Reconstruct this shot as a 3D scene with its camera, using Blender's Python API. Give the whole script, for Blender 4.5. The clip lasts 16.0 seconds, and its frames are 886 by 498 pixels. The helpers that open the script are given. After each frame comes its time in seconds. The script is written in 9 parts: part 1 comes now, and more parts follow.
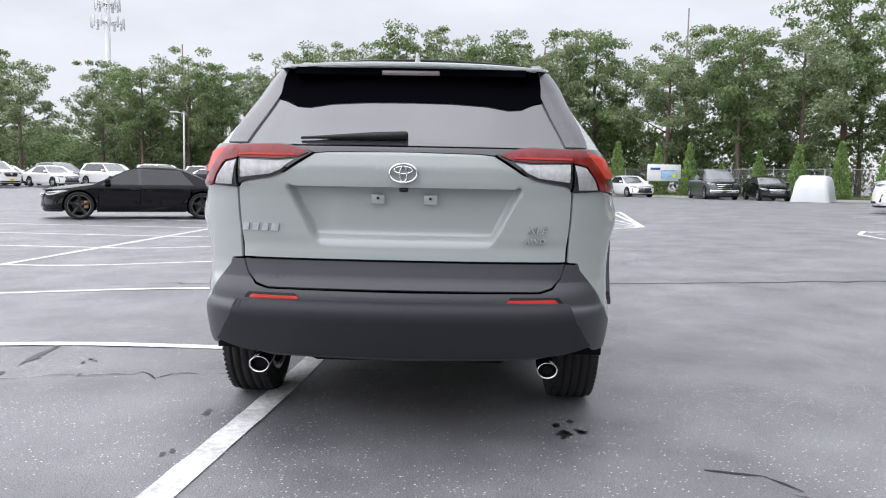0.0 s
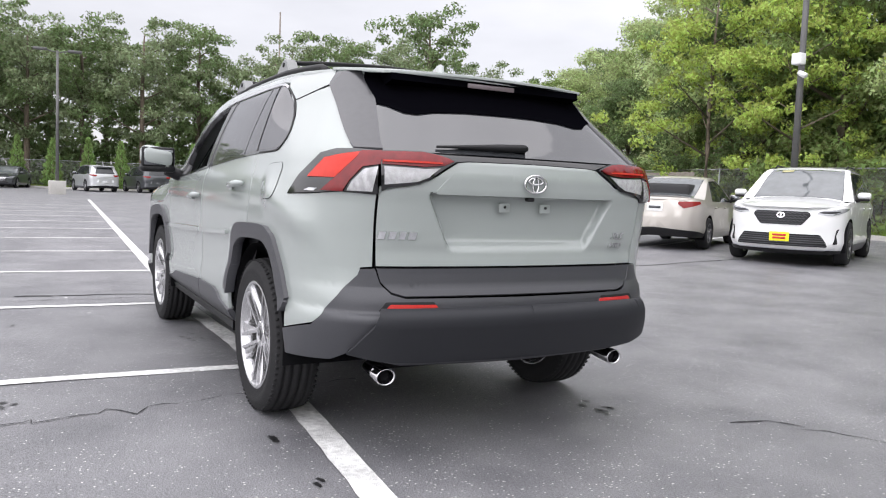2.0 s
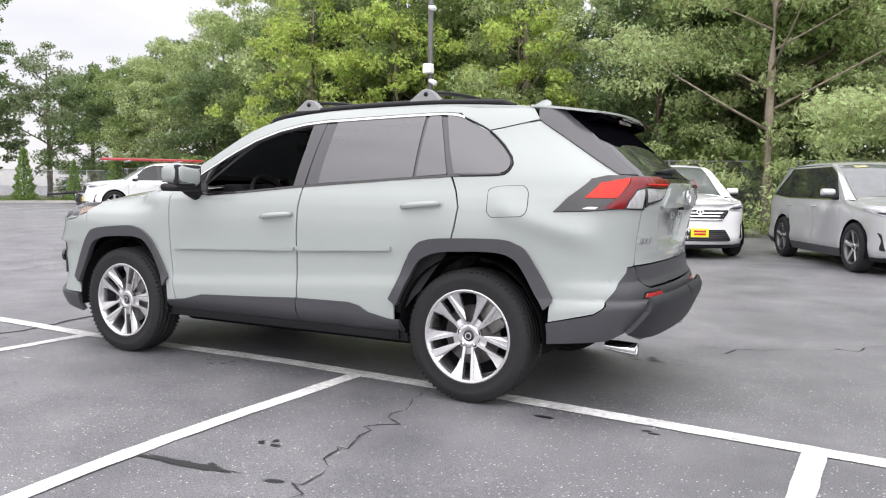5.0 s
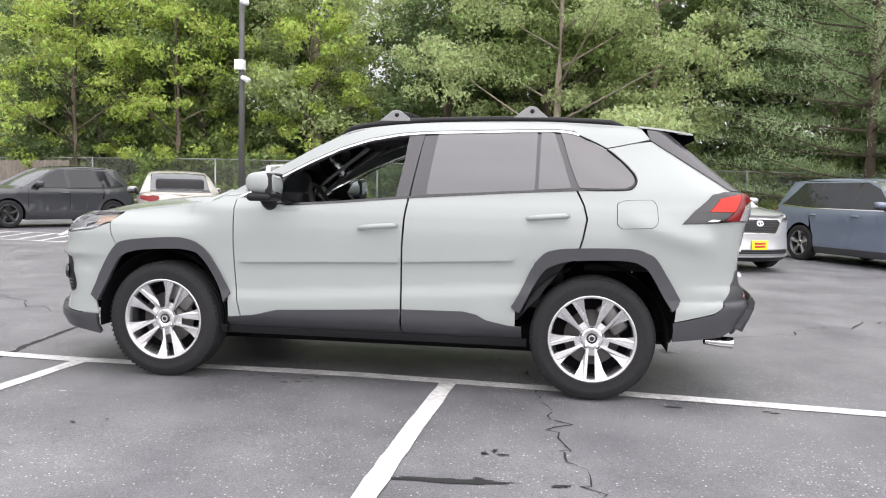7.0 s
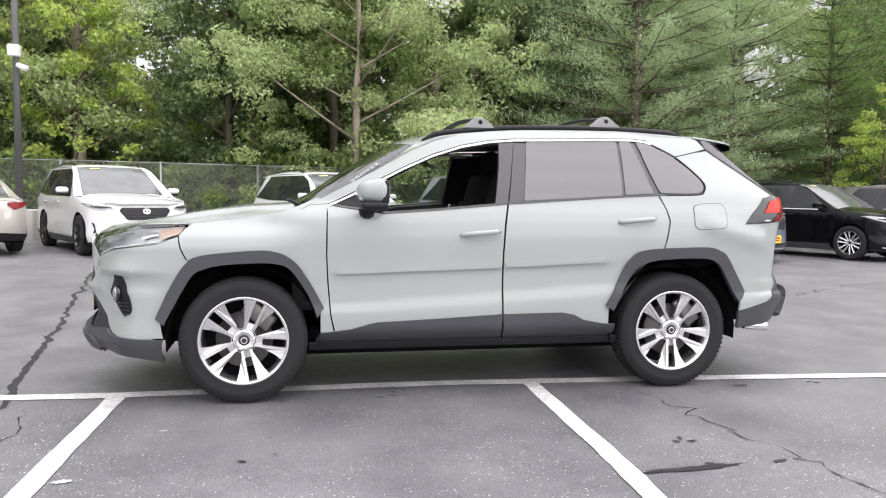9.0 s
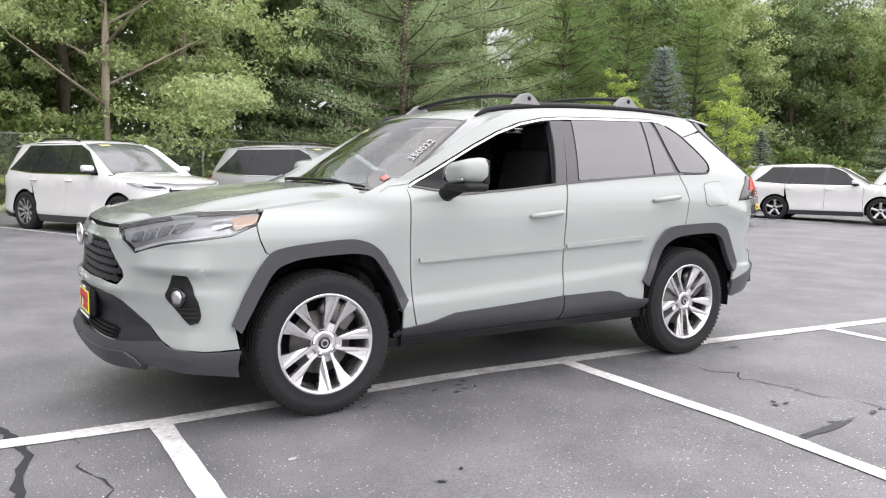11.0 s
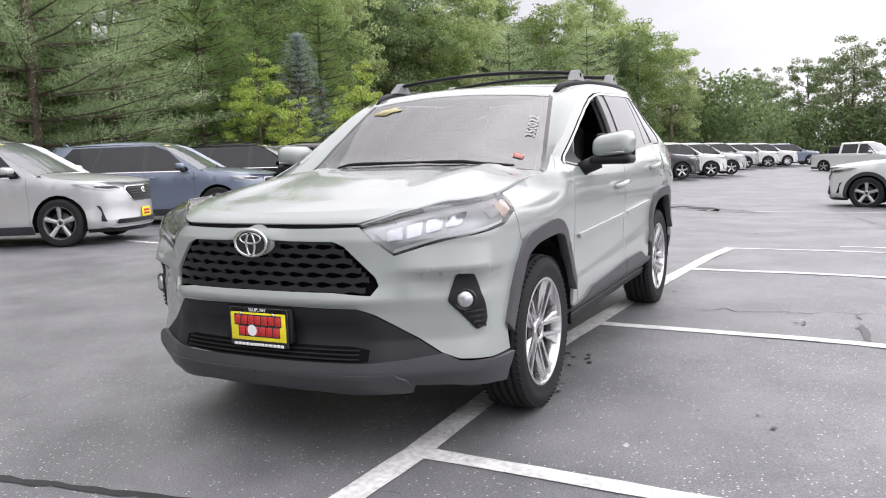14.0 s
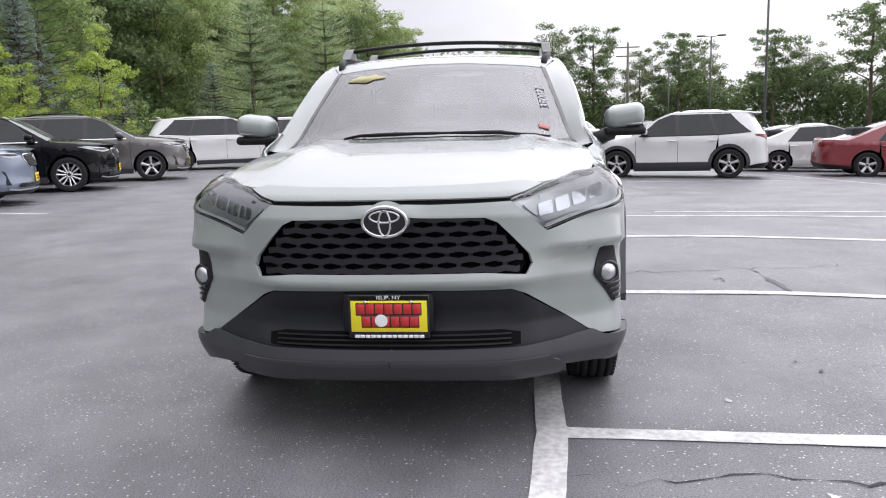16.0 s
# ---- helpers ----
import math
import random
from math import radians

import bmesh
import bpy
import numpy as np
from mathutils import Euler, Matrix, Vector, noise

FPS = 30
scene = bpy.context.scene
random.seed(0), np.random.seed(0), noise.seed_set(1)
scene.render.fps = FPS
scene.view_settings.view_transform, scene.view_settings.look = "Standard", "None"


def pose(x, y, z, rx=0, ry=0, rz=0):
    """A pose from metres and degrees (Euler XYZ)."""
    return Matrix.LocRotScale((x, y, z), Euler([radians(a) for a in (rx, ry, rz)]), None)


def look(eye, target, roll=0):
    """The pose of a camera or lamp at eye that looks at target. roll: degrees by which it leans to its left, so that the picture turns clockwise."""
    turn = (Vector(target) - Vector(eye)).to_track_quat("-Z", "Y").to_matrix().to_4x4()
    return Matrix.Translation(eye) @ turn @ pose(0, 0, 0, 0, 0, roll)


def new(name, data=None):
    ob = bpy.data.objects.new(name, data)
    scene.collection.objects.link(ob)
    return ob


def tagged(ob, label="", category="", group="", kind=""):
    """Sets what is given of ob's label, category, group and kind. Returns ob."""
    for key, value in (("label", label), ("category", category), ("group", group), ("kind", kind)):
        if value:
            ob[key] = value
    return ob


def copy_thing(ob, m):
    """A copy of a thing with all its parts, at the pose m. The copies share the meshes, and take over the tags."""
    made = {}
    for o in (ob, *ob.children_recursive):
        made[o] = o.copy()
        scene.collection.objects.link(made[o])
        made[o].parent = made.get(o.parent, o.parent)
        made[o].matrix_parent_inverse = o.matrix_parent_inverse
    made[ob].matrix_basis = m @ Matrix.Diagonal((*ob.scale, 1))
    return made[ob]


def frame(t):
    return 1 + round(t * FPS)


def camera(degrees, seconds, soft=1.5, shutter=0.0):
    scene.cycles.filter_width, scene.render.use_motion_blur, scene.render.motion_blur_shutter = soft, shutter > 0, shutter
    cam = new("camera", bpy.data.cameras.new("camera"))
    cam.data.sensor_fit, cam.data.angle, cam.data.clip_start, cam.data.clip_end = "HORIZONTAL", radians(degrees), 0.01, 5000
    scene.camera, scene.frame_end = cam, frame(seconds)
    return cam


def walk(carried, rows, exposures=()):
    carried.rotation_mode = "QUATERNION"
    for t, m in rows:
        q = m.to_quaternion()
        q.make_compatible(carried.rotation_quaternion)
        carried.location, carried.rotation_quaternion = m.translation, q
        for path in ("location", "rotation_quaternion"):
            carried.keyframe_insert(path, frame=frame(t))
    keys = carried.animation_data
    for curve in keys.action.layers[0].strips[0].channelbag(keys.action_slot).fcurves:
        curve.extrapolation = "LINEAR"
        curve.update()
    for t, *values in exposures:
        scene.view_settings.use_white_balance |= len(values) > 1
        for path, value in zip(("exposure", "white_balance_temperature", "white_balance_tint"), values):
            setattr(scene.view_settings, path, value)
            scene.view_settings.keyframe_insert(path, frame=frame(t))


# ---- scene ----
cam = camera(59.1, 16.0, soft=1.1)
PATH = [
    (0, (-5.383, -0.209, 1.121), (-3.392, -0.177, 0.939), 1.1),
    (0.5, (-5.358, 0.29, 1.091), (-3.378, 0.063, 0.918), 1.8),
    (1, (-5.293, 0.855, 1.089), (-3.366, 0.348, 0.917), 2.4),
    (1.5, (-5.213, 1.398, 1.088), (-3.368, 0.642, 0.922), 2.5),
    (2, (-5.019, 1.928, 1.104), (-3.276, 0.959, 0.949), 2.3),
    (2.5, (-4.865, 2.463, 1.132), (-3.239, 1.307, 0.988), 1.7),
    (3, (-4.63, 3.001, 1.143), (-3.127, 1.689, 1.005), 1.2),
    (3.5, (-4.402, 3.519, 1.17), (-3.03, 2.07, 1.035), 0.6),
    (4, (-4.02, 3.949, 1.181), (-2.785, 2.382, 1.039), 0.3),
    (4.2, (-3.871, 4.12, 1.163), (-2.695, 2.509, 1.019), 0.3),
    (6.3, (-1.878, 5.306, 1.205), (-1.368, 3.378, 1.052), 1.1),
    (6.5, (-1.673, 5.385, 1.221), (-1.227, 3.441, 1.07), 1.1),
    (7, (-1.133, 5.522, 1.207), (-0.841, 3.548, 1.064), 1.2),
    (7.5, (-0.617, 5.643, 1.233), (-0.464, 3.653, 1.096), 1.0),
    (8, (-0.044, 5.704, 1.226), (-0.062, 3.708, 1.093), 1.0),
    (8.5, (0.544, 5.641, 1.22), (0.345, 3.655, 1.086), 0.8),
    (9, (1.085, 5.518, 1.219), (0.699, 3.561, 1.084), 0.6),
    (9.5, (1.595, 5.306, 1.226), (1.026, 3.394, 1.09), 0.5),
    (9.7, (1.8, 5.228, 1.23), (1.153, 3.341, 1.091), 0.5),
    (11.8, (3.555, 3.945, 1.252), (2.279, 2.42, 1.037), -0.6),
    (12, (3.706, 3.82, 1.249), (2.383, 2.335, 1.037), -1.2),
    (12.5, (4.033, 3.378, 1.255), (2.589, 2.013, 1.024), -1.2),
    (13, (4.365, 2.976, 1.243), (2.803, 1.75, 1.006), -1.5),
    (13.5, (4.589, 2.546, 1.232), (2.916, 1.477, 0.992), -1.8),
    (14, (4.823, 2.128, 1.234), (3.051, 1.235, 0.988), -2.1),
    (14.5, (5.008, 1.728, 1.24), (3.157, 1.018, 0.976), -2.2),
    (15, (5.088, 1.292, 1.258), (3.182, 0.76, 0.972), -2.1),
    (15.5, (5.175, 0.905, 1.265), (3.233, 0.54, 0.956), -1.9),
    (16, (5.096, 0.516, 1.256), (3.135, 0.298, 0.927), -1.7),
]
EXPOSURE = [(0, 1.35, 6250, 15), (1.5, 1.39, 6400, 15), (3.5, 1.40, 6500, 15), (8, 1.50, 6600, 16), (12.5, 1.41, 6600, 16), (14.5, 1.19, 6450, 17), (16, 1.08, 6350, 17)]
walk(cam, [(t, look(eye, target, roll)) for t, eye, target, roll in PATH], exposures=EXPOSURE)

# ---- daylight: a bright overcast sky and a very soft sun ----
SUN_ELEVATION, SUN_AZIMUTH = radians(50), radians(-26)
SUN_WAY = Vector((math.cos(SUN_ELEVATION) * math.sin(SUN_AZIMUTH), math.cos(SUN_ELEVATION) * math.cos(SUN_AZIMUTH), math.sin(SUN_ELEVATION)))


def overcast_world():
    world = bpy.data.worlds.new("overcast_sky")
    world.use_nodes = True
    nt = world.node_tree
    nt.nodes.clear()
    out = nt.nodes.new("ShaderNodeOutputWorld")
    bg = nt.nodes.new("ShaderNodeBackground")
    sky = nt.nodes.new("ShaderNodeTexSky")
    sky.sky_type = "NISHITA"
    sky.sun_disc = False
    sky.sun_elevation, sky.sun_rotation = SUN_ELEVATION, SUN_AZIMUTH
    coord = nt.nodes.new("ShaderNodeTexCoord")
    sep = nt.nodes.new("ShaderNodeSeparateXYZ")
    nt.links.new(coord.outputs["Generated"], sep.inputs[0])
    # brighter towards the zenith, as cloud cover is
    grad = nt.nodes.new("ShaderNodeMapRange")
    grad.inputs["From Min"].default_value, grad.inputs["From Max"].default_value = 0.0, 1.0
    grad.inputs["To Min"].default_value, grad.inputs["To Max"].default_value = SKY_LOW, SKY_HIGH
    rise = nt.nodes.new("ShaderNodeMath")
    rise.operation = "POWER"
    rise.inputs[1].default_value = 1.15
    floor_ = nt.nodes.new("ShaderNodeMath")
    floor_.operation = "MAXIMUM"
    floor_.inputs[1].default_value = 0.0
    nt.links.new(sep.outputs["Z"], floor_.inputs[0])
    nt.links.new(floor_.outputs[0], rise.inputs[0])
    nt.links.new(rise.outputs[0], grad.inputs["Value"])
    mapping = nt.nodes.new("ShaderNodeMapping")
    mapping.inputs["Scale"].default_value = (1.6, 1.6, 5.0)
    nt.links.new(coord.outputs["Generated"], mapping.inputs[0])
    clouds = nt.nodes.new("ShaderNodeTexNoise")
    clouds.inputs["Scale"].default_value, clouds.inputs["Detail"].default_value = 1.7, 6
    clouds.inputs["Roughness"].default_value = 0.52
    nt.links.new(mapping.outputs[0], clouds.inputs["Vector"])
    soft = nt.nodes.new("ShaderNodeMapRange")
    soft.inputs["From Min"].default_value, soft.inputs["From Max"].default_value = 0.3, 0.7
    soft.inputs["To Min"].default_value, soft.inputs["To Max"].default_value = 0.82, 1.08
    nt.links.new(clouds.outputs["Fac"], soft.inputs["Value"])
    # a broad glow of the cloud towards the veiled sun
    toward = nt.nodes.new("ShaderNodeVectorMath")
    toward.operation = "DOT_PRODUCT"
    toward.inputs[1].default_value = (SUN_WAY.x, SUN_WAY.y, SUN_WAY.z)
    nt.links.new(coord.outputs["Generated"], toward.inputs[0])
    glow = nt.nodes.new("ShaderNodeMapRange")
    glow.interpolation_type = "SMOOTHSTEP"
    glow.inputs["From Min"].default_value, glow.inputs["From Max"].default_value = 0.15, 1.0
    glow.inputs["To Min"].default_value, glow.inputs["To Max"].default_value = 0.0, SKY_GLOW
    nt.links.new(toward.outputs["Value"], glow.inputs["Value"])
    total = nt.nodes.new("ShaderNodeMath")
    nt.links.new(grad.outputs[0], total.inputs[0]), nt.links.new(glow.outputs[0], total.inputs[1])
    mul = nt.nodes.new("ShaderNodeMath")
    mul.operation = "MULTIPLY"
    nt.links.new(total.outputs[0], mul.inputs[0])
    nt.links.new(soft.outputs[0], mul.inputs[1])
    grey = nt.nodes.new("ShaderNodeMix")
    grey.data_type, grey.blend_type = "RGBA", "MULTIPLY"
    grey.inputs[0].default_value = 1.0
    grey.inputs[6].default_value = (0.975, 0.985, 1.0, 1)
    nt.links.new(mul.outputs[0], grey.inputs[7])
    scale = nt.nodes.new("ShaderNodeMix")
    scale.data_type, scale.blend_type = "RGBA", "MULTIPLY"
    scale.inputs[0].default_value = 1.0
    scale.inputs[7].default_value = (0.1, 0.1, 0.1, 1)
    nt.links.new(sky.outputs[0], scale.inputs[6])
    mix = nt.nodes.new("ShaderNodeMix")
    mix.data_type = "RGBA"
    mix.inputs[0].default_value = 0.93
    nt.links.new(scale.outputs[2], mix.inputs[6])
    nt.links.new(grey.outputs[2], mix.inputs[7])
    nt.links.new(mix.outputs[2], bg.inputs["Color"])
    bg.inputs["Strength"].default_value = 1.0
    nt.links.new(bg.outputs[0], out.inputs[0])
    scene.world = world


SKY_LOW, SKY_HIGH, SKY_GLOW = 0.340, 0.60, 0.64
overcast_world()
sun_data = bpy.data.lights.new("sun", "SUN")
sun_data.energy, sun_data.angle, sun_data.color = 0.6, radians(165), (1.0, 0.98, 0.95)
sun = new("sun", sun_data)
sun.matrix_basis = look(SUN_WAY * 12, (0, 0, 0))

import mathutils


# ---- materials ----
def node(nt, kind, **values):
    n = nt.nodes.new(kind)
    for key, value in values.items():
        n.inputs[key].default_value = value
    return n


def material(name, base, rough=0.5, metal=0.0, vary=0.12, grain=40.0, stain=2.0, bump=0.0, bump_scale=120.0,
             coat=0.0, spread=0.0, per="", specular=0.5):
    """A principled surface, varied at two scales (grain and stains), with a fine bump."""
    m = bpy.data.materials.new(name)
    m.use_nodes = True
    nt = m.node_tree
    b = nt.nodes["Principled BSDF"]
    b.inputs["Roughness"].default_value, b.inputs["Metallic"].default_value = rough, metal
    b.inputs["Specular IOR Level"].default_value = specular
    b.inputs["Coat Weight"].default_value, b.inputs["Coat Roughness"].default_value = coat, 0.04
    coord = nt.nodes.new("ShaderNodeTexCoord")
    space = coord.outputs["Object"]
    fine = node(nt, "ShaderNodeTexNoise", Scale=grain, Detail=5.0)
    broad = node(nt, "ShaderNodeTexNoise", Scale=stain, Detail=4.0)
    nt.links.new(space, fine.inputs["Vector"]), nt.links.new(space, broad.inputs["Vector"])
    add = nt.nodes.new("ShaderNodeMath")
    add.operation = "ADD"
    nt.links.new(fine.outputs["Fac"], add.inputs[0]), nt.links.new(broad.outputs["Fac"], add.inputs[1])
    rng = node(nt, "ShaderNodeMapRange")
    rng.inputs["From Min"].default_value, rng.inputs["From Max"].default_value = 0.6, 1.4
    rng.inputs["To Min"].default_value, rng.inputs["To Max"].default_value = 1 - vary, 1 + vary
    nt.links.new(add.outputs[0], rng.inputs["Value"])
    mul = nt.nodes.new("ShaderNodeMix")
    mul.data_type, mul.blend_type = "RGBA", "MULTIPLY"
    mul.inputs[0].default_value = 1.0
    mul.inputs[6].default_value = (*base, 1)
    nt.links.new(rng.outputs[0], mul.inputs[7])
    colour = mul.outputs[2]
    if spread:
        hsv = nt.nodes.new("ShaderNodeHueSaturation")
        if per == "island":
            rand = nt.nodes.new("ShaderNodeNewGeometry").outputs["Random Per Island"]
        else:
            rand = nt.nodes.new("ShaderNodeObjectInfo").outputs["Random"]
        val = node(nt, "ShaderNodeMapRange")
        val.inputs["To Min"].default_value, val.inputs["To Max"].default_value = 1 - spread, 1 + spread
        hue = node(nt, "ShaderNodeMapRange")
        hue.inputs["To Min"].default_value, hue.inputs["To Max"].default_value = 0.5 - spread * 0.06, 0.5 + spread * 0.05
        nt.links.new(rand, val.inputs["Value"]), nt.links.new(rand, hue.inputs["Value"])
        nt.links.new(val.outputs[0], hsv.inputs["Value"]), nt.links.new(hue.outputs[0], hsv.inputs["Hue"])
        nt.links.new(colour, hsv.inputs["Color"])
        colour = hsv.outputs[0]
    nt.links.new(colour, b.inputs["Base Color"])
    if bump:
        noise_b = node(nt, "ShaderNodeTexNoise", Scale=bump_scale, Detail=4.0)
        nt.links.new(space, noise_b.inputs["Vector"])
        bm_node = node(nt, "ShaderNodeBump", Strength=bump, Distance=0.01)
        nt.links.new(noise_b.outputs["Fac"], bm_node.inputs["Height"])
        nt.links.new(bm_node.outputs[0], b.inputs["Normal"])
    return m


def glass(name, tint, ior=1.5):
    """A thin pane: tinted see-through with a Fresnel gloss."""
    m = bpy.data.materials.new(name)
    m.use_nodes = True
    nt = m.node_tree
    nt.nodes.clear()
    out = nt.nodes.new("ShaderNodeOutputMaterial")
    clear = nt.nodes.new("ShaderNodeBsdfTransparent")
    clear.inputs["Color"].default_value = (*tint, 1)
    gloss = nt.nodes.new("ShaderNodeBsdfGlossy")
    gloss.inputs["Color"].default_value, gloss.inputs["Roughness"].default_value = (1, 1, 1, 1), 0.02
    fres = node(nt, "ShaderNodeFresnel", IOR=ior)
    mix = nt.nodes.new("ShaderNodeMixShader")
    nt.links.new(fres.outputs[0], mix.inputs[0])
    nt.links.new(clear.outputs[0], mix.inputs[1]), nt.links.new(gloss.outputs[0], mix.inputs[2])
    nt.links.new(mix.outputs[0], out.inputs[0])
    return m


def leaf_material(name, base, spread):
    m = material(name, base, rough=0.45, vary=0.2, grain=3.0, stain=0.35, spread=spread, per="island", specular=0.35)
    nt = m.node_tree
    b = nt.nodes["Principled BSDF"]
    colour = b.inputs["Base Color"].links[0].from_socket
    trans = nt.nodes.new("ShaderNodeBsdfTranslucent")
    nt.links.new(colour, trans.inputs["Color"])
    mix = nt.nodes.new("ShaderNodeMixShader")
    mix.inputs[0].default_value = 0.5
    nt.links.new(b.outputs[0], mix.inputs[1]), nt.links.new(trans.outputs[0], mix.inputs[2])
    nt.links.new(mix.outputs[0], nt.nodes["Material Output"].inputs["Surface"])
    return m


def car_paint(name, base, flake=0.0, rough=0.32, specular=0.5):
    return material(name, base, rough=rough, metal=flake, vary=0.025, grain=900, stain=1.2, coat=1.0, specular=specular)


M = {}
M["lunar"] = car_paint("grey_green_paint", (0.300, 0.328, 0.315), 0.0, 0.26, 0.35)
M["lunar"].node_tree.nodes["Principled BSDF"].inputs["Coat Weight"].default_value = 0.85
M["lunar"].node_tree.nodes["Principled BSDF"].inputs["Coat Roughness"].default_value = 0.06
M["white"] = car_paint("white_paint", (0.70, 0.705, 0.70))
M["pearl"] = car_paint("pearl_white_paint", (0.70, 0.70, 0.69))
M["silver"] = car_paint("silver_paint", (0.47, 0.48, 0.49), 0.35)
M["slate"] = car_paint("blue_grey_paint", (0.17, 0.205, 0.27), 0.3)
M["charcoal"] = car_paint("charcoal_paint", (0.06, 0.064, 0.07), 0.3, 0.3, 0.2)
M["black"] = car_paint("black_paint", (0.004, 0.004, 0.005), 0.0, 0.2, 0.05)
M["black"].node_tree.nodes["Principled BSDF"].inputs["Coat Weight"].default_value = 0.45
M["beige"] = car_paint("champagne_paint", (0.46, 0.43, 0.39), 0.3)
M["red"] = car_paint("dark_red_paint", (0.20, 0.015, 0.02))
M["crimson"] = car_paint("red_paint", (0.38, 0.03, 0.03))
M["cladding"] = material("grey_plastic_cladding", (0.046, 0.047, 0.053), 0.40, vary=0.12, grain=200, bump=0.05, bump_scale=420, specular=0.45)
M["dark_plastic"] = material("black_plastic", (0.009, 0.009, 0.010), 0.5, vary=0.1, specular=0.3)
M["gloss_black"] = material("gloss_black_trim", (0.006, 0.006, 0.007), 0.12, vary=0.05, coat=0.5)
M["under"] = material("underbody", (0.006, 0.006, 0.007), 0.9, vary=0.3, specular=0.1, grain=12)
M["rubber"] = material("tyre_rubber", (0.021, 0.021, 0.022), 0.8, specular=0.2, vary=0.2, grain=60, bump=0.15, bump_scale=300)
M["alloy"] = material("machined_alloy", (0.62, 0.62, 0.63), 0.27, 0.9, vary=0.05, grain=300)
M["alloy_dark"] = material("grey_alloy", (0.13, 0.13, 0.135), 0.4, 0.6, vary=0.08)
M["alloy_black"] = material("black_alloy", (0.012, 0.012, 0.013), 0.3, 0.2, vary=0.08)
M["steel"] = material("brake_steel", (0.17, 0.165, 0.16), 0.45, 0.9, vary=0.2, grain=90)
M["copper"] = material("bronze_calliper", (0.45, 0.20, 0.06), 0.4, 0.3)
M["chrome"] = material("chrome", (0.72, 0.72, 0.73), 0.10, 1.0, vary=0.02)
M["lens_red"] = material("red_lens", (0.20, 0.010, 0.010), 0.16, vary=0.08, grain=90, coat=0.2, specular=0.3)
M["lens_bright"] = material("bright_red_lens", (0.150, 0.004, 0.006), 0.2, vary=0.35, grain=45, stain=14, coat=0.35, specular=0.3)


def ribbed_lens(name, base, lines):
    """A clear lens over a bright reflector, with fine upright ribs."""
    m = material(name, base, 0.18, 0.45, vary=0.35, grain=60, coat=1.0)
    nt = m.node_tree
    b = nt.nodes["Principled BSDF"]
    wave = node(nt, "ShaderNodeTexWave", Scale=lines, Distortion=0.3)
    wave.bands_direction = "Y"
    nt.links.new(nt.nodes.new("ShaderNodeTexCoord").outputs["Object"], wave.inputs["Vector"])
    dark = nt.nodes.new("ShaderNodeMix")
    dark.data_type, dark.blend_type = "RGBA", "MULTIPLY"
    dark.inputs[0].default_value = 0.5
    nt.links.new(b.inputs["Base Color"].links[0].from_socket, dark.inputs[6]), nt.links.new(wave.outputs["Color"], dark.inputs[7])
    nt.links.new(dark.outputs[2], b.inputs["Base Color"])
    bump = node(nt, "ShaderNodeBump", Strength=0.5, Distance=0.004)
    nt.links.new(wave.outputs["Fac"], bump.inputs["Height"])
    nt.links.new(bump.outputs[0], b.inputs["Normal"])
    return m


M["lens_clear"] = ribbed_lens("clear_ribbed_lens", (0.55, 0.55, 0.56), 85.0)
M["lens_coral"] = material("coral_red_lens", (0.50, 0.040, 0.028), 0.25, vary=0.14, grain=40, stain=9, coat=0.2, specular=0.1)
M["lens_amber"] = material("amber_lens", (0.50, 0.36, 0.27), 0.12, vary=0.1, coat=1.0)
M["lamp_cover"] = glass("lamp_cover_glass", (0.93, 0.95, 0.96))
M["window_clear"] = glass("window_glass", (0.60, 0.66, 0.65), 1.52)
M["screen"] = glass("windscreen_glass", (0.40, 0.46, 0.47), 2.5)
M["interior"] = material("cabin_trim", (0.022, 0.022, 0.024), 0.8, vary=0.15)
M["seat"] = material("black_seat_fabric", (0.020, 0.020, 0.023), 0.8, vary=0.2, bump=0.2, bump_scale=500)
M["plate_yellow"] = material("yellow_plate", (0.83, 0.72, 0.02), 0.4, vary=0.05)
M["plate_red"] = material("red_print", (0.55, 0.03, 0.03), 0.5, vary=0.04)
M["plate_white"] = material("white_print", (0.85, 0.85, 0.85), 0.5, vary=0.04)
M["sticker"] = material("yellow_marker", (0.42, 0.39, 0.20), 0.7, vary=0.3, grain=30)
M["chalk"] = material("white_marker", (0.45, 0.46, 0.46), 0.8, vary=0.2)
M["reflector"] = material("red_reflector", (0.50, 0.035, 0.03), 0.15, vary=0.12, grain=240, coat=1.0)
M["bark"] = material("bark", (0.12, 0.095, 0.07), 0.9, vary=0.35, grain=14, stain=1.5, bump=0.8, bump_scale=20)
M["bark_pale"] = material("pale_bark", (0.26, 0.22, 0.17), 0.9, vary=0.3, grain=12, stain=1.0, bump=0.7, bump_scale=18)
M["leaf"] = leaf_material("leaf_green", (0.231, 0.306, 0.106), 0.45)
M["leaf_deep"] = leaf_material("leaf_deep_green", (0.163, 0.227, 0.094), 0.45)
M["leaf_light"] = leaf_material("leaf_yellow_green", (0.400, 0.500, 0.120), 0.4)
M["leaf_pale"] = leaf_material("leaf_pale_green", (0.420, 0.500, 0.235), 0.4)
# greyer green that puts the haze of distance into far leaves
M["leaf_hazed"] = leaf_material("leaf_hazed_green", (0.218, 0.270, 0.144), 0.4)
M["needle"] = leaf_material("pine_needles", (0.400, 0.500, 0.285), 0.4)
M["needle_blue"] = leaf_material("spruce_needles", (0.330, 0.405, 0.385), 0.35)
M["cedar"] = leaf_material("cedar_sprays", (0.230, 0.338, 0.115), 0.4)
M["grass"] = leaf_material("grass_blades", (0.19, 0.27, 0.06), 0.4)
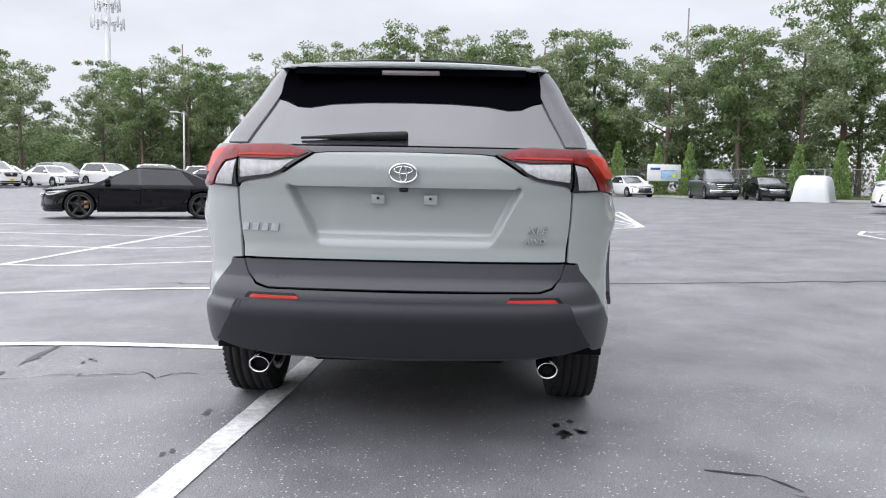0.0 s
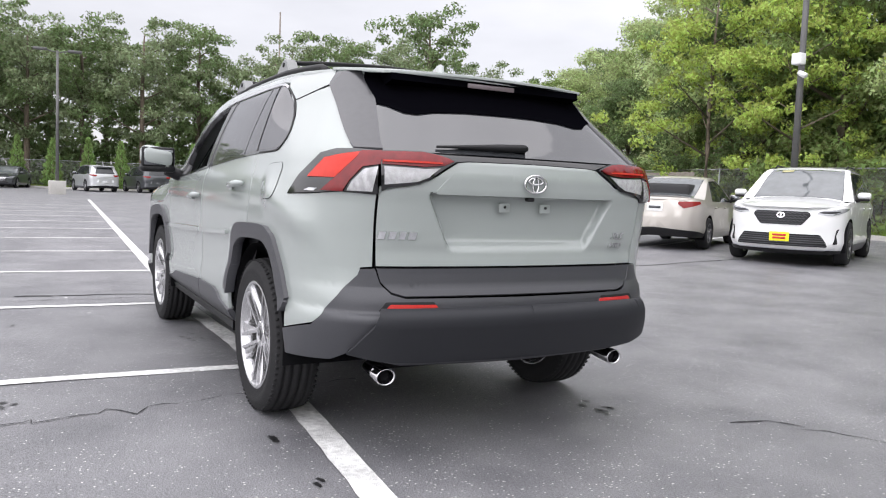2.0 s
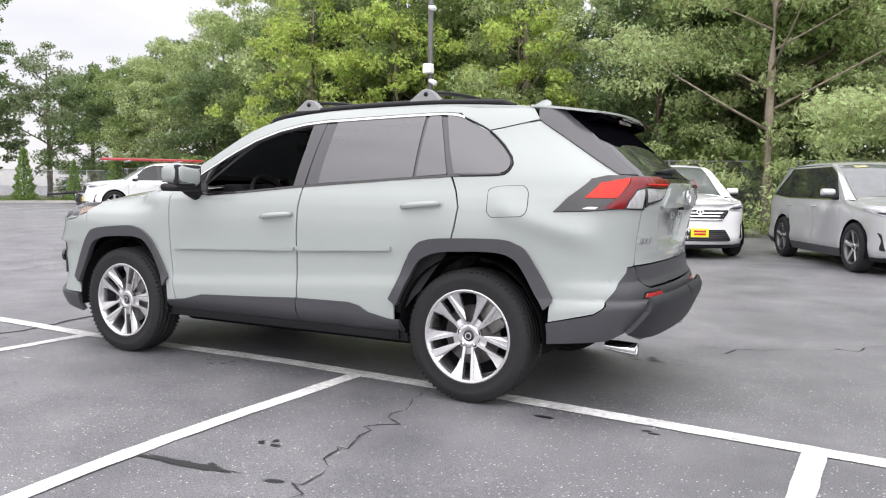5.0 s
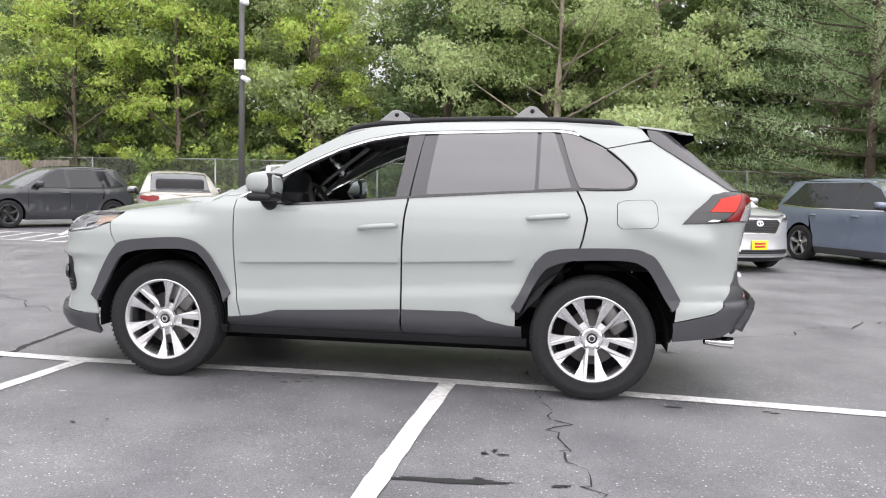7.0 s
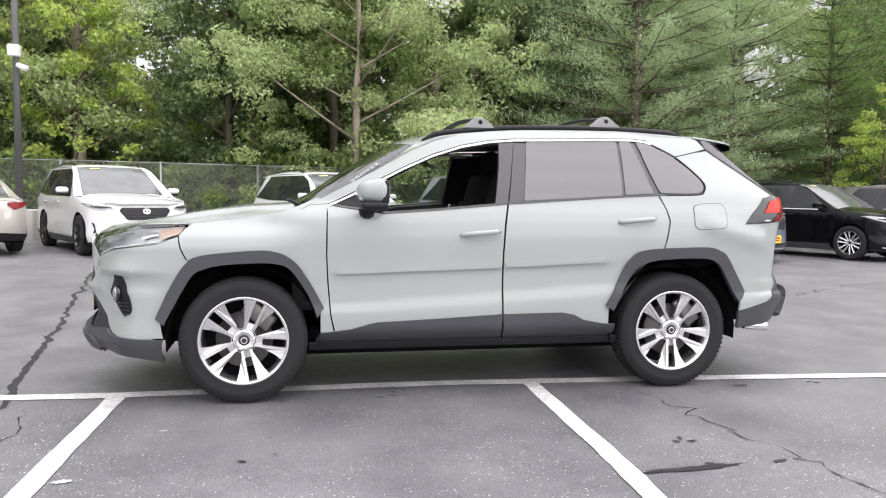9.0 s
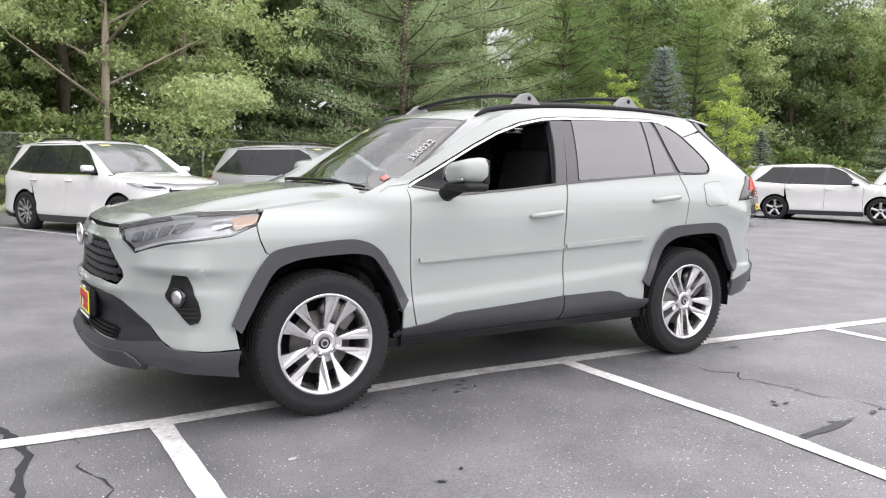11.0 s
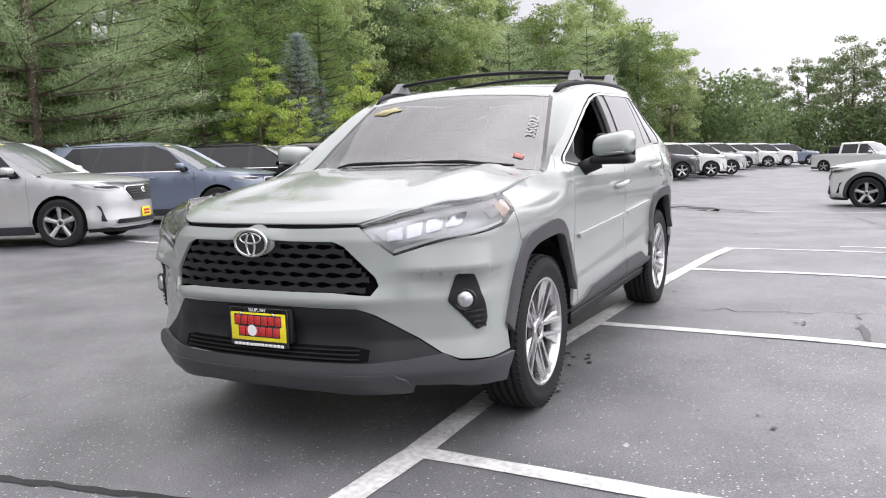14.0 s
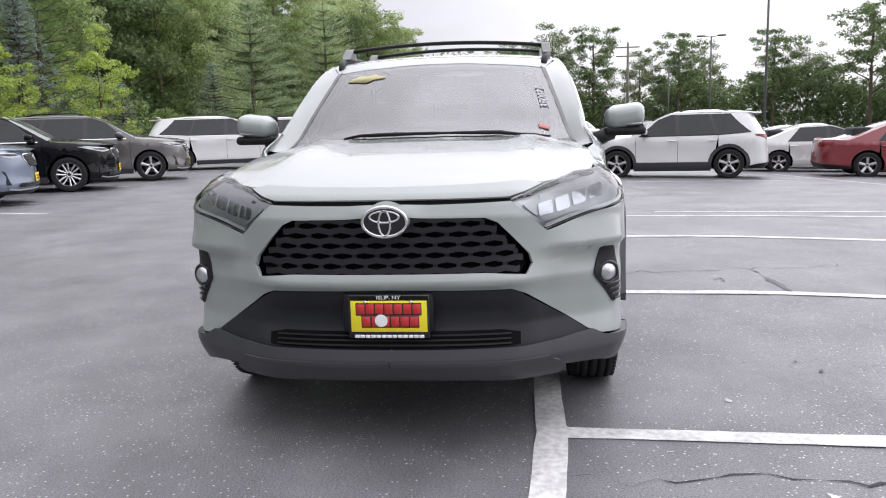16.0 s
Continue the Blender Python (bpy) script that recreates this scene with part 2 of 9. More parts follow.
M["galvanised"] = material("galvanised_steel", (0.36, 0.37, 0.37), 0.5, 0.6, vary=0.2)
M["pole"] = material("bronze_pole_paint", (0.10, 0.10, 0.098), 0.5, vary=0.15)
M["pole_pale"] = material("pale_pole_paint", (0.55, 0.56, 0.56), 0.5, vary=0.12)
M["wood_pole"] = material("weathered_pole_wood", (0.19, 0.165, 0.14), 0.9, vary=0.3, grain=10, bump=0.5, bump_scale=30)
M["concrete"] = material("concrete", (0.42, 0.41, 0.385), 0.85, vary=0.18, grain=30, stain=1.2, bump=0.3, bump_scale=60)
M["lamp_white"] = material("white_housing", (0.75, 0.75, 0.75), 0.5)


# ---- mesh helpers ----
def mesh_object(name, bm, mat, parent=None, label="", smooth=True, recalc=True):
    if recalc:
        bmesh.ops.recalc_face_normals(bm, faces=bm.faces)
    me = bpy.data.meshes.new(name)
    bm.to_mesh(me)
    bm.free()
    for f in me.polygons:
        f.use_smooth = smooth
    me.materials.append(mat)
    ob = new(name, me)
    ob.parent = parent
    if label:
        tagged(ob, label)
    return ob


def part(name, bm, mat, parent, label="", smooth=True):
    return mesh_object(name, bm, mat, parent, label, smooth)


def empty(name, m=None):
    ob = new(name)
    ob.empty_display_size = 0.2
    if m is not None:
        ob.matrix_basis = m
    return ob


def box_bm(size, centre=(0, 0, 0), bevel=0.0, segments=2, bm=None, rot=None):
    bm = bm or bmesh.new()
    m = Matrix.Translation(centre) @ (rot or Matrix.Identity(4)) @ Matrix.Diagonal((*size, 1))
    got = bmesh.ops.create_cube(bm, size=1, matrix=m)
    if bevel:
        edges = {e for v in got["verts"] for e in v.link_edges}
        bmesh.ops.bevel(bm, geom=list(edges), offset=bevel, segments=segments, affect="EDGES", profile=0.5)
    return bm


def cyl_bm(r1, r2, a, b, n=16, bm=None, caps=True):
    """A cone or cylinder from the point a (radius r1) to b (radius r2)."""
    bm = bm or bmesh.new()
    a, b = Vector(a), Vector(b)
    turn = (b - a).to_track_quat("Z", "Y").to_matrix().to_4x4()
    m = Matrix.Translation((a + b) / 2) @ turn
    bmesh.ops.create_cone(bm, cap_ends=caps, segments=n, radius1=r1, radius2=r2, depth=(b - a).length, matrix=m)
    return bm


def tube_bm(points, radius, n=8, bm=None, taper=None, flat=1.0):
    """A round (or flattened) tube along points."""
    bm = bm or bmesh.new()
    pts = [Vector(p) for p in points]
    rings = []
    for i, p in enumerate(pts):
        d = (pts[min(i + 1, len(pts) - 1)] - pts[max(i - 1, 0)]).normalized()
        side = d.cross(Vector((0, 0, 1)))
        side = side.normalized() if side.length > 1e-4 else Vector((1, 0, 0))
        up = side.cross(d).normalized()
        r = radius * (taper[i] if taper else 1)
        rings.append([bm.verts.new(p + side * (r * math.cos(2 * math.pi * k / n)) + up * (r * flat * math.sin(2 * math.pi * k / n))) for k in range(n)])
    for a, b in zip(rings, rings[1:]):
        for k in range(n):
            bm.faces.new((a[k], a[(k + 1) % n], b[(k + 1) % n], b[k]))
    bm.faces.new(rings[0][::-1]), bm.faces.new(rings[-1])
    return bm


def lathe_bm(profile, n=48, bm=None, axis="y"):
    """Turn a profile of (radius, along) round the axis through the origin."""
    bm = bm or bmesh.new()
    rings = []
    for r, a in profile:
        ring = []
        for k in range(n):
            c, s = r * math.cos(2 * math.pi * k / n), r * math.sin(2 * math.pi * k / n)
            ring.append(bm.verts.new((c, a, s) if axis == "y" else (c, s, a)))
        rings.append(ring)
    for a, b in zip(rings, rings[1:]):
        for k in range(n):
            bm.faces.new((a[k], a[(k + 1) % n], b[(k + 1) % n], b[k]))
    return bm


def prism_bm(outline, depth, to3, bevel=0.0, bm=None):
    """A flat plate from a 2D outline; to3(a, b, h) gives the place at height h over the sheet."""
    bm = bm or bmesh.new()
    low = [bm.verts.new(to3(a, b, 0)) for a, b in outline]
    top = [bm.verts.new(to3(a, b, depth)) for a, b in outline]
    n = len(outline)
    bm.faces.new(top), bm.faces.new(low[::-1])
    for i in range(n):
        bm.faces.new((low[i], low[(i + 1) % n], top[(i + 1) % n], top[i]))
    return bm


def table(*pairs):
    xs, ys = zip(*sorted(pairs))
    return lambda v: float(np.interp(v, xs, ys))


def fair(*pairs):
    """A smooth monotone curve through (x, y) pairs."""
    xs, ys = (np.array(v, float) for v in zip(*sorted(pairs)))
    h, d = np.diff(xs), np.diff(ys) / np.diff(xs)
    m = np.concatenate([[d[0]], [0 if a * b <= 0 else 2 * a * b / (a + b) for a, b in zip(d, d[1:])], [d[-1]]])

    def at(v):
        v = min(max(v, xs[0]), xs[-1])
        i = min(len(h) - 1, max(0, int(np.searchsorted(xs, v)) - 1))
        t = (v - xs[i]) / h[i]
        return float((1 + 2 * t) * (1 - t) ** 2 * ys[i] + t * (1 - t) ** 2 * h[i] * m[i] + t * t * (3 - 2 * t) * ys[i + 1] + t * t * (t - 1) * h[i] * m[i + 1])

    return at


def smooth_curve(points, per=8, closed=False):
    """Catmull-Rom points through 2D points."""
    p = [np.array(q, float) for q in points]
    n, out = len(p), []
    for i in range(n if closed else n - 1):
        if closed:
            a, b, c, d = p[i - 1], p[i], p[(i + 1) % n], p[(i + 2) % n]
        else:
            a, b, c, d = p[max(i - 1, 0)], p[i], p[i + 1], p[min(i + 2, n - 1)]
        for k in range(per):
            t = k / per
            out.append(0.5 * (2 * b + (c - a) * t + (2 * a - 5 * b + 4 * c - d) * t * t + (3 * b - a - 3 * c + d) * t ** 3))
    if not closed:
        out.append(p[-1])
    return [tuple(q) for q in out]


def rounded(points, r=0.03, per=3):
    """Round the corners of a closed 2D outline."""
    n, out = len(points), []
    for i in range(n):
        a, b, c = (np.array(points[(i + k) % n], float) for k in (-1, 0, 1))
        la, lc = np.linalg.norm(a - b), np.linalg.norm(c - b)
        k = min(r, la * 0.45, lc * 0.45)
        p, q = b + (a - b) / la * k, b + (c - b) / lc * k
        for j in range(per + 1):
            t = j / per
            out.append(tuple((1 - t) ** 2 * p + 2 * t * (1 - t) * b + t * t * q))
    return out


class Skin:
    """A curved sheet: place(a, b) over a flat chart, from which panels are cut."""

    def __init__(self, place, flip=False):
        self.raw, self.flip = place, flip

    def at(self, a, b, off=0.0):
        e = 0.004
        p = Vector(self.raw(a, b))
        da = Vector(self.raw(a + e, b)) - Vector(self.raw(a - e, b))
        db = Vector(self.raw(a, b + e)) - Vector(self.raw(a, b - e))
        n = da.cross(db)
        n = n.normalized() if n.length > 1e-12 else Vector((0, 0, 1))
        if self.flip:
            n = -n
        return p + n * off, n


def panel(name, outline, skin, mat, parent, off=0.0, step=0.05, rim=0.02, mirror=1, label="", swell=None):
    """One panel of a curved sheet: cut to the outline, smooth over its face, with a turned-in rim. mirror=-1: the other side.
    swell(a, b): an extra rise over the sheet."""
    flat = bmesh.new()
    pts = []
    n = len(outline)
    for i in range(n):
        a, b = np.array(outline[i], float), np.array(outline[(i + 1) % n], float)
        k = max(1, int(np.ceil(np.linalg.norm(b - a) / step)))
        pts += [tuple(a + (b - a) * j / k) for j in range(k)]
    pts = [p for p, q in zip(pts, pts[-1:] + pts[:-1]) if math.dist(p, q) > 1e-4]
    co, _, tris, _, _, _ = mathutils.geometry.delaunay_2d_cdt([Vector(p) for p in pts], [], [list(range(len(pts)))], 1, 1e-6)
    flat_verts = [flat.verts.new((p.x, p.y, 0)) for p in co]
    for tri in tris:
        flat.faces.new([flat_verts[i] for i in tri])
    lo, hi = np.min(pts, axis=0), np.max(pts, axis=0)
    for axis in (0, 1):
        for v in np.arange(math.floor(lo[axis] / step) * step + step, hi[axis], step):
            co = [0, 0, 0]
            co[axis] = v
            no = [0, 0, 0]
            no[axis] = 1
            bmesh.ops.bisect_plane(flat, geom=flat.verts[:] + flat.edges[:] + flat.faces[:], plane_co=co, plane_no=no, dist=1e-5)
    flat.verts.index_update()
    verts, normals, faces = [], [], []
    for v in flat.verts:
        rise = off + (swell(v.co.x, v.co.y) if swell else 0)
        p, nrm = skin.at(v.co.x, v.co.y, rise)
        if swell:
            e = 0.006
            q = [skin.at(v.co.x + dx, v.co.y + dy, off + swell(v.co.x + dx, v.co.y + dy))[0] for dx, dy in ((e, 0), (-e, 0), (0, e), (0, -e))]
            m = (q[0] - q[1]).cross(q[2] - q[3])
            if m.length > 1e-12:
                nrm = m.normalized() if m.dot(nrm) > 0 else -m.normalized()
        verts.append(p), normals.append(nrm)
    for f in flat.faces:
        ids = [v.index for v in f.verts]
        fn = sum(((verts[ids[i]] - verts[ids[0]]).cross(verts[ids[(i + 1) % len(ids)]] - verts[ids[0]]) for i in range(1, len(ids) - 1)), Vector())
        faces.append(ids if fn.dot(normals[ids[0]]) >= 0 else ids[::-1])
    if rim:
        for e in flat.edges:
            if len(e.link_faces) != 1:
                continue
            a, b = e.verts[0].index, e.verts[1].index
            k = len(verts)
            na, nb = normals[a], normals[b]
            inner = e.link_faces[0].calc_center_median()
            mid = (e.verts[0].co + e.verts[1].co) / 2
            out_ = skin.at(mid.x, mid.y)[0] - skin.at(inner.x, inner.y)[0]
            away = (verts[b] - verts[a]).cross((na + nb).normalized()).normalized()
            away = away if away.dot(out_) > 0 else -away
            verts += [verts[a], verts[b], verts[b] - nb * rim - away * rim * 0.15, verts[a] - na * rim - away * rim * 0.15]
            soft = [(away * 0.8 + na * 0.6).normalized(), (away * 0.8 + nb * 0.6).normalized(), away, away]
            normals += soft
            quad = [k, k + 1, k + 2, k + 3]
            fn = (verts[k + 1] - verts[k]).cross(verts[k + 2] - verts[k])
            faces.append(quad if fn.dot(away) >= 0 else quad[::-1])
    flat.free()
    if mirror < 0:
        verts = [Vector((p.x, -p.y, p.z)) for p in verts]
        normals = [Vector((p.x, -p.y, p.z)) for p in normals]
        faces = [f[::-1] for f in faces]
    me = bpy.data.meshes.new(name)
    me.from_pydata([tuple(v) for v in verts], [], faces)
    me.polygons.foreach_set("use_smooth", [True] * len(me.polygons))
    me.update()
    me.normals_split_custom_set_from_vertices([tuple(v) for v in normals])
    me.materials.append(mat)
    ob = new(name, me)
    ob.parent = parent
    if label:
        tagged(ob, label)
    return ob


M["glass_hero"] = material("privacy_glass_hero", (0.040, 0.040, 0.045), 0.03, vary=0.05, specular=0.95)
M["mirror_glass"] = material("mirror_glass", (0.22, 0.23, 0.24), 0.02, 1.0, vary=0.01)
M["lamp_bowl"] = material("lamp_housing", (0.42, 0.425, 0.43), 0.30, 0.5, vary=0.15, grain=30)
M["pillar_trim"] = material("gloss_grey_pillar_trim", (0.050, 0.050, 0.054), 0.22, vary=0.08, coat=0.15, specular=0.5)
M["bar_foot"] = material("grey_bar_foot_plastic", (0.20, 0.205, 0.205), 0.45, vary=0.1)
M["chrome_soft"] = material("satin_reflector", (0.62, 0.63, 0.65), 0.30, 0.9, vary=0.2, grain=60)
M["grille_black"] = material("grille_gloss", (0.016, 0.016, 0.020), 0.34, vary=0.1, coat=0.0, specular=0.4)
M["glass_hero"].node_tree.nodes["Principled BSDF"].inputs["IOR"].default_value = 1.6
M["rear_glass"] = material("rear_privacy_glass", (0.03, 0.032, 0.035), 0.03, vary=0.05, specular=0.5)
M["rear_glass"].node_tree.nodes["Principled BSDF"].inputs["IOR"].default_value = 1.95
M["mask"] = material("dark_mask_plastic", (0.020, 0.021, 0.025), 0.5, vary=0.08, grain=200, bump=0.04, bump_scale=420, specular=0.3)
# near-black base without gloss puts the spoiler's shade into the frit
M["band_black"] = material("frit_and_spoiler_shade", (0.002, 0.002, 0.003), 0.9, vary=0.05, specular=0.0)
M["lamp_cell"] = material("lamp_cell_reflector", (0.46, 0.47, 0.49), 0.14, 0.85, vary=0.35, grain=50)
M["stop_lens"] = material("smoked_stop_lens", (0.16, 0.13, 0.14), 0.15, vary=0.2, grain=120, coat=0.6)
M["sticker_red"] = material("pink_sticker", (0.50, 0.20, 0.18), 0.6, vary=0.1)
M["lining"] = material("grey_headlining", (0.34, 0.34, 0.335), 0.9, vary=0.08, grain=200)
M["turf"] = material("turf", (0.085, 0.115, 0.038), 0.95, vary=0.4, grain=14, stain=0.8, bump=0.8, bump_scale=40)
M["sign_blue"] = material("blue_print", (0.02, 0.09, 0.40), 0.5, vary=0.05)
M["sign_pale"] = material("pale_blue_print", (0.35, 0.55, 0.75), 0.5, vary=0.3, grain=8)
M["cover"] = material("pale_cover_fabric", (0.46, 0.48, 0.49), 0.7, vary=0.08, bump=0.3, bump_scale=30)


# ---- car bodies ----
class Body:
    """The skins of a car that stands at the origin, its front towards +x. plan: half outline seen from above, nose to tail.
    side(x, z), front(z), rear(z): how far the skin lies inside that outline; top(x): height of the centre line."""

    def __init__(self, plan, side, front, rear, top, drop, x1, x0):
        pts = smooth_curve([(plan[1][0], -plan[1][1])] + list(plan) + [(plan[-2][0], -plan[-2][1])], 10)[10:-10]
        xs, ys = np.array(pts).T
        u = np.concatenate([[0], np.cumsum(np.hypot(np.diff(xs), np.diff(ys)))])
        self.u, self.xs, self.ys = u, xs, ys
        self.length = float(u[-1])
        k = int(np.argmax(ys))
        ymax, xf, xr = float(ys.max()), float(xs[0]), float(xs[-1])
        self.us = lambda x: float(np.interp(-x, -xs, u))
        self.uf = lambda y: float(np.interp(y, ys[:k + 1], u[:k + 1]))
        self.ur = lambda y: float(np.interp(-y, -ys[k:], u[k:]))

        def wrap(a, z):
            mirror = 1.0
            if a < 0:
                a, mirror = -a, -1.0
            if a > u[-1]:
                a, mirror = 2 * u[-1] - a, -1.0
            x, y = float(np.interp(a, u, xs)), float(np.interp(a, u, ys))
            y = y * (1 - side(x, z) / ymax)
            if x > x1:
                x = x1 + (x - x1) * (1 - front(z) / (xf - x1))
            elif x < x0:
                x = x0 - (x0 - x) * (1 - rear(z) / (x0 - xr))
            return (x, mirror * y, z)

        self.skin = Skin(wrap, flip=False)
        self.top = Skin(lambda x, y: (x, y, top(x, y) - drop(x, y)))


def arch(cx, cz, r, squash=1.0, start=200, end=-20, n=12):
    return [(cx + r * math.cos(radians(start + (end - start) * i / n)), cz + r * squash * math.sin(radians(start + (end - start) * i / n))) for i in range(n + 1)]


WHEELS = {}


def wheel_parts(style, radius, rim_r, width, face_mat, pocket_mat, bronze=False):
    """Meshes of one wheel; its axle is y, its outside towards +y."""
    key = (style, radius, rim_r, width, face_mat.name, bronze)
    if key in WHEELS:
        return WHEELS[key]
    root = []
    h = width / 2
    fine = style == "twin"
    # tyre with a rounded shoulder, a sidewall step and grooved tread
    prof = [(rim_r - 0.004, h * 0.86), (rim_r + 0.012, h * 0.93), (rim_r + 0.018, h * 0.90), ((rim_r + radius) / 2 - 0.01, h * 1.02), (radius - 0.045, h * 0.99),
            (radius - 0.040, h * 0.965), (radius - 0.020, h * 0.90), (radius - 0.008, h * 0.80), (radius - 0.002, h * 0.66)]
    tread = []
    for g in (0.52, 0.18, -0.18, -0.52):
        w = h * 0.05
        tread += [(radius, g * h + w), (radius - 0.009, g * h + w * 0.8), (radius - 0.009, g * h - w * 0.8), (radius, g * h - w)]
    back = [(r, -a) for r, a in reversed(prof)]
    bm = lathe_bm(prof + tread + back if fine else prof[::2] + [(radius, 0.5 * h), (radius, -0.5 * h)] + back[::2], 64 if fine else 22)
    if fine:
        # tread blocks at the shoulders
        for k in range(72):
            a = 2 * math.pi * k / 72
            for s in (1, -1):
                box_bm((0.012, h * 0.16, 0.006), bm=bm, rot=Matrix.Rotation(-a, 4, "Y") @ Matrix.Translation((radius - 0.010, s * h * 0.83, 0)) @ Matrix.Rotation(radians(90), 4, "Y"))
    root.append(("tyre", bm, M["rubber"], ""))
    bm = lathe_bm([(rim_r, h * 0.90), (rim_r - 0.006, h * 0.92), (rim_r - 0.016, h * 0.88), (rim_r - 0.022, h * 0.4), (rim_r - 0.03, -h * 0.85), (rim_r, -h * 0.9)], 64 if fine else 22)
    root.append(("rim", bm, face_mat if fine else pocket_mat, ""))
    back_bm = lathe_bm([(rim_r - 0.03, -h * 0.35), (0.09, -h * 0.30), (0.0001, -h * 0.30)], 32 if fine else 16)
    root.append(("wheel_back", back_bm, M["under"], ""))
    bm = lathe_bm([(0.165, 0.005), (0.165, 0.02), (0.07, 0.02), (0.07, 0.04), (0.0001, 0.04)], 32 if fine else 16)
    root.append(("brake_disc", bm, M["steel"], ""))
    spokes, pockets = bmesh.new(), bmesh.new()
    count, pairs = {"twin": (5, True), "five": (5, False), "ten": (10, False), "six": (6, True)}[style]

    def plate(target, pts, depth):
        """A faceted plate of points (place, rise) with turned-down edges."""
        top = [target.verts.new(p) for p in pts]
        low = [target.verts.new(p - Vector((0, depth, 0))) for p in pts]
        target.faces.new(top)
        for i in range(len(top)):
            j = (i + 1) % len(top)
            target.faces.new((top[i], low[i], low[j], top[j]))

    dish = lambda r, dy=0.0: h * (0.60 + 0.27 * ((r - 0.05) / (rim_r - 0.05))) + dy
    for k in range(count):
        a0 = 2 * math.pi * (k + 0.25) / count
        c, t = Vector((math.cos(a0), 0, math.sin(a0))), Vector((-math.sin(a0), 0, math.cos(a0)))
        at = lambda w, r, dy=0.0: c * r + t * w + Vector((0, dish(math.hypot(w, r), dy), 0))
        for s in ((-1, 1) if pairs else (0,)):
            if style == "twin":
                # a pair of straight ribs, each with a broad facet that flares out to the rim
                ro = rim_r - 0.006
                far = lambda deg: (ro * math.sin(radians(deg)), ro * math.cos(radians(deg)))
                f0, f1 = far(5.8), far(9.6)
                plate(spokes, [at(s * 0.017, 0.058, 0.004), at(s * 0.032, 0.064, 0.004), at(s * f1[0], f1[1], 0.004), at(s * f0[0], f0[1], 0.004)][::s], 0.030)
                g = far(23.5)
                plate(spokes, [at(s * 0.033, 0.078, -0.006), at(s * 0.050, 0.125, -0.020), at(s * 0.070, 0.178, -0.012), at(s * g[0], g[1], -0.002), at(s * far(16)[0], far(16)[1], -0.004), at(s * f1[0], f1[1], -0.004)][::s], 0.024)
                continue
            if pairs:
                inner, outer, wi, wo = s * 0.30, s * 0.20, 0.012, 0.02
            else:
                inner, outer, wi, wo = 0.0, 0.0, 0.026, 0.038 if style == "five" else 0.024
            ri, ro = 0.055, rim_r - 0.012
            ends = []
            for r, da, w, y in ((ri, inner, wi, h * 0.60), ((ri + ro) / 2, (inner * 0.45 + outer * 0.85) * 0.78, (wi + wo) / 2, h * 0.74), (ro, outer, wo, h * 0.86)):
                a = a0 + da
                c_, t_ = Vector((math.cos(a), 0, math.sin(a))), Vector((-math.sin(a), 0, math.cos(a)))
                ends.append([c_ * r + t_ * w + Vector((0, y, 0)), c_ * r - t_ * w + Vector((0, y, 0)), c_ * r - t_ * w * 1.12 + Vector((0, y - 0.045, 0)), c_ * r + t_ * w * 1.12 + Vector((0, y - 0.045, 0))])
            for target in (spokes, pockets):
                rings = [[target.verts.new(p - (Vector((0, 0.002, 0)) if target is pockets else Vector())) for p in e] for e in ends]
                for r0, r1 in zip(rings, rings[1:]):
                    if target is spokes:
                        # a low ridge runs down each spoke
                        c0, c1 = (target.verts.new((q[0].co + q[1].co) / 2 + Vector((0, 0.007, 0))) for q in (r0, r1))
                        target.faces.new((r0[0], c0, c1, r1[0])), target.faces.new((c0, r0[1], r1[1], c1))
                    else:
                        for i in range(4):
                            target.faces.new((r0[i], r0[(i + 1) % 4], r1[(i + 1) % 4], r1[i]))
        if style == "twin":
            # the nut's boss between two pairs, and the web that joins each pair at the hub
            b0 = a0 + math.pi / count
            p = Vector((math.cos(b0), 0, math.sin(b0))) * 0.056
            cyl_bm(0.021, 0.019, tuple(p + Vector((0, h * 0.40, 0))), tuple(p + Vector((0, h * 0.635, 0))), 14, spokes)
            plate(spokes, [at(-0.016, 0.06, -0.012), at(0.016, 0.06, -0.012), at(0.020, 0.105, -0.022), at(-0.020, 0.105, -0.022)], 0.02)
    root.append(("spoke_face", spokes, face_mat, ""))
    if style != "twin":
        root.append(("spoke_pocket", pockets, pocket_mat, ""))
    if fine:
        ring = lathe_bm([(0.014, h * 0.700), (0.017, h * 0.703), (0.020, h * 0.700)], 20)
        root.append(("cap_emblem", ring, M["chrome"], ""))
    if fine or bronze:
        calliper = box_bm((0.11, 0.05, 0.20), (-0.165, 0.03, 0.03), 0.02)
        root.append(("brake_calliper", calliper, M["copper" if bronze else "steel"], "bronze brake calliper" if bronze else ""))
    hub = lathe_bm([(0.068, h * 0.50), (0.066, h * 0.62), (0.060, h * 0.665), (0.032, h * 0.675), (0.030, h * 0.62)], 32 if fine else 14)
    root.append(("hub", hub, face_mat, ""))
    cap = lathe_bm([(0.030, h * 0.58), (0.029, h * 0.67), (0.024, h * 0.69), (0.0001, h * 0.695)], 24 if fine else 12)
    root.append(("centre_cap", cap, M["gloss_black"], ""))
    nuts = []
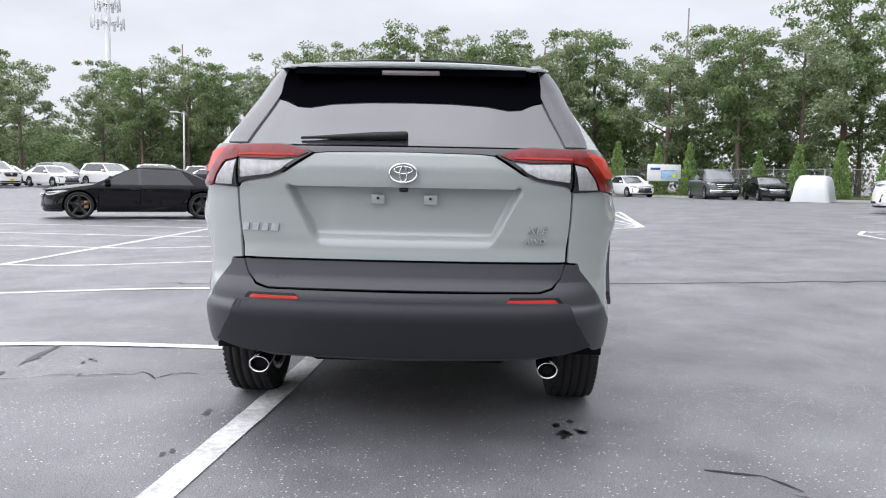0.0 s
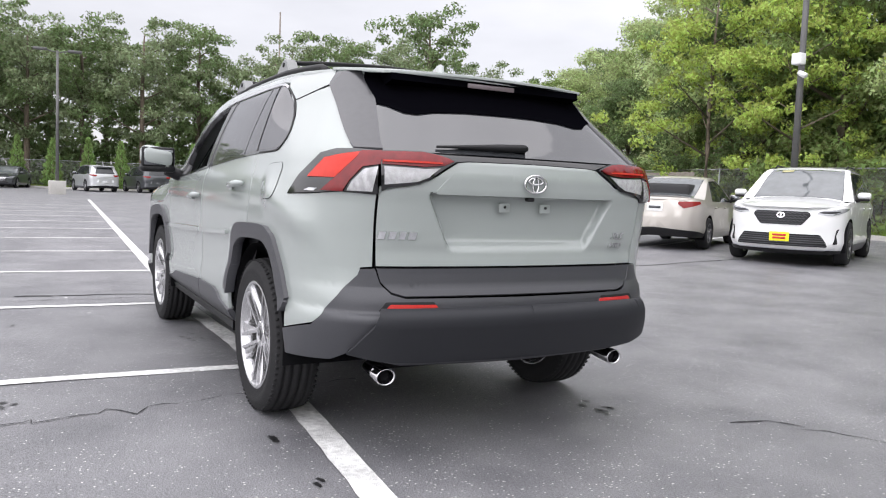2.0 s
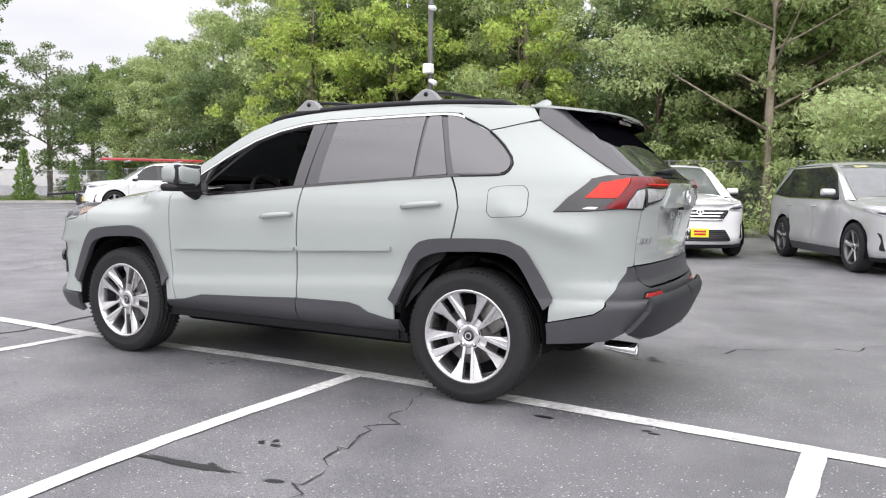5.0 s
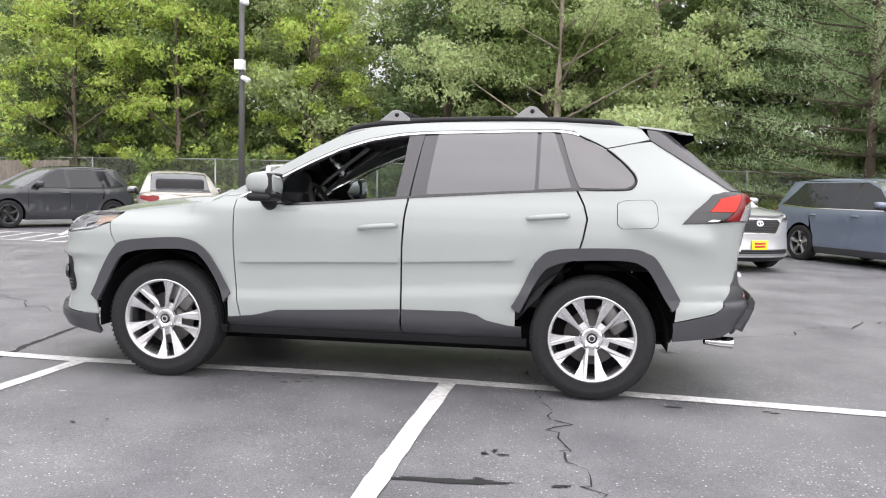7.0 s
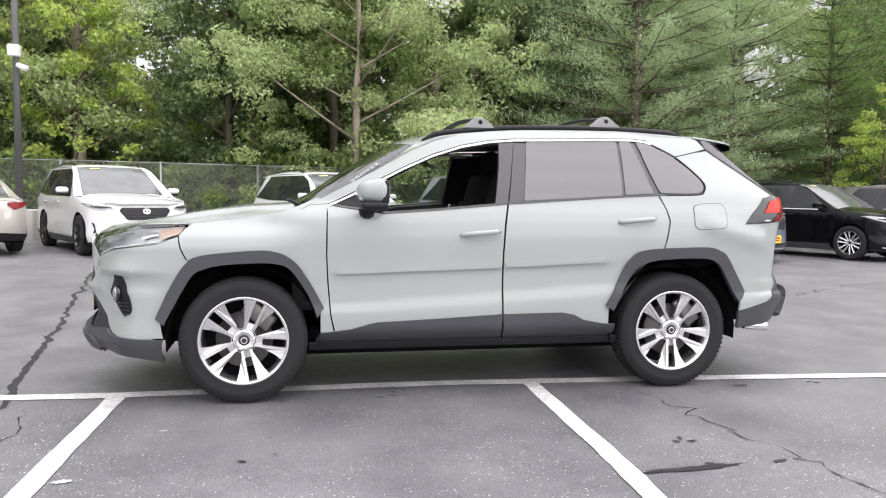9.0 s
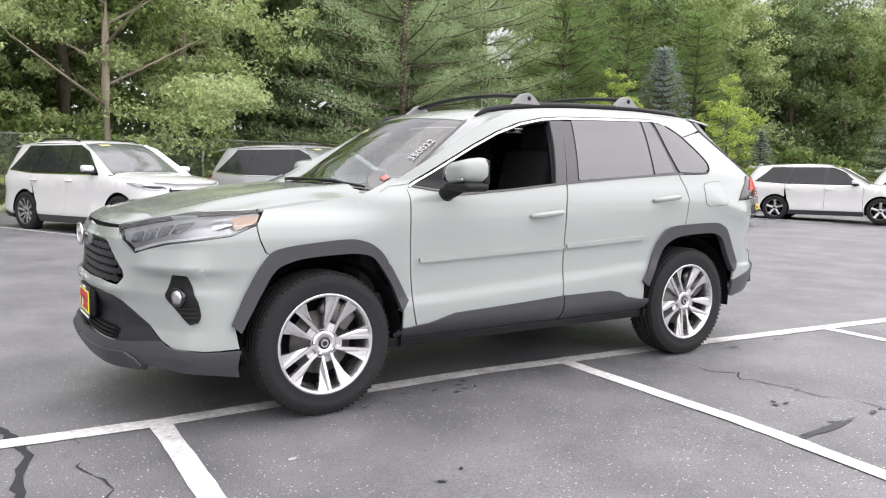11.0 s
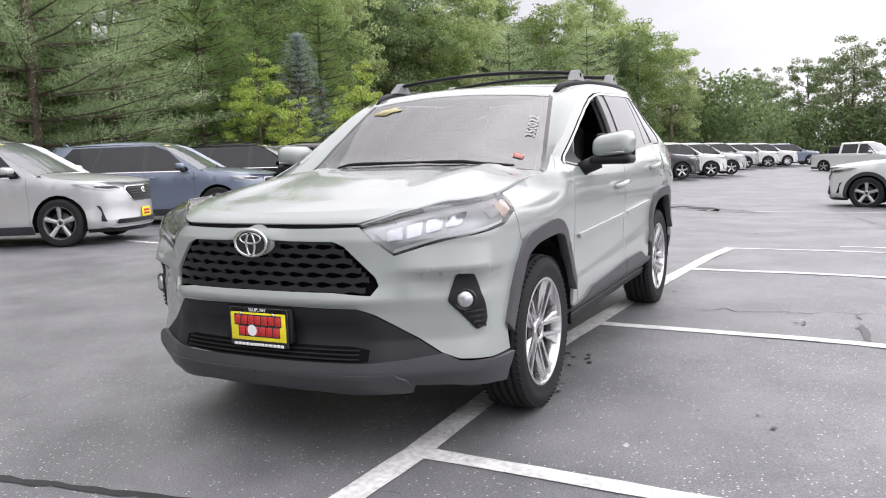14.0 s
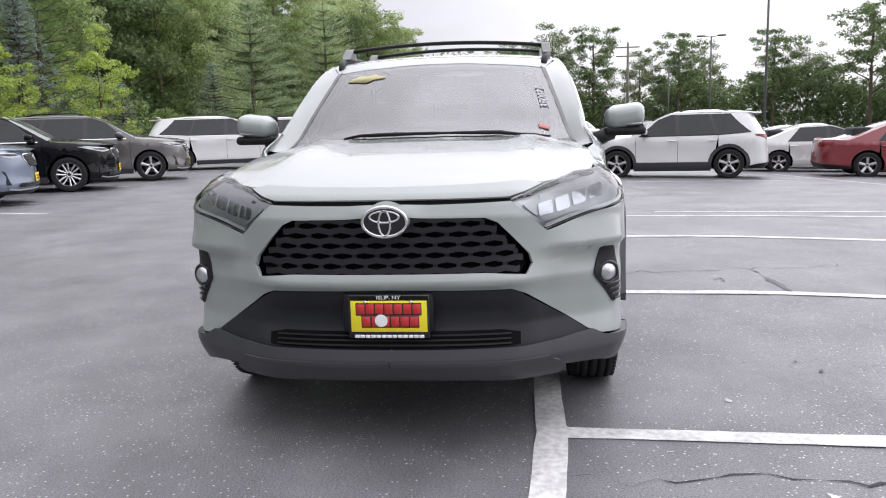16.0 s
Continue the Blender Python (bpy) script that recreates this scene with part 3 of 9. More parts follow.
    for k in range(5):
        a = 2 * math.pi * (k + 0.75) / 5
        nuts.append(("nut_pocket", cyl_bm(0.0145, 0.0145, (0.056 * math.cos(a), h * 0.60, 0.056 * math.sin(a)), (0.056 * math.cos(a), h * 0.640, 0.056 * math.sin(a)), 14), M["under"], ""))
        nuts.append(("lug_nut", cyl_bm(0.010, 0.008, (0.056 * math.cos(a), h * 0.60, 0.056 * math.sin(a)), (0.056 * math.cos(a), h * 0.672, 0.056 * math.sin(a)), 6), M["chrome"], ""))
    meshes = []
    for name, bm, mat, label in root + (nuts if fine else []):
        ob = mesh_object(name, bm, mat, smooth=(name not in ("spoke_face", "spoke_pocket")))
        if name in ("rim", "tyre", "hub"):
            for p in ob.data.polygons:
                p.use_smooth = True
        meshes.append((name, ob.data))
        bpy.data.objects.remove(ob)
    WHEELS[key] = meshes
    return meshes


def add_wheel(parent, x, y, radius, style="five", rim_r=0.23, width=0.22, face=None, pocket=None, turn=0, steer=0, bronze=False):
    """A wheel at (x, y) of a car; y > 0 is the car's left."""
    w = empty("wheel")
    w.parent = parent
    w.matrix_basis = pose(x, y, radius, 0, turn, steer + (0 if y > 0 else 180))
    for name, me in wheel_parts(style, radius, rim_r, width, face or M["alloy"], pocket or M["alloy_dark"], bronze):
        ob = new(name, me)
        ob.parent = w
    return w


def text_part(name, words, size, m, mat, parent=None, depth=0.002, label="", shear=0.0, squeeze=1.0):
    """Raised letters; the text reads along x of m and stands along its y."""
    cu = bpy.data.curves.new(name, "FONT")
    cu.body, cu.size, cu.extrude, cu.align_x, cu.align_y = words, size, depth, "CENTER", "CENTER"
    cu.shear = shear
    cu.resolution_u = 3
    ob = bpy.data.objects.new(name, cu)
    me = bpy.data.meshes.new_from_object(ob)
    bpy.data.objects.remove(ob)
    me.transform(m @ Matrix.Diagonal((squeeze, 1, 1, 1)))
    me.materials.clear()
    me.materials.append(mat)
    out = new(name, me)
    out.parent = parent
    if label:
        tagged(out, label)
    return out


# ---- ground ----
def ease(a, b, v):
    t = min(1.0, max(0.0, (v - a) / (b - a)))
    return t * t * (3 - 2 * t)


def ground_z(x, y):
    """The lot drains: it falls gently away from the stalls, and on along the row of cars."""
    rise = 0.19 * math.tanh(x / 11.0) * ease(2.0, 9.0, -y) * (1 - ease(28, 60, x)) if x > 0 else 0.0
    fall = -0.14 * ease(1.8, 5.5, y) * ease(-8.0, 0.0, x) * (1 - ease(28, 60, x))
    run = 30 * (1 - math.exp(-max(0.0, -x - 4.0) / 30))
    back = -(0.010 + 0.0022 * min(20.0, max(0.0, y + 10))) * run
    return rise + fall + back * (1 - ease(110, 200, -x))


def asphalt():
    m = bpy.data.materials.new("worn_asphalt")
    m.use_nodes = True
    nt = m.node_tree
    b = nt.nodes["Principled BSDF"]
    coord = nt.nodes.new("ShaderNodeTexCoord")
    pos = coord.outputs["Object"]
    broad = node(nt, "ShaderNodeTexNoise", Scale=0.22, Detail=6.0, Roughness=0.6)
    patch = node(nt, "ShaderNodeTexNoise", Scale=1.3, Detail=6.0, Roughness=0.62)
    grit = node(nt, "ShaderNodeTexNoise", Scale=110.0, Detail=4.0, Roughness=0.7)
    stones = node(nt, "ShaderNodeTexVoronoi", Scale=54.0)
    for n in (broad, patch, grit, stones):
        nt.links.new(pos, n.inputs["Vector"])
    ramp = nt.nodes.new("ShaderNodeValToRGB")
    ramp.color_ramp.elements[0].position, ramp.color_ramp.elements[1].position = 0.30, 0.72
    ramp.color_ramp.elements[0].color, ramp.color_ramp.elements[1].color = (0.085, 0.085, 0.094, 1), (0.205, 0.204, 0.213, 1)
    nt.links.new(patch.outputs["Fac"], ramp.inputs[0])
    wide = node(nt, "ShaderNodeMapRange")
    wide.inputs["From Min"].default_value, wide.inputs["From Max"].default_value = 0.3, 0.7
    wide.inputs["To Min"].default_value, wide.inputs["To Max"].default_value = 0.90, 1.10
    nt.links.new(broad.outputs["Fac"], wide.inputs["Value"])
    mul = nt.nodes.new("ShaderNodeMix")
    mul.data_type, mul.blend_type = "RGBA", "MULTIPLY"
    mul.inputs[0].default_value = 1.0
    nt.links.new(ramp.outputs[0], mul.inputs[6]), nt.links.new(wide.outputs[0], mul.inputs[7])
    # pale stones worn bare, strewn in drifts
    speck = nt.nodes.new("ShaderNodeValToRGB")
    speck.color_ramp.elements[0].position, speck.color_ramp.elements[1].position = 0.10, 0.30
    speck.color_ramp.elements[0].color, speck.color_ramp.elements[1].color = (1, 1, 1, 1), (0, 0, 0, 1)
    nt.links.new(stones.outputs["Distance"], speck.inputs[0])
    which = nt.nodes.new("ShaderNodeSeparateColor")
    nt.links.new(stones.outputs["Color"], which.inputs[0])
    drift = node(nt, "ShaderNodeTexNoise", Scale=0.9, Detail=5.0, Roughness=0.65)
    nt.links.new(pos, drift.inputs["Vector"])
    rare = nt.nodes.new("ShaderNodeMath")
    rare.operation = "MULTIPLY"
    nt.links.new(which.outputs[0], rare.inputs[0]), nt.links.new(drift.outputs["Fac"], rare.inputs[1])
    pick = nt.nodes.new("ShaderNodeMath")
    pick.operation = "GREATER_THAN"
    pick.inputs[1].default_value = 0.37
    nt.links.new(rare.outputs[0], pick.inputs[0])
    both = nt.nodes.new("ShaderNodeMath")
    both.operation = "MULTIPLY"
    nt.links.new(speck.outputs[0], both.inputs[0]), nt.links.new(pick.outputs[0], both.inputs[1])
    mix = nt.nodes.new("ShaderNodeMix")
    mix.data_type = "RGBA"
    mix.inputs[7].default_value = (0.66, 0.65, 0.63, 1)
    nt.links.new(both.outputs[0], mix.inputs[0]), nt.links.new(mul.outputs[2], mix.inputs[6])
    grain = node(nt, "ShaderNodeMapRange")
    grain.inputs["From Min"].default_value, grain.inputs["From Max"].default_value = 0.32, 0.68
    grain.inputs["To Min"].default_value, grain.inputs["To Max"].default_value = 0.48, 1.52
    nt.links.new(grit.outputs["Fac"], grain.inputs["Value"])
    fin = nt.nodes.new("ShaderNodeMix")
    fin.data_type, fin.blend_type = "RGBA", "MULTIPLY"
    fin.inputs[0].default_value = 1.0
    nt.links.new(mix.outputs[2], fin.inputs[6]), nt.links.new(grain.outputs[0], fin.inputs[7])
    nt.links.new(fin.outputs[2], b.inputs["Base Color"])
    b.inputs["Roughness"].default_value = 0.46
    b.inputs["Specular IOR Level"].default_value = 0.85
    bump = node(nt, "ShaderNodeBump", Strength=0.8, Distance=0.006)
    nt.links.new(grit.outputs["Fac"], bump.inputs["Height"])
    nt.links.new(bump.outputs[0], b.inputs["Normal"])
    return m


M["asphalt"] = asphalt()
M["line_paint"] = material("worn_white_line_paint", (0.60, 0.60, 0.59), 0.75, vary=0.42, grain=34, stain=5.0, bump=0.5, bump_scale=140)
M["tar"] = material("tar_crack", (0.018, 0.018, 0.020), 0.75, vary=0.3, grain=25)
M["damp"] = material("damp_asphalt", (0.014, 0.014, 0.015), 0.4, vary=0.25, grain=40)
M["pale_asphalt"] = material("pale_asphalt", (0.19, 0.19, 0.188), 0.8, vary=0.25, grain=60, stain=4, bump=0.3)


def lot_sheet():
    """One sheet of ground, fine near the cars and coarse towards the horizon."""
    near = [i * 0.75 for i in range(-40, 41)]
    far = [34, 40, 48, 60, 80, 120, 200, 400, 900, 2200]
    axis = [-v for v in reversed(far)] + near + far
    verts = [(x, y, ground_z(x, y)) for y in axis for x in axis]
    n = len(axis)
    faces = [(j * n + i, j * n + i + 1, (j + 1) * n + i + 1, (j + 1) * n + i) for j in range(n - 1) for i in range(n - 1)]
    me = bpy.data.meshes.new("ground")
    me.from_pydata(verts, [], faces)
    me.polygons.foreach_set("use_smooth", [True] * len(faces))
    me.materials.append(M["asphalt"])
    return tagged(new("ground", me), "dark grey worn asphalt of a large parking lot", "ground", kind="structure")


lot_sheet()


def strip_bm(points, width, lift=0.004, ragged=0.0, step=0.25, seed=1, taper=False):
    """A flat strip on the ground along points; ragged: how far its edges wander."""
    rng = random.Random(seed)
    pts = []
    for (x0, y0), (x1, y1) in zip(points, points[1:]):
        k = max(1, int(math.hypot(x1 - x0, y1 - y0) / step))
        pts += [(x0 + (x1 - x0) * i / k, y0 + (y1 - y0) * i / k) for i in range(k)]
    pts.append(points[-1])
    bm = bmesh.new()
    left, right = [], []
    for i, (x, y) in enumerate(pts):
        ax, ay = pts[max(i - 1, 0)]
        bx, by = pts[min(i + 1, len(pts) - 1)]
        d = math.hypot(bx - ax, by - ay) or 1
        nx, ny = -(by - ay) / d, (bx - ax) / d
        w = width / 2 * (math.sin(math.pi * min(max(i / (len(pts) - 1), 0.03), 0.97)) ** 0.5 if taper else 1)
        l, r = w + rng.uniform(-ragged, ragged), w + rng.uniform(-ragged, ragged)
        for side, s, ww in ((left, 1, l), (right, -1, r)):
            px, py = x + nx * s * ww, y + ny * s * ww
            side.append(bm.verts.new((px, py, ground_z(px, py) + lift)))
    for i in range(len(pts) - 1):
        bm.faces.new((right[i], right[i + 1], left[i + 1], left[i]))
    return bm


def line(points, width=0.105, seed=1, lift=0.004):
    ob = mesh_object("parking_line", strip_bm(points, width, lift=lift, ragged=0.004, step=0.12, seed=seed), M["line_paint"])
    return tagged(ob, "worn white painted parking stall line", "parking line", group="stall lines", kind="structure")


# the long line under the car and the stall lines that leave it
line([(32, -1.05), (4.7, 0.44), (2.1, 0.60), (0.2, 0.585), (-1.5, 0.69), (-2.9, 0.82), (-4.95, 1.02)], 0.125, 1, lift=0.005)
STALLS = [(-5.0, 1.04), (-3.07, 0.92), (-0.46, 0.74), (2.10, 0.68), (4.65, 0.47), (7.2, 0.36), (9.75, 0.28), (12.3, 0.14), (14.85, 0.0), (17.4, -0.14), (19.95, -0.28), (22.5, -0.42), (25.0, -0.56)]
for i, (x, y) in enumerate(STALLS):
    line([(x - 0.004, y - 0.09), (x + 0.07, y + 2.0), (x + 0.16, y + 5.2), (x + 0.3, y + 10.6)], 0.105, 10 + i)
line([(30, 4.4), (12.5, 5.35), (5.4, 5.75), (-5.2, 6.35)], 0.105, 40, lift=0.006)
line([(-5.55, 2.2), (-5.4, 7.0), (-5.2, 12.0)], 0.105, 41)
# stalls of the row along the fence, slanted, with short stubs at their mouths
for i, (x, y) in enumerate(((5.4, -17.2), (2.6, -14.2), (-1.7, -13.4), (-5.9, -13.6), (-9.9, -14.0), (-13.1, -13.9), (-16.4, -13.8), (-19.7, -13.7), (-23.0, -13.6), (-26.3, -13.4))):
    a = radians(114)
    line([(x, y), (x + 6.4 * math.cos(a) * 0.9, y + 6.4 * math.sin(a) * 0.9)], 0.10, 60 + i)
line([(-4.1, -8.1), (-3.9, -7.1)], 0.10, 80)
line([(-6.5, -8.05), (-6.4, -7.0)], 0.10, 81)
# the slanted rows beyond, with a striped island
for i in range(9):
    x, y = 6.5 + i * 2.9, -9.0 - i * 0.75
    line([(x, y), (x + 1.4, y - 2.6 if i else y - 2.7), (x + 2.6, y - 5.2)], 0.10, 90 + i)
for island in ([(11.4, -8.9), (10.4, -8.3), (8.3, -8.2), (8.5, -10.2), (11.9, -10.4)], [(20.5, -5.6), (15.0, -2.4), (11.5, -1.9), (13.0, -4.6)]):
    line(island + [island[0]], 0.10, 110)
    (ax, ay), (bx, by) = island[0], island[2]
    (cx, cy), (dx, dy) = island[-1], island[3]
    for i in range(5):
        k = (i + 0.6) / 5.5
        line([(ax + (bx - ax) * k, ay + (by - ay) * k), (cx + (dx - cx) * k * 0.9, cy + (dy - cy) * k * 0.9)], 0.09, 111 + i)
# stalls round the white car at the far end
for i, y in enumerate((-1.5, 1.2, 3.9, 6.6, 9.3, 12.0, 14.7)):
    line([(-11.0, y + 1.2), (-17.0, y - 0.6 + 1.2)], 0.10, 130 + i) if y > 6 else None
line([(-12.9, 0.6), (-13.6, 6.0), (-14.2, 14.0)], 0.10, 140)


def stain(name, points, width, seed, label, mat="tar", ragged=0.02, lift=0.003, taper=True):
    ob = mesh_object(name, strip_bm(points, width, lift=lift, ragged=ragged, step=0.06, seed=seed, taper=taper), M[mat])
    return tagged(ob, label, name.replace("_", " "), kind="structure")


def wander(points, seed, amount=0.06, step=0.22):
    r, out = random.Random(seed), []
    for (x0, y0), (x1, y1) in zip(points, points[1:]):
        k = max(2, int(math.hypot(x1 - x0, y1 - y0) / step))
        for i in range(k):
            t = i / k
            out.append((x0 + (x1 - x0) * t + r.gauss(0, amount) * (0 < i), y0 + (y1 - y0) * t + r.gauss(0, amount) * (0 < i)))
    return out + [points[-1]]


CRACK = "dark crack in the asphalt"
stain("crack", wander([(2.78, 1.9), (2.7, 0.6), (2.9, -0.5), (3.15, -2.2), (3.45, -3.7), (3.9, -6.6), (4.4, -9.5)], 1, 0.022, 0.16), 0.045, 1, CRACK + " sealed with tar", ragged=0.012, taper=False)
stain("crack", wander([(-0.95, 0.2), (-1.02, 0.8), (-1.12, 1.35), (-1.2, 2.0), (-1.36, 2.6), (-1.7, 3.6), (-2.1, 5.2)], 2, 0.03, 0.07), 0.006, 2, CRACK, ragged=0.006)
stain("crack", wander([(2.5, 0.6), (2.48, 1.5), (2.6, 3.0), (2.4, 5.0)], 3, 0.03, 0.08), 0.010, 3, CRACK, ragged=0.006)
stain("crack", wander([(6.7, 2.2), (6.75, 0.2), (6.85, -1.2), (7.4, -4.0), (8.2, -7.0)], 4, 0.05, 0.1), 0.009, 4, CRACK, ragged=0.01)
stain("crack", wander([(-2.4, -1.2), (-4.6, -3.1), (-7.5, -5.0), (-11.0, -5.8)], 5, 0.06, 0.12), 0.014, 5, CRACK, ragged=0.01)
stain("crack", wander([(-6.4, 0.2), (-9.0, 3.0), (-12.5, 2.2)], 6, 0.06), 0.02, 6, CRACK, ragged=0.01)
stain("crack", wander([(3.1, -1.0), (5.0, -2.2), (7.6, -4.6)], 8, 0.05, 0.1), 0.010, 8, CRACK, ragged=0.008)
DRIP = "dark damp drip on the asphalt"


def blot(name, x, y, rx, ry_, turn, seed, label, mat, lift=0.003):
    """A small irregular mark lying on the ground."""
    r = random.Random(seed)
    bm = bmesh.new()
    c, s = math.cos(turn), math.sin(turn)
    ring = []
    for k in range(22):
        a = 2 * math.pi * k / 22
        q = 1 + 0.22 * math.sin(2 * a + r.uniform(0, 6)) + r.uniform(-0.22, 0.22)
        u, v = rx * q * math.cos(a), ry_ * q * math.sin(a)
        px, py = x + c * u - s * v, y + s * u + c * v
        ring.append(bm.verts.new((px, py, ground_z(px, py) + lift)))
    bm.faces.new(ring)
    ob = mesh_object(name, bm, M[mat])
    return tagged(ob, label, name.replace("_", " "), kind="structure")


rs = random.Random(5)
for x, y, w, n, sx_, sy_ in ((-0.80, 2.30, 0.018, 3, 0.4, 0.04), (-0.88, 1.94, 0.018, 3, 0.06, 0.03), (0.78, 0.80, 0.016, 10, 0.40, 0.10), (-1.95, -0.75, 0.018, 12, 0.13, 0.07), (-1.83, 0.93, 0.016, 2, 0.04, 0.03), (-2.35, 0.93, 0.014, 2, 0.03, 0.02), (1.2, 1.75, 0.012, 3, 0.4, 0.3)):
    for k in range(n):
        blot("drip", x + rs.uniform(-sx_, sx_), y + rs.uniform(-sy_, sy_), w * rs.uniform(0.6, 2.2), w * rs.uniform(0.5, 1.0), rs.uniform(-0.4, 0.4), rs.random(), DRIP, "damp")
blot("drip", -0.73, 2.32, 0.26, 0.028, 0.06, 71, DRIP, "damp")
for x, y, s in ((2.03, 2.05, 0.030), (1.72, 1.38, 0.018), (2.6, 1.5, 0.02)):
    blot("paint_spot", x, y, s * 1.2, s * 0.7, 0.3, int(x * 50) + 99, "worn white paint spot on the asphalt", "line_paint")
drain = mesh_object("manhole_cover", cyl_bm(0.36, 0.36, (-13.6, -0.6, ground_z(-13.6, -0.6) - 0.01), (-13.6, -0.6, ground_z(-13.6, -0.6) + 0.008), 24), M["tar"])
tagged(drain, "dark iron manhole cover in the asphalt", "manhole cover", kind="structure")
stain("puddle_patch", wander([(-15.2, -1.9), (-13.6, -0.6), (-12.2, 0.8)], 21, 0.15), 1.0, 21, "pale dried puddle round a manhole", "pale_asphalt", ragged=0.10)


# ---- the car in the middle: a compact SUV in grey-green with dark cladding ----
hero = tagged(empty("suv_car"), "grey-green compact SUV with dark grey plastic cladding and roof crossbars", "car")
HPLAN = [(2.335, 0), (2.33, 0.22), (2.295, 0.45), (2.215, 0.60), (2.145, 0.715), (2.085, 0.805), (2.025, 0.862), (1.94, 0.897), (1.80, 0.913), (1.5, 0.920), (1.0, 0.918), (0, 0.922), (-1.0, 0.928), (-1.5, 0.926),
         (-1.85, 0.908), (-2.05, 0.868), (-2.19, 0.785), (-2.275, 0.635), (-2.315, 0.37), (-2.33, 0)]
door_t = fair((0.20, 0.075), (0.28, 0.045), (0.36, 0.018), (0.46, 0.006), (0.53, 0.003), (0.62, 0.013), (0.72, 0.012), (0.80, 0.007), (0.95, 0.0), (1.05, 0.004), (1.12, 0.016), (1.18, 0.036),
               (1.26, 0.058), (1.40, 0.108), (1.55, 0.176), (1.62, 0.224), (1.66, 0.268), (1.72, 0.34))
wing_t = fair((0.20, 0.075), (0.30, 0.035), (0.40, 0.010), (0.60, 0.012), (0.80, 0.004), (0.90, 0.0), (0.98, 0.014), (1.02, 0.055), (1.05, 0.100), (1.12, 0.138), (1.20, 0.24))


def hero_side(x, z):
    k = ease(0.95, 1.35, x)
    zd = z + (0.06 * (x - 0.3) * ease(0.45, 0.60, z) * ease(0.86, 0.72, z) if -1.0 < x < 1.0 else 0.0)
    d = door_t(zd if z < 0.9 else z)
    if x < -0.9 and z > 1.18:
        d += 0.060 * ease(-0.9, -2.0, x) * ease(1.18, 1.5, z)
    if x > 0.1 and z > 1.08:
        d += 0.062 * ease(0.1, 1.0, x) * ease(1.08, 1.2, z)
    return d * (1 - k) + wing_t(z) * k


hero_front = table((0.18, 0.16), (0.26, 0.085), (0.31, 0.03), (0.37, 0.0), (0.42, 0.012), (0.50, 0.045), (0.60, 0.035), (0.66, 0.015), (0.74, 0.030), (0.82, 0.035), (0.90, 0.035), (0.95, 0.060), (0.98, 0.085), (1.01, 0.14),
                   (1.05, 0.22), (1.12, 0.38))
hero_rear = table((0.22, 0.23), (0.30, 0.17), (0.36, 0.115), (0.42, 0.072), (0.50, 0.034), (0.570, 0.002), (0.588, 0.004), (0.604, 0.036), (0.64, 0.040), (0.665, 0.048), (0.70, 0.072), (0.775, 0.080), (0.90, 0.070), (1.04, 0.045), (1.09, 0.030), (1.15, 0.022),
                  (1.21, 0.032), (1.235, 0.052), (1.26, 0.090), (1.33, 0.180), (1.42, 0.290), (1.505, 0.390), (1.57, 0.455), (1.66, 0.53))
hero_top_t = fair((2.40, 0.955), (2.20, 0.998), (2.05, 1.030), (1.90, 1.055), (1.70, 1.090), (1.50, 1.120), (1.30, 1.143), (1.12, 1.162), (1.02, 1.195), (0.80, 1.335), (0.60, 1.462), (0.45, 1.550), (0.36, 1.590), (0.22, 1.628), (0.0, 1.652),
                   (-0.4, 1.678), (-0.9, 1.686), (-1.3, 1.674), (-1.6, 1.654), (-1.8, 1.630), (-2.0, 1.596))


def hero_top(x, y):
    bow = 0.17 * (y / 0.72) ** 2 * ease(1.35, 1.10, x) * ease(-0.2, 0.45, x)
    return hero_top_t(x + bow)


def hero_drop(x, y):
    if x > 1.05:
        a = abs(y)
        rib = 0.018 * math.exp(-((a - 0.52) / 0.10) ** 2) * ease(2.15, 1.7, x)
        return 0.040 * (a / 0.75) ** 3 - rib
    return 0.030 * abs(y / 0.62) ** 2.4


HB = Body(HPLAN, hero_side, hero_front, hero_rear, hero_top, hero_drop, 1.15, -1.15)
HS = HB.skin
# the upper sheet widens a little from the bonnet to the roof
HT = Skin(lambda x, y: (x, y * (1 + 0.05 * ease(1.2, 1.0, x)), hero_top(x, y) - hero_drop(x, y)))


def solve_u(test, a, b):
    for _ in range(40):
        c = (a + b) / 2
        if test(c):
            a = c
        else:
            b = c
    return (a + b) / 2


def sx(x, z):
    """The chart point of the side at (x, z)."""
    return (solve_u(lambda u: HS.raw(u, z)[0] > x, 0, HB.length), z)


def fy(y, z):
    """The chart point of the front at (y, z)."""
    return (solve_u(lambda u: HS.raw(u, z)[1] < y, 0, HB.us(1.4)), z)


def ry(y, z):
    """The chart point of the rear at (y, z)."""
    return (solve_u(lambda u: HS.raw(u, z)[1] > y, HB.us(-1.4), HB.length), z)


def sides(pts):
    return [sx(x, z) for x, z in pts]


BACK = HB.length
h_body = part("body", box_bm((3.9, 1.10, 0.28), (0, 0, 0.455), 0.05), M["under"], hero, "dark underbody")
part("floor_pan", box_bm((2.1, 1.46, 0.10), (0, 0, 0.36), 0.04), M["under"], h_body)
# unseen boxes added to keep light off the ground under the car
part("under_blocker", box_bm((2.3, 1.0, 0.14), (0, 0, 0.265), 0.03), M["under"], h_body)
part("muffler_blocker", box_bm((0.34, 0.95, 0.15), (-1.70, 0, 0.345), 0.05), M["under"], h_body)
part("rear_floor", box_bm((0.40, 1.30, 0.40), (-1.90, 0, 0.58), 0.05), M["under"], h_body)
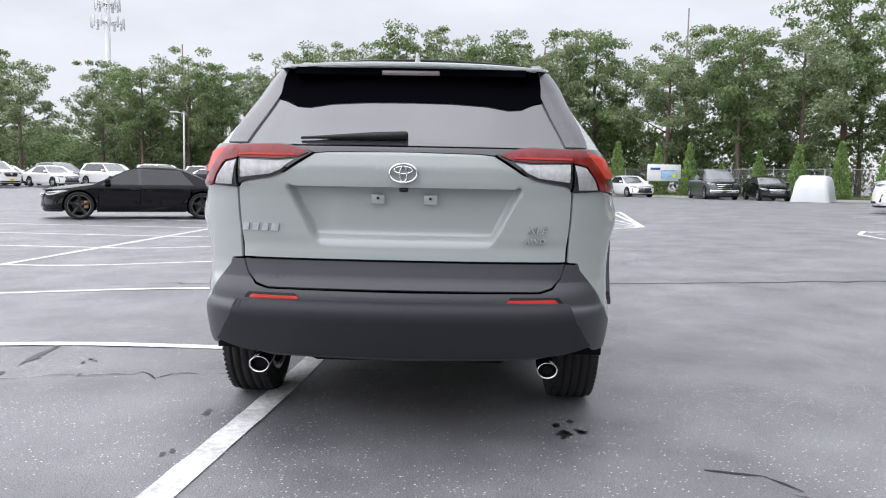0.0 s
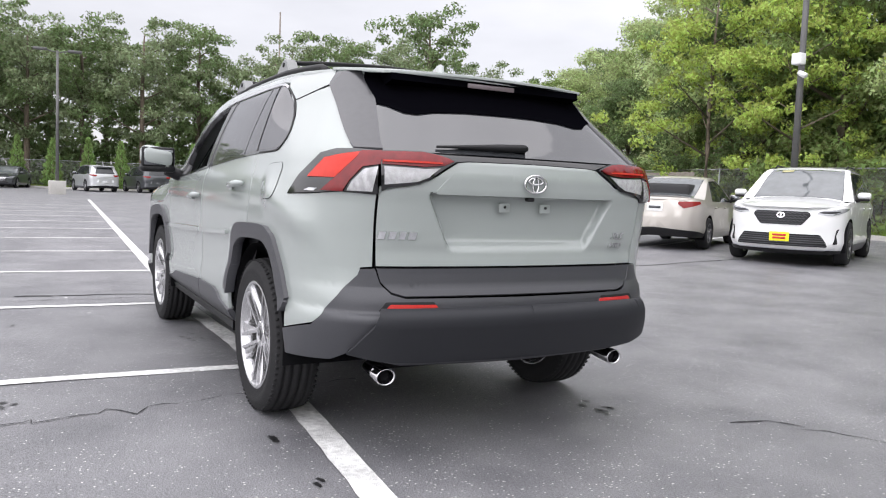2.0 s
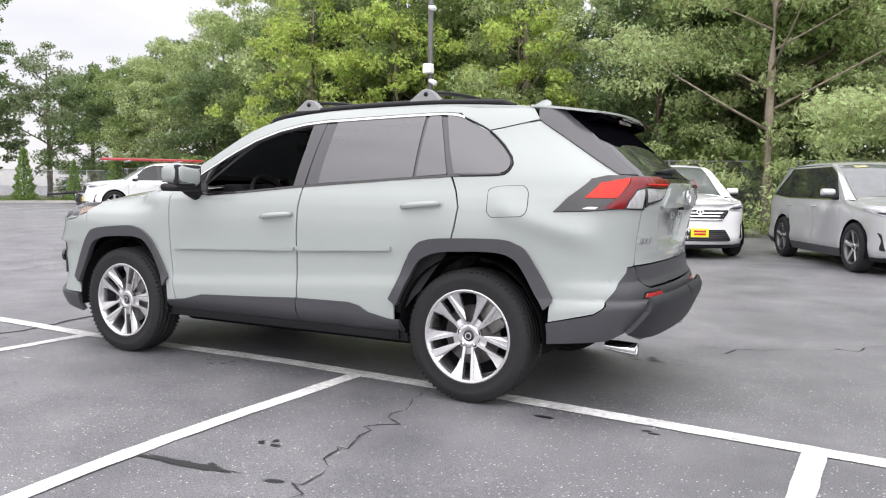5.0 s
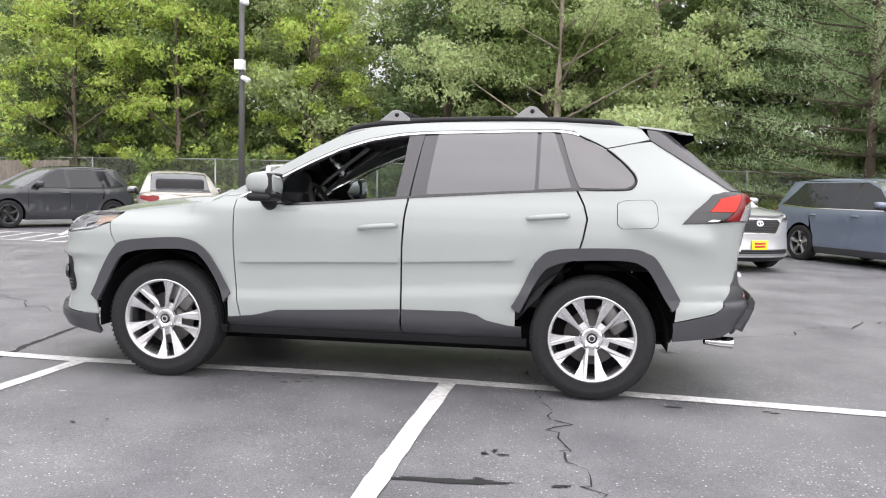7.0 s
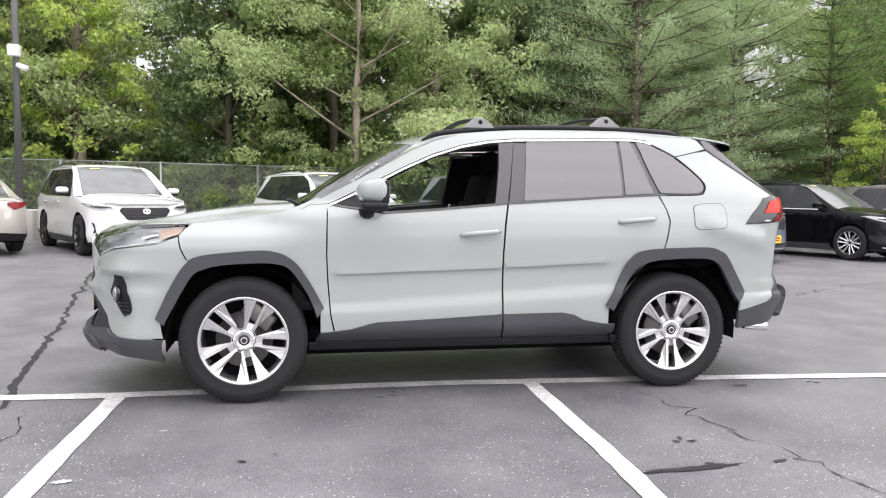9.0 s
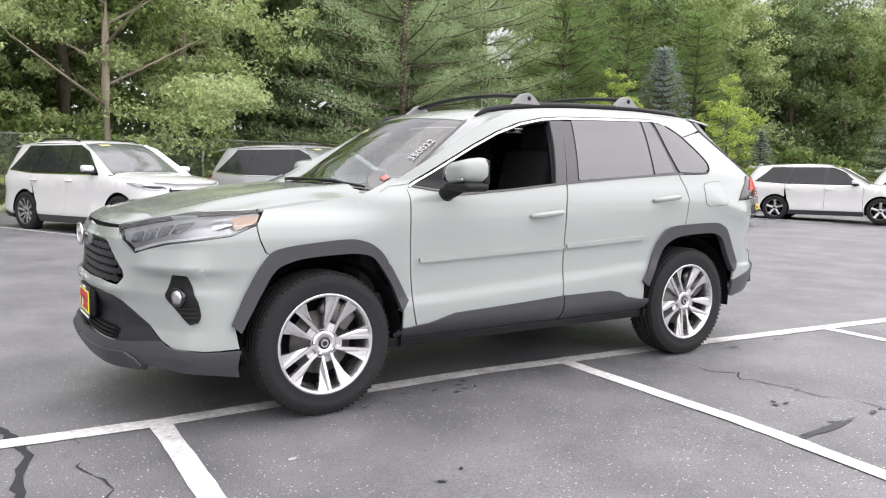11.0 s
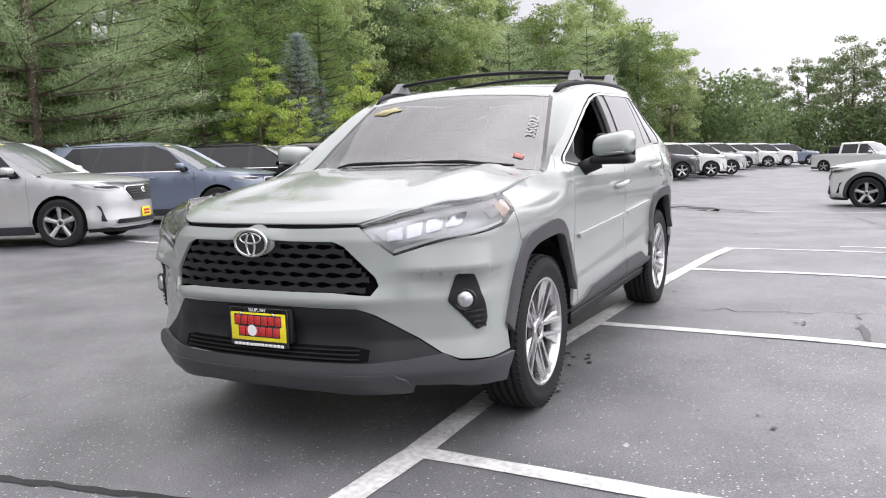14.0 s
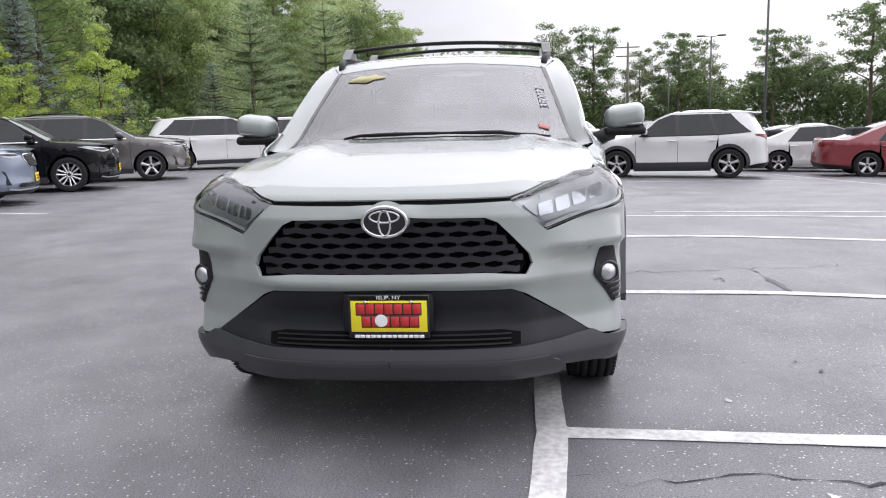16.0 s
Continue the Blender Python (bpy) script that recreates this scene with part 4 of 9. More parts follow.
part("engine_bay", box_bm((0.62, 1.30, 0.50), (1.82, 0, 0.62), 0.08), M["under"], h_body)
ARCH_F_OUT = [(1.83, 0.51), (1.73, 0.72), (1.65, 0.835), (1.58, 0.868), (1.45, 0.885), (1.25, 0.898), (1.17, 0.890), (1.10, 0.865), (1.03, 0.805), (0.95, 0.68), (0.885, 0.555)]
ARCH_F_IN = [(1.785, 0.47), (1.68, 0.665), (1.62, 0.76), (1.55, 0.795), (1.45, 0.815), (1.25, 0.825), (1.17, 0.820), (1.10, 0.80), (1.04, 0.735), (0.97, 0.62), (0.925, 0.50)]
ARCH_R_OUT = [(-0.865, 0.545), (-0.92, 0.64), (-0.985, 0.785), (-1.05, 0.865), (-1.11, 0.890), (-1.20, 0.902), (-1.43, 0.910), (-1.57, 0.908), (-1.63, 0.890), (-1.69, 0.855), (-1.77, 0.73), (-1.835, 0.615)]
ARCH_R_IN = [(-0.915, 0.51), (-0.985, 0.65), (-1.05, 0.76), (-1.11, 0.80), (-1.19, 0.825), (-1.30, 0.835), (-1.45, 0.84), (-1.55, 0.835), (-1.61, 0.815), (-1.66, 0.77), (-1.74, 0.63), (-1.79, 0.55)]
ARCH_F_OUT, ARCH_F_IN, ARCH_R_OUT, ARCH_R_IN = (smooth_curve(a, 4) for a in (ARCH_F_OUT, ARCH_F_IN, ARCH_R_OUT, ARCH_R_IN))
mid = lambda a, b: [((p[0] + q[0]) / 2, (p[1] + q[1]) / 2) for p, q in zip(a, b)]
ARCH_F, ARCH_R = mid(ARCH_F_OUT, ARCH_F_IN), mid(ARCH_R_OUT, ARCH_R_IN)
LAMP = [fy(0.455, 0.960), fy(0.57, 1.000), fy(0.70, 1.036), sx(1.82, 1.044), sx(1.66, 1.048), sx(1.70, 0.985), sx(1.82, 0.935), fy(0.775, 0.897), fy(0.68, 0.872), fy(0.585, 0.842), fy(0.515, 0.905)]
WIN_F = [(0.565, 1.135), (0.62, 1.20), (0.565, 1.285), (0.43, 1.365), (0.26, 1.452), (0.08, 1.512), (-0.10, 1.552), (-0.205, 1.562), (-0.19, 1.40), (-0.15, 1.175)]
SAIL = [(0.80, 1.168), (0.70, 1.228), (0.60, 1.283), (0.63, 1.205), (0.575, 1.13)]
WIN_R = [(-0.385, 1.575), (-0.99, 1.585), (-0.985, 1.235), (-0.335, 1.195)]
WIN_RQ = [(-1.012, 1.585), (-1.088, 1.585), (-1.20, 1.250), (-1.005, 1.238)]
WIN_Q = [(-1.125, 1.585), (-1.235, 1.562), (-1.385, 1.488), (-1.485, 1.408), (-1.548, 1.338), (-1.562, 1.300), (-1.545, 1.268), (-1.50, 1.252), (-1.245, 1.252)]
CHROME = [(0.845, 1.172), (0.71, 1.238), (0.57, 1.310), (0.40, 1.397), (0.22, 1.478), (0.04, 1.537), (-0.14, 1.572), (-0.30, 1.586), (-0.86, 1.602), (-1.10, 1.606), (-1.19, 1.597), (-1.235, 1.583)]
ROOF_EDGE = [(0.97, 1.160), (0.81, 1.245), (0.57, 1.372), (0.36, 1.490), (0.22, 1.552), (0.05, 1.602), (-0.13, 1.624), (-0.32, 1.634), (-0.71, 1.652), (-1.08, 1.656), (-1.29, 1.650), (-1.48, 1.640), (-1.60, 1.627)]

edge_a, edge_b = ry(0.738, 1.246), sx(-1.66, 1.545)
PILLAR_EDGE = [(edge_a[0] + (edge_b[0] - edge_a[0]) * k, edge_a[1] + (edge_b[1] - edge_a[1]) * k + 0.030 * math.sin(math.pi * k)) for k in np.linspace(0, 1, 9)]
tuck = lambda u, z: -0.06 * ease(0.43, 0.30, z)
for m in (1, -1):
    # painted panels
    wing = [(0.868, 1.150), (1.12, 1.118), (1.30, 1.086), (1.45, 1.068), (1.635, 1.046), (1.695, 0.985), (1.655, 0.845)]
    wing += [p for p in ARCH_F if p[0] < 1.60] + [(0.905, 0.41), (0.828, 0.41), (0.850, 0.51), (0.866, 0.70), (0.874, 0.86), (0.872, 1.03)]
    panel("front_wing", sides(wing), HS, M["lunar"], h_body, 0, 0.032, mirror=m)
    nose = [(0, 0.945), fy(0.30, 0.948), fy(0.455, 0.952), fy(0.515, 0.900), fy(0.585, 0.836), fy(0.68, 0.866), fy(0.775, 0.891), sx(1.82, 0.929), sx(1.703, 0.975), sx(1.663, 0.845)]
    nose += sides([p for p in reversed(ARCH_F) if p[0] > 1.60]) + sides([(1.79, 0.395), (1.94, 0.395)]) + [fy(0.80, 0.412), fy(0.74, 0.44), fy(0.62, 0.525), fy(0.505, 0.607), fy(0.45, 0.632), (0, 0.640), (0, 0.695),
             fy(0.36, 0.695), fy(0.505, 0.682), fy(0.532, 0.72), fy(0.52, 0.755), fy(0.405, 0.878), fy(0.36, 0.897), (0, 0.902)]

    def nose_rise(u, z):
        x, y, _ = HS.raw(u, z)
        # the crease that runs out from under the lamp, and the bulge round the emblem
        fold = 1 - (z - 0.768) / 0.10 if z > 0.768 else 1 - (0.768 - z) / 0.022
        crease = 0.030 * max(0.0, fold) * ease(0.52, 0.70, y) * ease(0.93, 0.84, y)
        hollow = -0.010 * math.exp(-((z - 0.70) / 0.05) ** 2) * ease(0.62, 0.74, y) * ease(1.70, 1.90, x)
        bulge = 0.022 * math.exp(-(y / 0.12) ** 4) * math.exp(-((z - 0.91) / 0.045) ** 2)
        lip = 0.018 * math.exp(-((z - 0.665) / 0.03) ** 2) * ease(0.62, 0.40, y)
        return crease + hollow + bulge + lip

    panel("front_bumper", nose, HS, M["lunar"], h_body, 0, 0.024, mirror=m, swell=nose_rise)
    door_f = [(0.862, 1.150), (0.864, 1.03), (0.866, 0.86), (0.858, 0.70), (0.842, 0.51), (0.820, 0.415), (-0.195, 0.44), (-0.195, 0.53), (-0.193, 0.70), (-0.195, 0.88), (-0.205, 1.05), (-0.225, 1.172), (0.21, 1.134), (0.53, 1.112), (0.82, 1.155)]
    panel("front_door", sides(door_f), HS, M["lunar"], h_body, 0, 0.03, mirror=m)
    door_r = [(-0.237, 1.174), (-0.217, 1.05), (-0.206, 0.88), (-0.204, 0.70), (-0.206, 0.53), (-0.206, 0.44), (-0.89, 0.40)] + [p for p in ARCH_R if p[0] > -1.20] + [(-1.238, 0.855), (-1.268, 0.96), (-1.288, 1.07), (-1.268, 1.15), (-1.225, 1.236), (-0.84, 1.214)]
    panel("rear_door", sides(door_r), HS, M["lunar"], h_body, 0, 0.03, mirror=m)
    lamp_low = [(-2.14, 1.075), (-2.0, 1.062), (-1.825, 1.055), (-1.90, 1.135), (-2.0, 1.228)]
    quarter = [(-1.236, 1.240), (-1.279, 1.15), (-1.299, 1.07), (-1.279, 0.96), (-1.249, 0.855)] + [p for p in ARCH_R if p[0] < -1.22] + [(-1.81, 0.49), (-2.04, 0.545), (-2.105, 0.63), (-2.165, 0.755)]
    quarter = sides(quarter) + [ry(0.715, 0.778), ry(0.672, 0.782), ry(0.676, 0.90), ry(0.680, 1.068)] + sides(lamp_low) + [(u, z - 0.004) for u, z in PILLAR_EDGE] + \
        sides([(-1.655, 1.538), (-1.50, 1.510), (-1.395, 1.500), (-1.500, 1.415), (-1.563, 1.345), (-1.580, 1.300), (-1.560, 1.258), (-1.505, 1.240)])

    def quarter_rise(u, z):
        x, y, _ = HS.raw(u, z)
        return 0.020 * math.exp(-((z - (1.00 + 0.28 * (x + 1.75))) / 0.07) ** 2) * ease(-1.45, -1.62, x) * ease(-2.12, -1.9, x)

    panel("rear_quarter", quarter, HS, M["lunar"], h_body, 0, 0.03, mirror=m, swell=quarter_rise)
    upper = ROOF_EDGE + [(-1.66, 1.553), (-1.50, 1.500), (-1.395, 1.480), (-1.24, 1.572), (-1.20, 1.600)] + CHROME[::-1][1:]
    panel("roof_side", sides(upper), HS, M["lunar"], h_body, 0, 0.03, mirror=m)
    # bright strip over the side windows, black surrounds, glass
    strip = [(x, z - 0.010) for x, z in CHROME] + [(x, z - 0.021) for x, z in reversed(CHROME)]
    panel("chrome_strip", sides(strip), HS, M["chrome"], h_body, 0.006, 0.03, 0.008, mirror=m, label="bright chrome window strip")
    frame_f = [(x, z - 0.022) for x, z in CHROME if x > -0.31] + [(-0.228, 1.165), (-0.15, 1.165)] + WIN_F[::-1][1:-1] + [(0.565, 1.125), (0.83, 1.160)]
    panel("window_frame", sides(frame_f), HS, M["pillar_trim"], h_body, -0.002, 0.03, 0.03, mirror=m)
    panel("sail_trim", sides(SAIL), HS, M["dark_plastic"], h_body, 0.002, 0.03, 0.01, mirror=m)
    frame_r = [(-0.302, 1.562), (-0.86, 1.578), (-1.10, 1.582), (-1.235, 1.570), (-1.39, 1.494), (-1.492, 1.412), (-1.556, 1.341), (-1.572, 1.300), (-1.553, 1.262), (-1.503, 1.245), (-1.23, 1.240), (-0.84, 1.218), (-0.24, 1.180)]
    panel("rear_window_frame", sides(frame_r), HS, M["pillar_trim"], h_body, -0.006, 0.03, 0.03, mirror=m)
    seal = smooth_curve([(-1.19, 1.582), (-1.235, 1.568)] + frame_r[4:10] + [(-1.28, 1.240)], 4)
    part("quarter_seal", tube_bm([(q.x, q.y * m, q.z) for q in (HS.at(*sx(*p), 0.001)[0] for p in seal)], 0.0055, 6), M["dark_plastic"], h_body)
    joint = [(-1.40, 1.492), (-1.48, 1.508), (-1.56, 1.526), (-1.645, 1.546)]
    part("roof_joint", tube_bm([(q.x, q.y * m, q.z) for q in (HS.at(*sx(*p), 0.0)[0] for p in joint)], 0.0035, 6), M["dark_plastic"], h_body)
    panel("rear_door_window", rounded(sides(WIN_R), 0.012), HS, M["glass_hero"], h_body, 0.000, 0.08, 0.004, mirror=m, label="dark tinted rear door window")
    panel("rear_vent_window", rounded(sides(WIN_RQ), 0.012), HS, M["glass_hero"], h_body, 0.000, 0.08, 0.004, mirror=m)
    panel("quarter_window", rounded(sides(WIN_Q), 0.015), HS, M["glass_hero"], h_body, 0.002, 0.03, 0.004, mirror=m, label="dark tinted quarter window")
    if m < 0:
        panel("front_door_window", sides(WIN_F), HS, M["window_clear"], h_body, -0.012, 0.08, 0.0, mirror=m)
    panel("belt_trim", sides([(0.82, 1.163), (0.53, 1.122), (0.21, 1.144), (-0.23, 1.184), (-0.84, 1.226), (-1.24, 1.247), (-1.52, 1.254), (-1.52, 1.242), (-1.24, 1.235), (-0.84, 1.213), (-0.23, 1.171), (0.21, 1.132), (0.53, 1.110), (0.82, 1.152)]), HS, M["gloss_black"], h_body, 0.005, 0.03, 0.008, mirror=m)
    # plastic cladding
    for nm, po, pi in (("front_arch_trim", ARCH_F_OUT, ARCH_F_IN), ("rear_arch_trim", ARCH_R_OUT, ARCH_R_IN)):
        panel(nm, sides(po + pi[::-1]), HS, M["cladding"], h_body, 0.022, 0.03, 0.05, mirror=m, label="dark grey plastic wheel arch trim")
    panel("door_cladding", sides([(0.905, 0.405), (0.74, 0.425), (0.58, 0.466), (0.20, 0.482), (-0.195, 0.502), (-0.195, 0.37), (-0.21, 0.315), (0.79, 0.315), (0.93, 0.33)]), HS, M["cladding"], h_body, 0.014, 0.03, 0.03, mirror=m, swell=tuck)
    panel("door_cladding", sides([(-0.206, 0.502), (-0.58, 0.506), (-0.66, 0.490), (-0.72, 0.458), (-0.85, 0.432), (-0.93, 0.425), (-0.93, 0.33), (-0.222, 0.315), (-0.206, 0.37)]), HS, M["cladding"], h_body, 0.014, 0.03, 0.03, mirror=m, swell=tuck)
    panel("sill", sides([(0.97, 0.335), (-0.96, 0.335), (-0.96, 0.292), (0.97, 0.292)]), HS, M["dark_plastic"], h_body, -0.02, 0.10, 0.03, mirror=m)
    for a, b, z0, z1 in ((0.815, -0.185, 0.768, 0.800), (-0.212, -0.875, 0.803, 0.832)):
        panel("door_moulding", rounded(sides([(a, z0 - 0.013), (b, z1 - 0.013), (b, z1 + 0.013), (a + 0.004, z0 + 0.013)]), 0.008), HS, M["lunar"], h_body, 0.020, 0.03, 0.020, mirror=m, label="body-coloured door moulding")
    # rear bumper cladding
    bump = sides([(-1.80, 0.375), (-2.09, 0.402)]) + [ry(0.73, 0.452), ry(0.67, 0.412), ry(0.54, 0.378), (BACK, 0.368), (BACK, 0.655), ry(0.55, 0.658), ry(0.605, 0.672), ry(0.642, 0.715), ry(0.662, 0.775), ry(0.715, 0.772)] + sides([(-2.162, 0.748), (-2.10, 0.622), (-2.04, 0.538), (-1.80, 0.482)])
    panel("rear_bumper", bump, HS, M["cladding"], h_body, 0.004, 0.018, 0.03, mirror=m, label="dark grey plastic rear bumper")
    face = [ry(0.755, 0.452), ry(0.735, 0.478), ry(0.662, 0.592), (BACK, 0.592), (BACK, 0.415), ry(0.50, 0.418), ry(0.64, 0.424)]
    # darker plastic puts the shade of this down-tilted face into its colour
    panel("bumper_face", rounded(face, 0.008), HS, M["mask"], h_body, 0.040, 0.02, 0.045, mirror=m)
    panel("reflector_recess", rounded([ry(0.660, 0.606), ry(0.630, 0.644), ry(0.43, 0.644), ry(0.42, 0.606)], 0.008), HS, M["dark_plastic"], h_body, 0.007, 0.03, 0.006, mirror=m)
    panel("rear_reflector", rounded([ry(0.632, 0.616), ry(0.612, 0.636), ry(0.425, 0.634), ry(0.412, 0.613)], 0.006), HS, M["reflector"], h_body, 0.011, 0.05, 0.006, mirror=m)
    # front lower mask
    mask = [(0, 0.634), fy(0.45, 0.626), fy(0.50, 0.602), fy(0.62, 0.520), fy(0.74, 0.434), fy(0.62, 0.416), fy(0.50, 0.410), (0, 0.405)]
    panel("lower_mask", mask, HS, M["mask"], h_body, 0.002, 0.022, 0.03, mirror=m, label="dark grey plastic front mask", swell=lambda u, z: -0.028 * ease(0.62, 0.52, z) * ease(HB.uf(0.56), HB.uf(0.42), u))
    lip = [(0, 0.412), fy(0.50, 0.414), fy(0.62, 0.420), fy(0.745, 0.436), fy(0.80, 0.406)] + sides([(1.94, 0.392), (1.785, 0.388), (1.785, 0.262), (1.90, 0.285)]) + [fy(0.76, 0.318), fy(0.64, 0.325), fy(0.62, 0.292), fy(0.48, 0.300), (0, 0.305)]
    panel("front_lip", lip, HS, M["cladding"], h_body, 0.022, 0.022, 0.04, mirror=m, label="dark grey plastic front lip")
    panel("skid_edge", rounded([(0, 0.372), fy(0.58, 0.372), fy(0.62, 0.355), fy(0.63, 0.312), fy(0.60, 0.300), (0, 0.322)], 0.01), HS, M["cladding"], h_body, 0.032, 0.03, 0.02, mirror=m)
    panel("air_intake", rounded([(0, 0.478), fy(0.42, 0.478), fy(0.50, 0.462), fy(0.56, 0.422), (0, 0.414)], 0.008), HS, M["under"], h_body, -0.012, 0.05, 0.004, mirror=m)
    for z in (0.428, 0.445, 0.462):
        panel("intake_bar", [(0, z - 0.003), fy(0.45, z - 0.003), fy(0.45, z + 0.003), (0, z + 0.003)], HS, M["dark_plastic"], h_body, -0.004, 0.06, 0.01, mirror=m)
    # fog lamp pocket with slats
    fog = [fy(0.793, 0.752), fy(0.848, 0.748), fy(0.862, 0.70), fy(0.870, 0.64), fy(0.872, 0.56), fy(0.868, 0.535), fy(0.845, 0.518), fy(0.764, 0.645)]
    panel("fog_recess", rounded(fog, 0.012), HS, M["dark_plastic"], h_body, 0.006, 0.03, 0.008, mirror=m, swell=nose_rise)
    for k in range(4):
        z = 0.530 + k * 0.022
        panel("fog_slat", [fy(0.845 - 0.012 * k, z), fy(0.866, z), fy(0.866, z + 0.008), fy(0.845 - 0.012 * k, z + 0.008)], HS, M["gloss_black"], h_body, 0.014, 0.03, 0.008, mirror=m, swell=nose_rise)
    fa, fb = fy(0.822, 0.648)
    p, n = HS.at(fa, fb, nose_rise(fa, fb) - 0.004)
    rot = Vector((1.0, 0.45 * m, 0)).to_track_quat("Z", "Y").to_matrix().to_4x4()
    c = Matrix.Translation((p.x, p.y * m, p.z)) @ rot
    for nm, prof, mat in (("fog_lamp_ring", [(0.044, 0.0), (0.046, 0.016), (0.041, 0.020), (0.037, 0.012)], M["gloss_black"]), ("fog_lamp", [(0.038, 0.006), (0.032, 0.020), (0.018, 0.028), (0.0001, 0.030)], M["chrome_soft"])):
        bm = lathe_bm(prof, 28, axis="z")
        bmesh.ops.transform(bm, matrix=c, verts=bm.verts)
        part(nm, bm, mat, h_body)
    # headlights
    light = panel("headlight", LAMP, HS, M["lamp_bowl"], h_body, -0.030, 0.05, 0.0, mirror=m, label="clear headlight with chrome bowls")
    panel("headlight_rim", LAMP, HS, M["gloss_black"], light, -0.032, 0.06, -0.028, mirror=m)
    inner = [fy(0.50, 0.945), fy(0.60, 0.975), fy(0.74, 1.000), sx(1.88, 0.995), sx(1.88, 0.945), fy(0.775, 0.915), fy(0.68, 0.890), fy(0.59, 0.865)]
    panel("lamp_reflector", rounded(inner, 0.02), HS, M["lamp_bowl"], light, -0.020, 0.05, 0.01, mirror=m)
    for k in range(4):
        y0, z0 = 0.565 + 0.064 * k, 0.886 + 0.018 * k
        cell = [fy(y0, z0), fy(y0 + 0.050, z0 + 0.013), fy(y0 + 0.044, z0 + 0.066), fy(y0 - 0.008, z0 + 0.052)]
        panel("lamp_module", rounded(cell, 0.010), HS, M["lamp_cell"], light, -0.013, 0.05, 0.012, mirror=m)
    tail_cell = [sx(1.90, 0.962), sx(1.79, 0.990), sx(1.77, 1.010), sx(1.90, 1.002)]
    panel("lamp_module", rounded(tail_cell, 0.008), HS, M["chrome_soft"], light, -0.013, 0.05, 0.008, mirror=m)
    drl = [fy(0.585, 0.846), fy(0.68, 0.876), fy(0.775, 0.902), sx(1.83, 0.940), sx(1.82, 0.950), fy(0.772, 0.914), fy(0.676, 0.888), fy(0.588, 0.860)]
    panel("light_strip", drl, HS, M["lamp_white"], light, -0.008, 0.05, 0.008, mirror=m)
    panel("side_marker", rounded([sx(1.80, 1.020), sx(1.66, 1.035), sx(1.705, 0.992), sx(1.80, 0.955)], 0.012), HS, M["lens_amber"], light, -0.012, 0.05, 0.006, mirror=m, label="amber side marker")
    panel("lamp_lens", LAMP, HS, M["lamp_cover"], light, 0.003, 0.06, 0.006, mirror=m)
    # tail lights: the outer lamp on the body, the inner one on the tailgate
    outer = sides([(-1.828, 1.058), (-1.90, 1.133), (-2.0, 1.224), (-2.07, 1.240)]) + [ry(0.74, 1.240), ry(0.672, 1.236), ry(0.676, 1.072)] + sides([(-2.15, 1.078), (-2.0, 1.066)])
    tail = panel("tail_light", outer, HS, M["gloss_black"], h_body, 0.010, 0.03, 0.02, mirror=m, label="red and clear wraparound tail light")
    u0, u1 = sx(-1.828, 1.06)[0], ry(0.676, 1.15)[0]
    chart = lambda pts: [(u0 + (u1 - u0) * k, z) for k, z in pts]
    panel("side_lens", chart([(0.31, 1.128), (0.47, 1.204), (0.82, 1.226), (0.64, 1.128)]), HS, M["lens_coral"], tail, 0.016, 0.03, 0.006, mirror=m)
    panel("red_lens", chart([(0.53, 1.078), (0.64, 1.124), (0.83, 1.228), (1.0, 1.231), (1.0, 1.184), (0.86, 1.172), (0.78, 1.12), (0.745, 1.078)]), HS, M["lens_bright"], tail, 0.018, 0.03, 0.008, mirror=m)
    panel("lower_lens", chart([(0.30, 1.074), (0.36, 1.085), (0.47, 1.085), (0.44, 1.074)]), HS, M["chrome_soft"], tail, 0.012, 0.03, 0.004, mirror=m)
    panel("clear_lens", chart([(0.775, 1.082), (0.80, 1.118), (0.875, 1.164), (0.985, 1.176), (0.985, 1.082)]), HS, M["lens_clear"], tail, 0.014, 0.03, 0.006, mirror=m)
    inner = [ry(0.664, 1.236), ry(0.50, 1.240), ry(0.445, 1.232), ry(0.365, 1.208), ry(0.415, 1.180), ry(0.475, 1.140), ry(0.52, 1.118), ry(0.64, 1.098), ry(0.664, 1.085)]
    tail2 = panel("tailgate_light", inner, HS, M["gloss_black"], h_body, 0.010, 0.03, 0.02, mirror=m, label="red and clear tailgate light")
    panel("red_lens", [ry(0.662, 1.229), ry(0.50, 1.232), ry(0.45, 1.225), ry(0.378, 1.207), ry(0.42, 1.190), ry(0.50, 1.182), ry(0.662, 1.186)], HS, M["lens_bright"], tail2, 0.018, 0.035, 0.01, mirror=m)
    panel("light_guide", [ry(0.658, 1.200), ry(0.50, 1.202), ry(0.43, 1.200), ry(0.43, 1.195), ry(0.50, 1.194), ry(0.658, 1.193)], HS, M["lens_coral"], tail2, 0.024, 0.035, 0.003, mirror=m)
    panel("clear_lens", [ry(0.655, 1.178), ry(0.50, 1.174), ry(0.435, 1.180), ry(0.485, 1.145), ry(0.53, 1.126), ry(0.655, 1.110)], HS, M["lens_clear"], tail2, 0.014, 0.035, 0.006, mirror=m)
    # rear pillar in gloss black between the glass and the bodywork
    pillar = [(u - 0.004, z + 0.002) for u, z in PILLAR_EDGE] + [sx(-1.640, 1.605), ry(0.560, 1.605), ry(0.565, 1.47), ry(0.60, 1.37), ry(0.645, 1.246)]
    panel("rear_pillar", pillar, HS, M["pillar_trim"], h_body, 0.008, 0.022, 0.02, mirror=m)
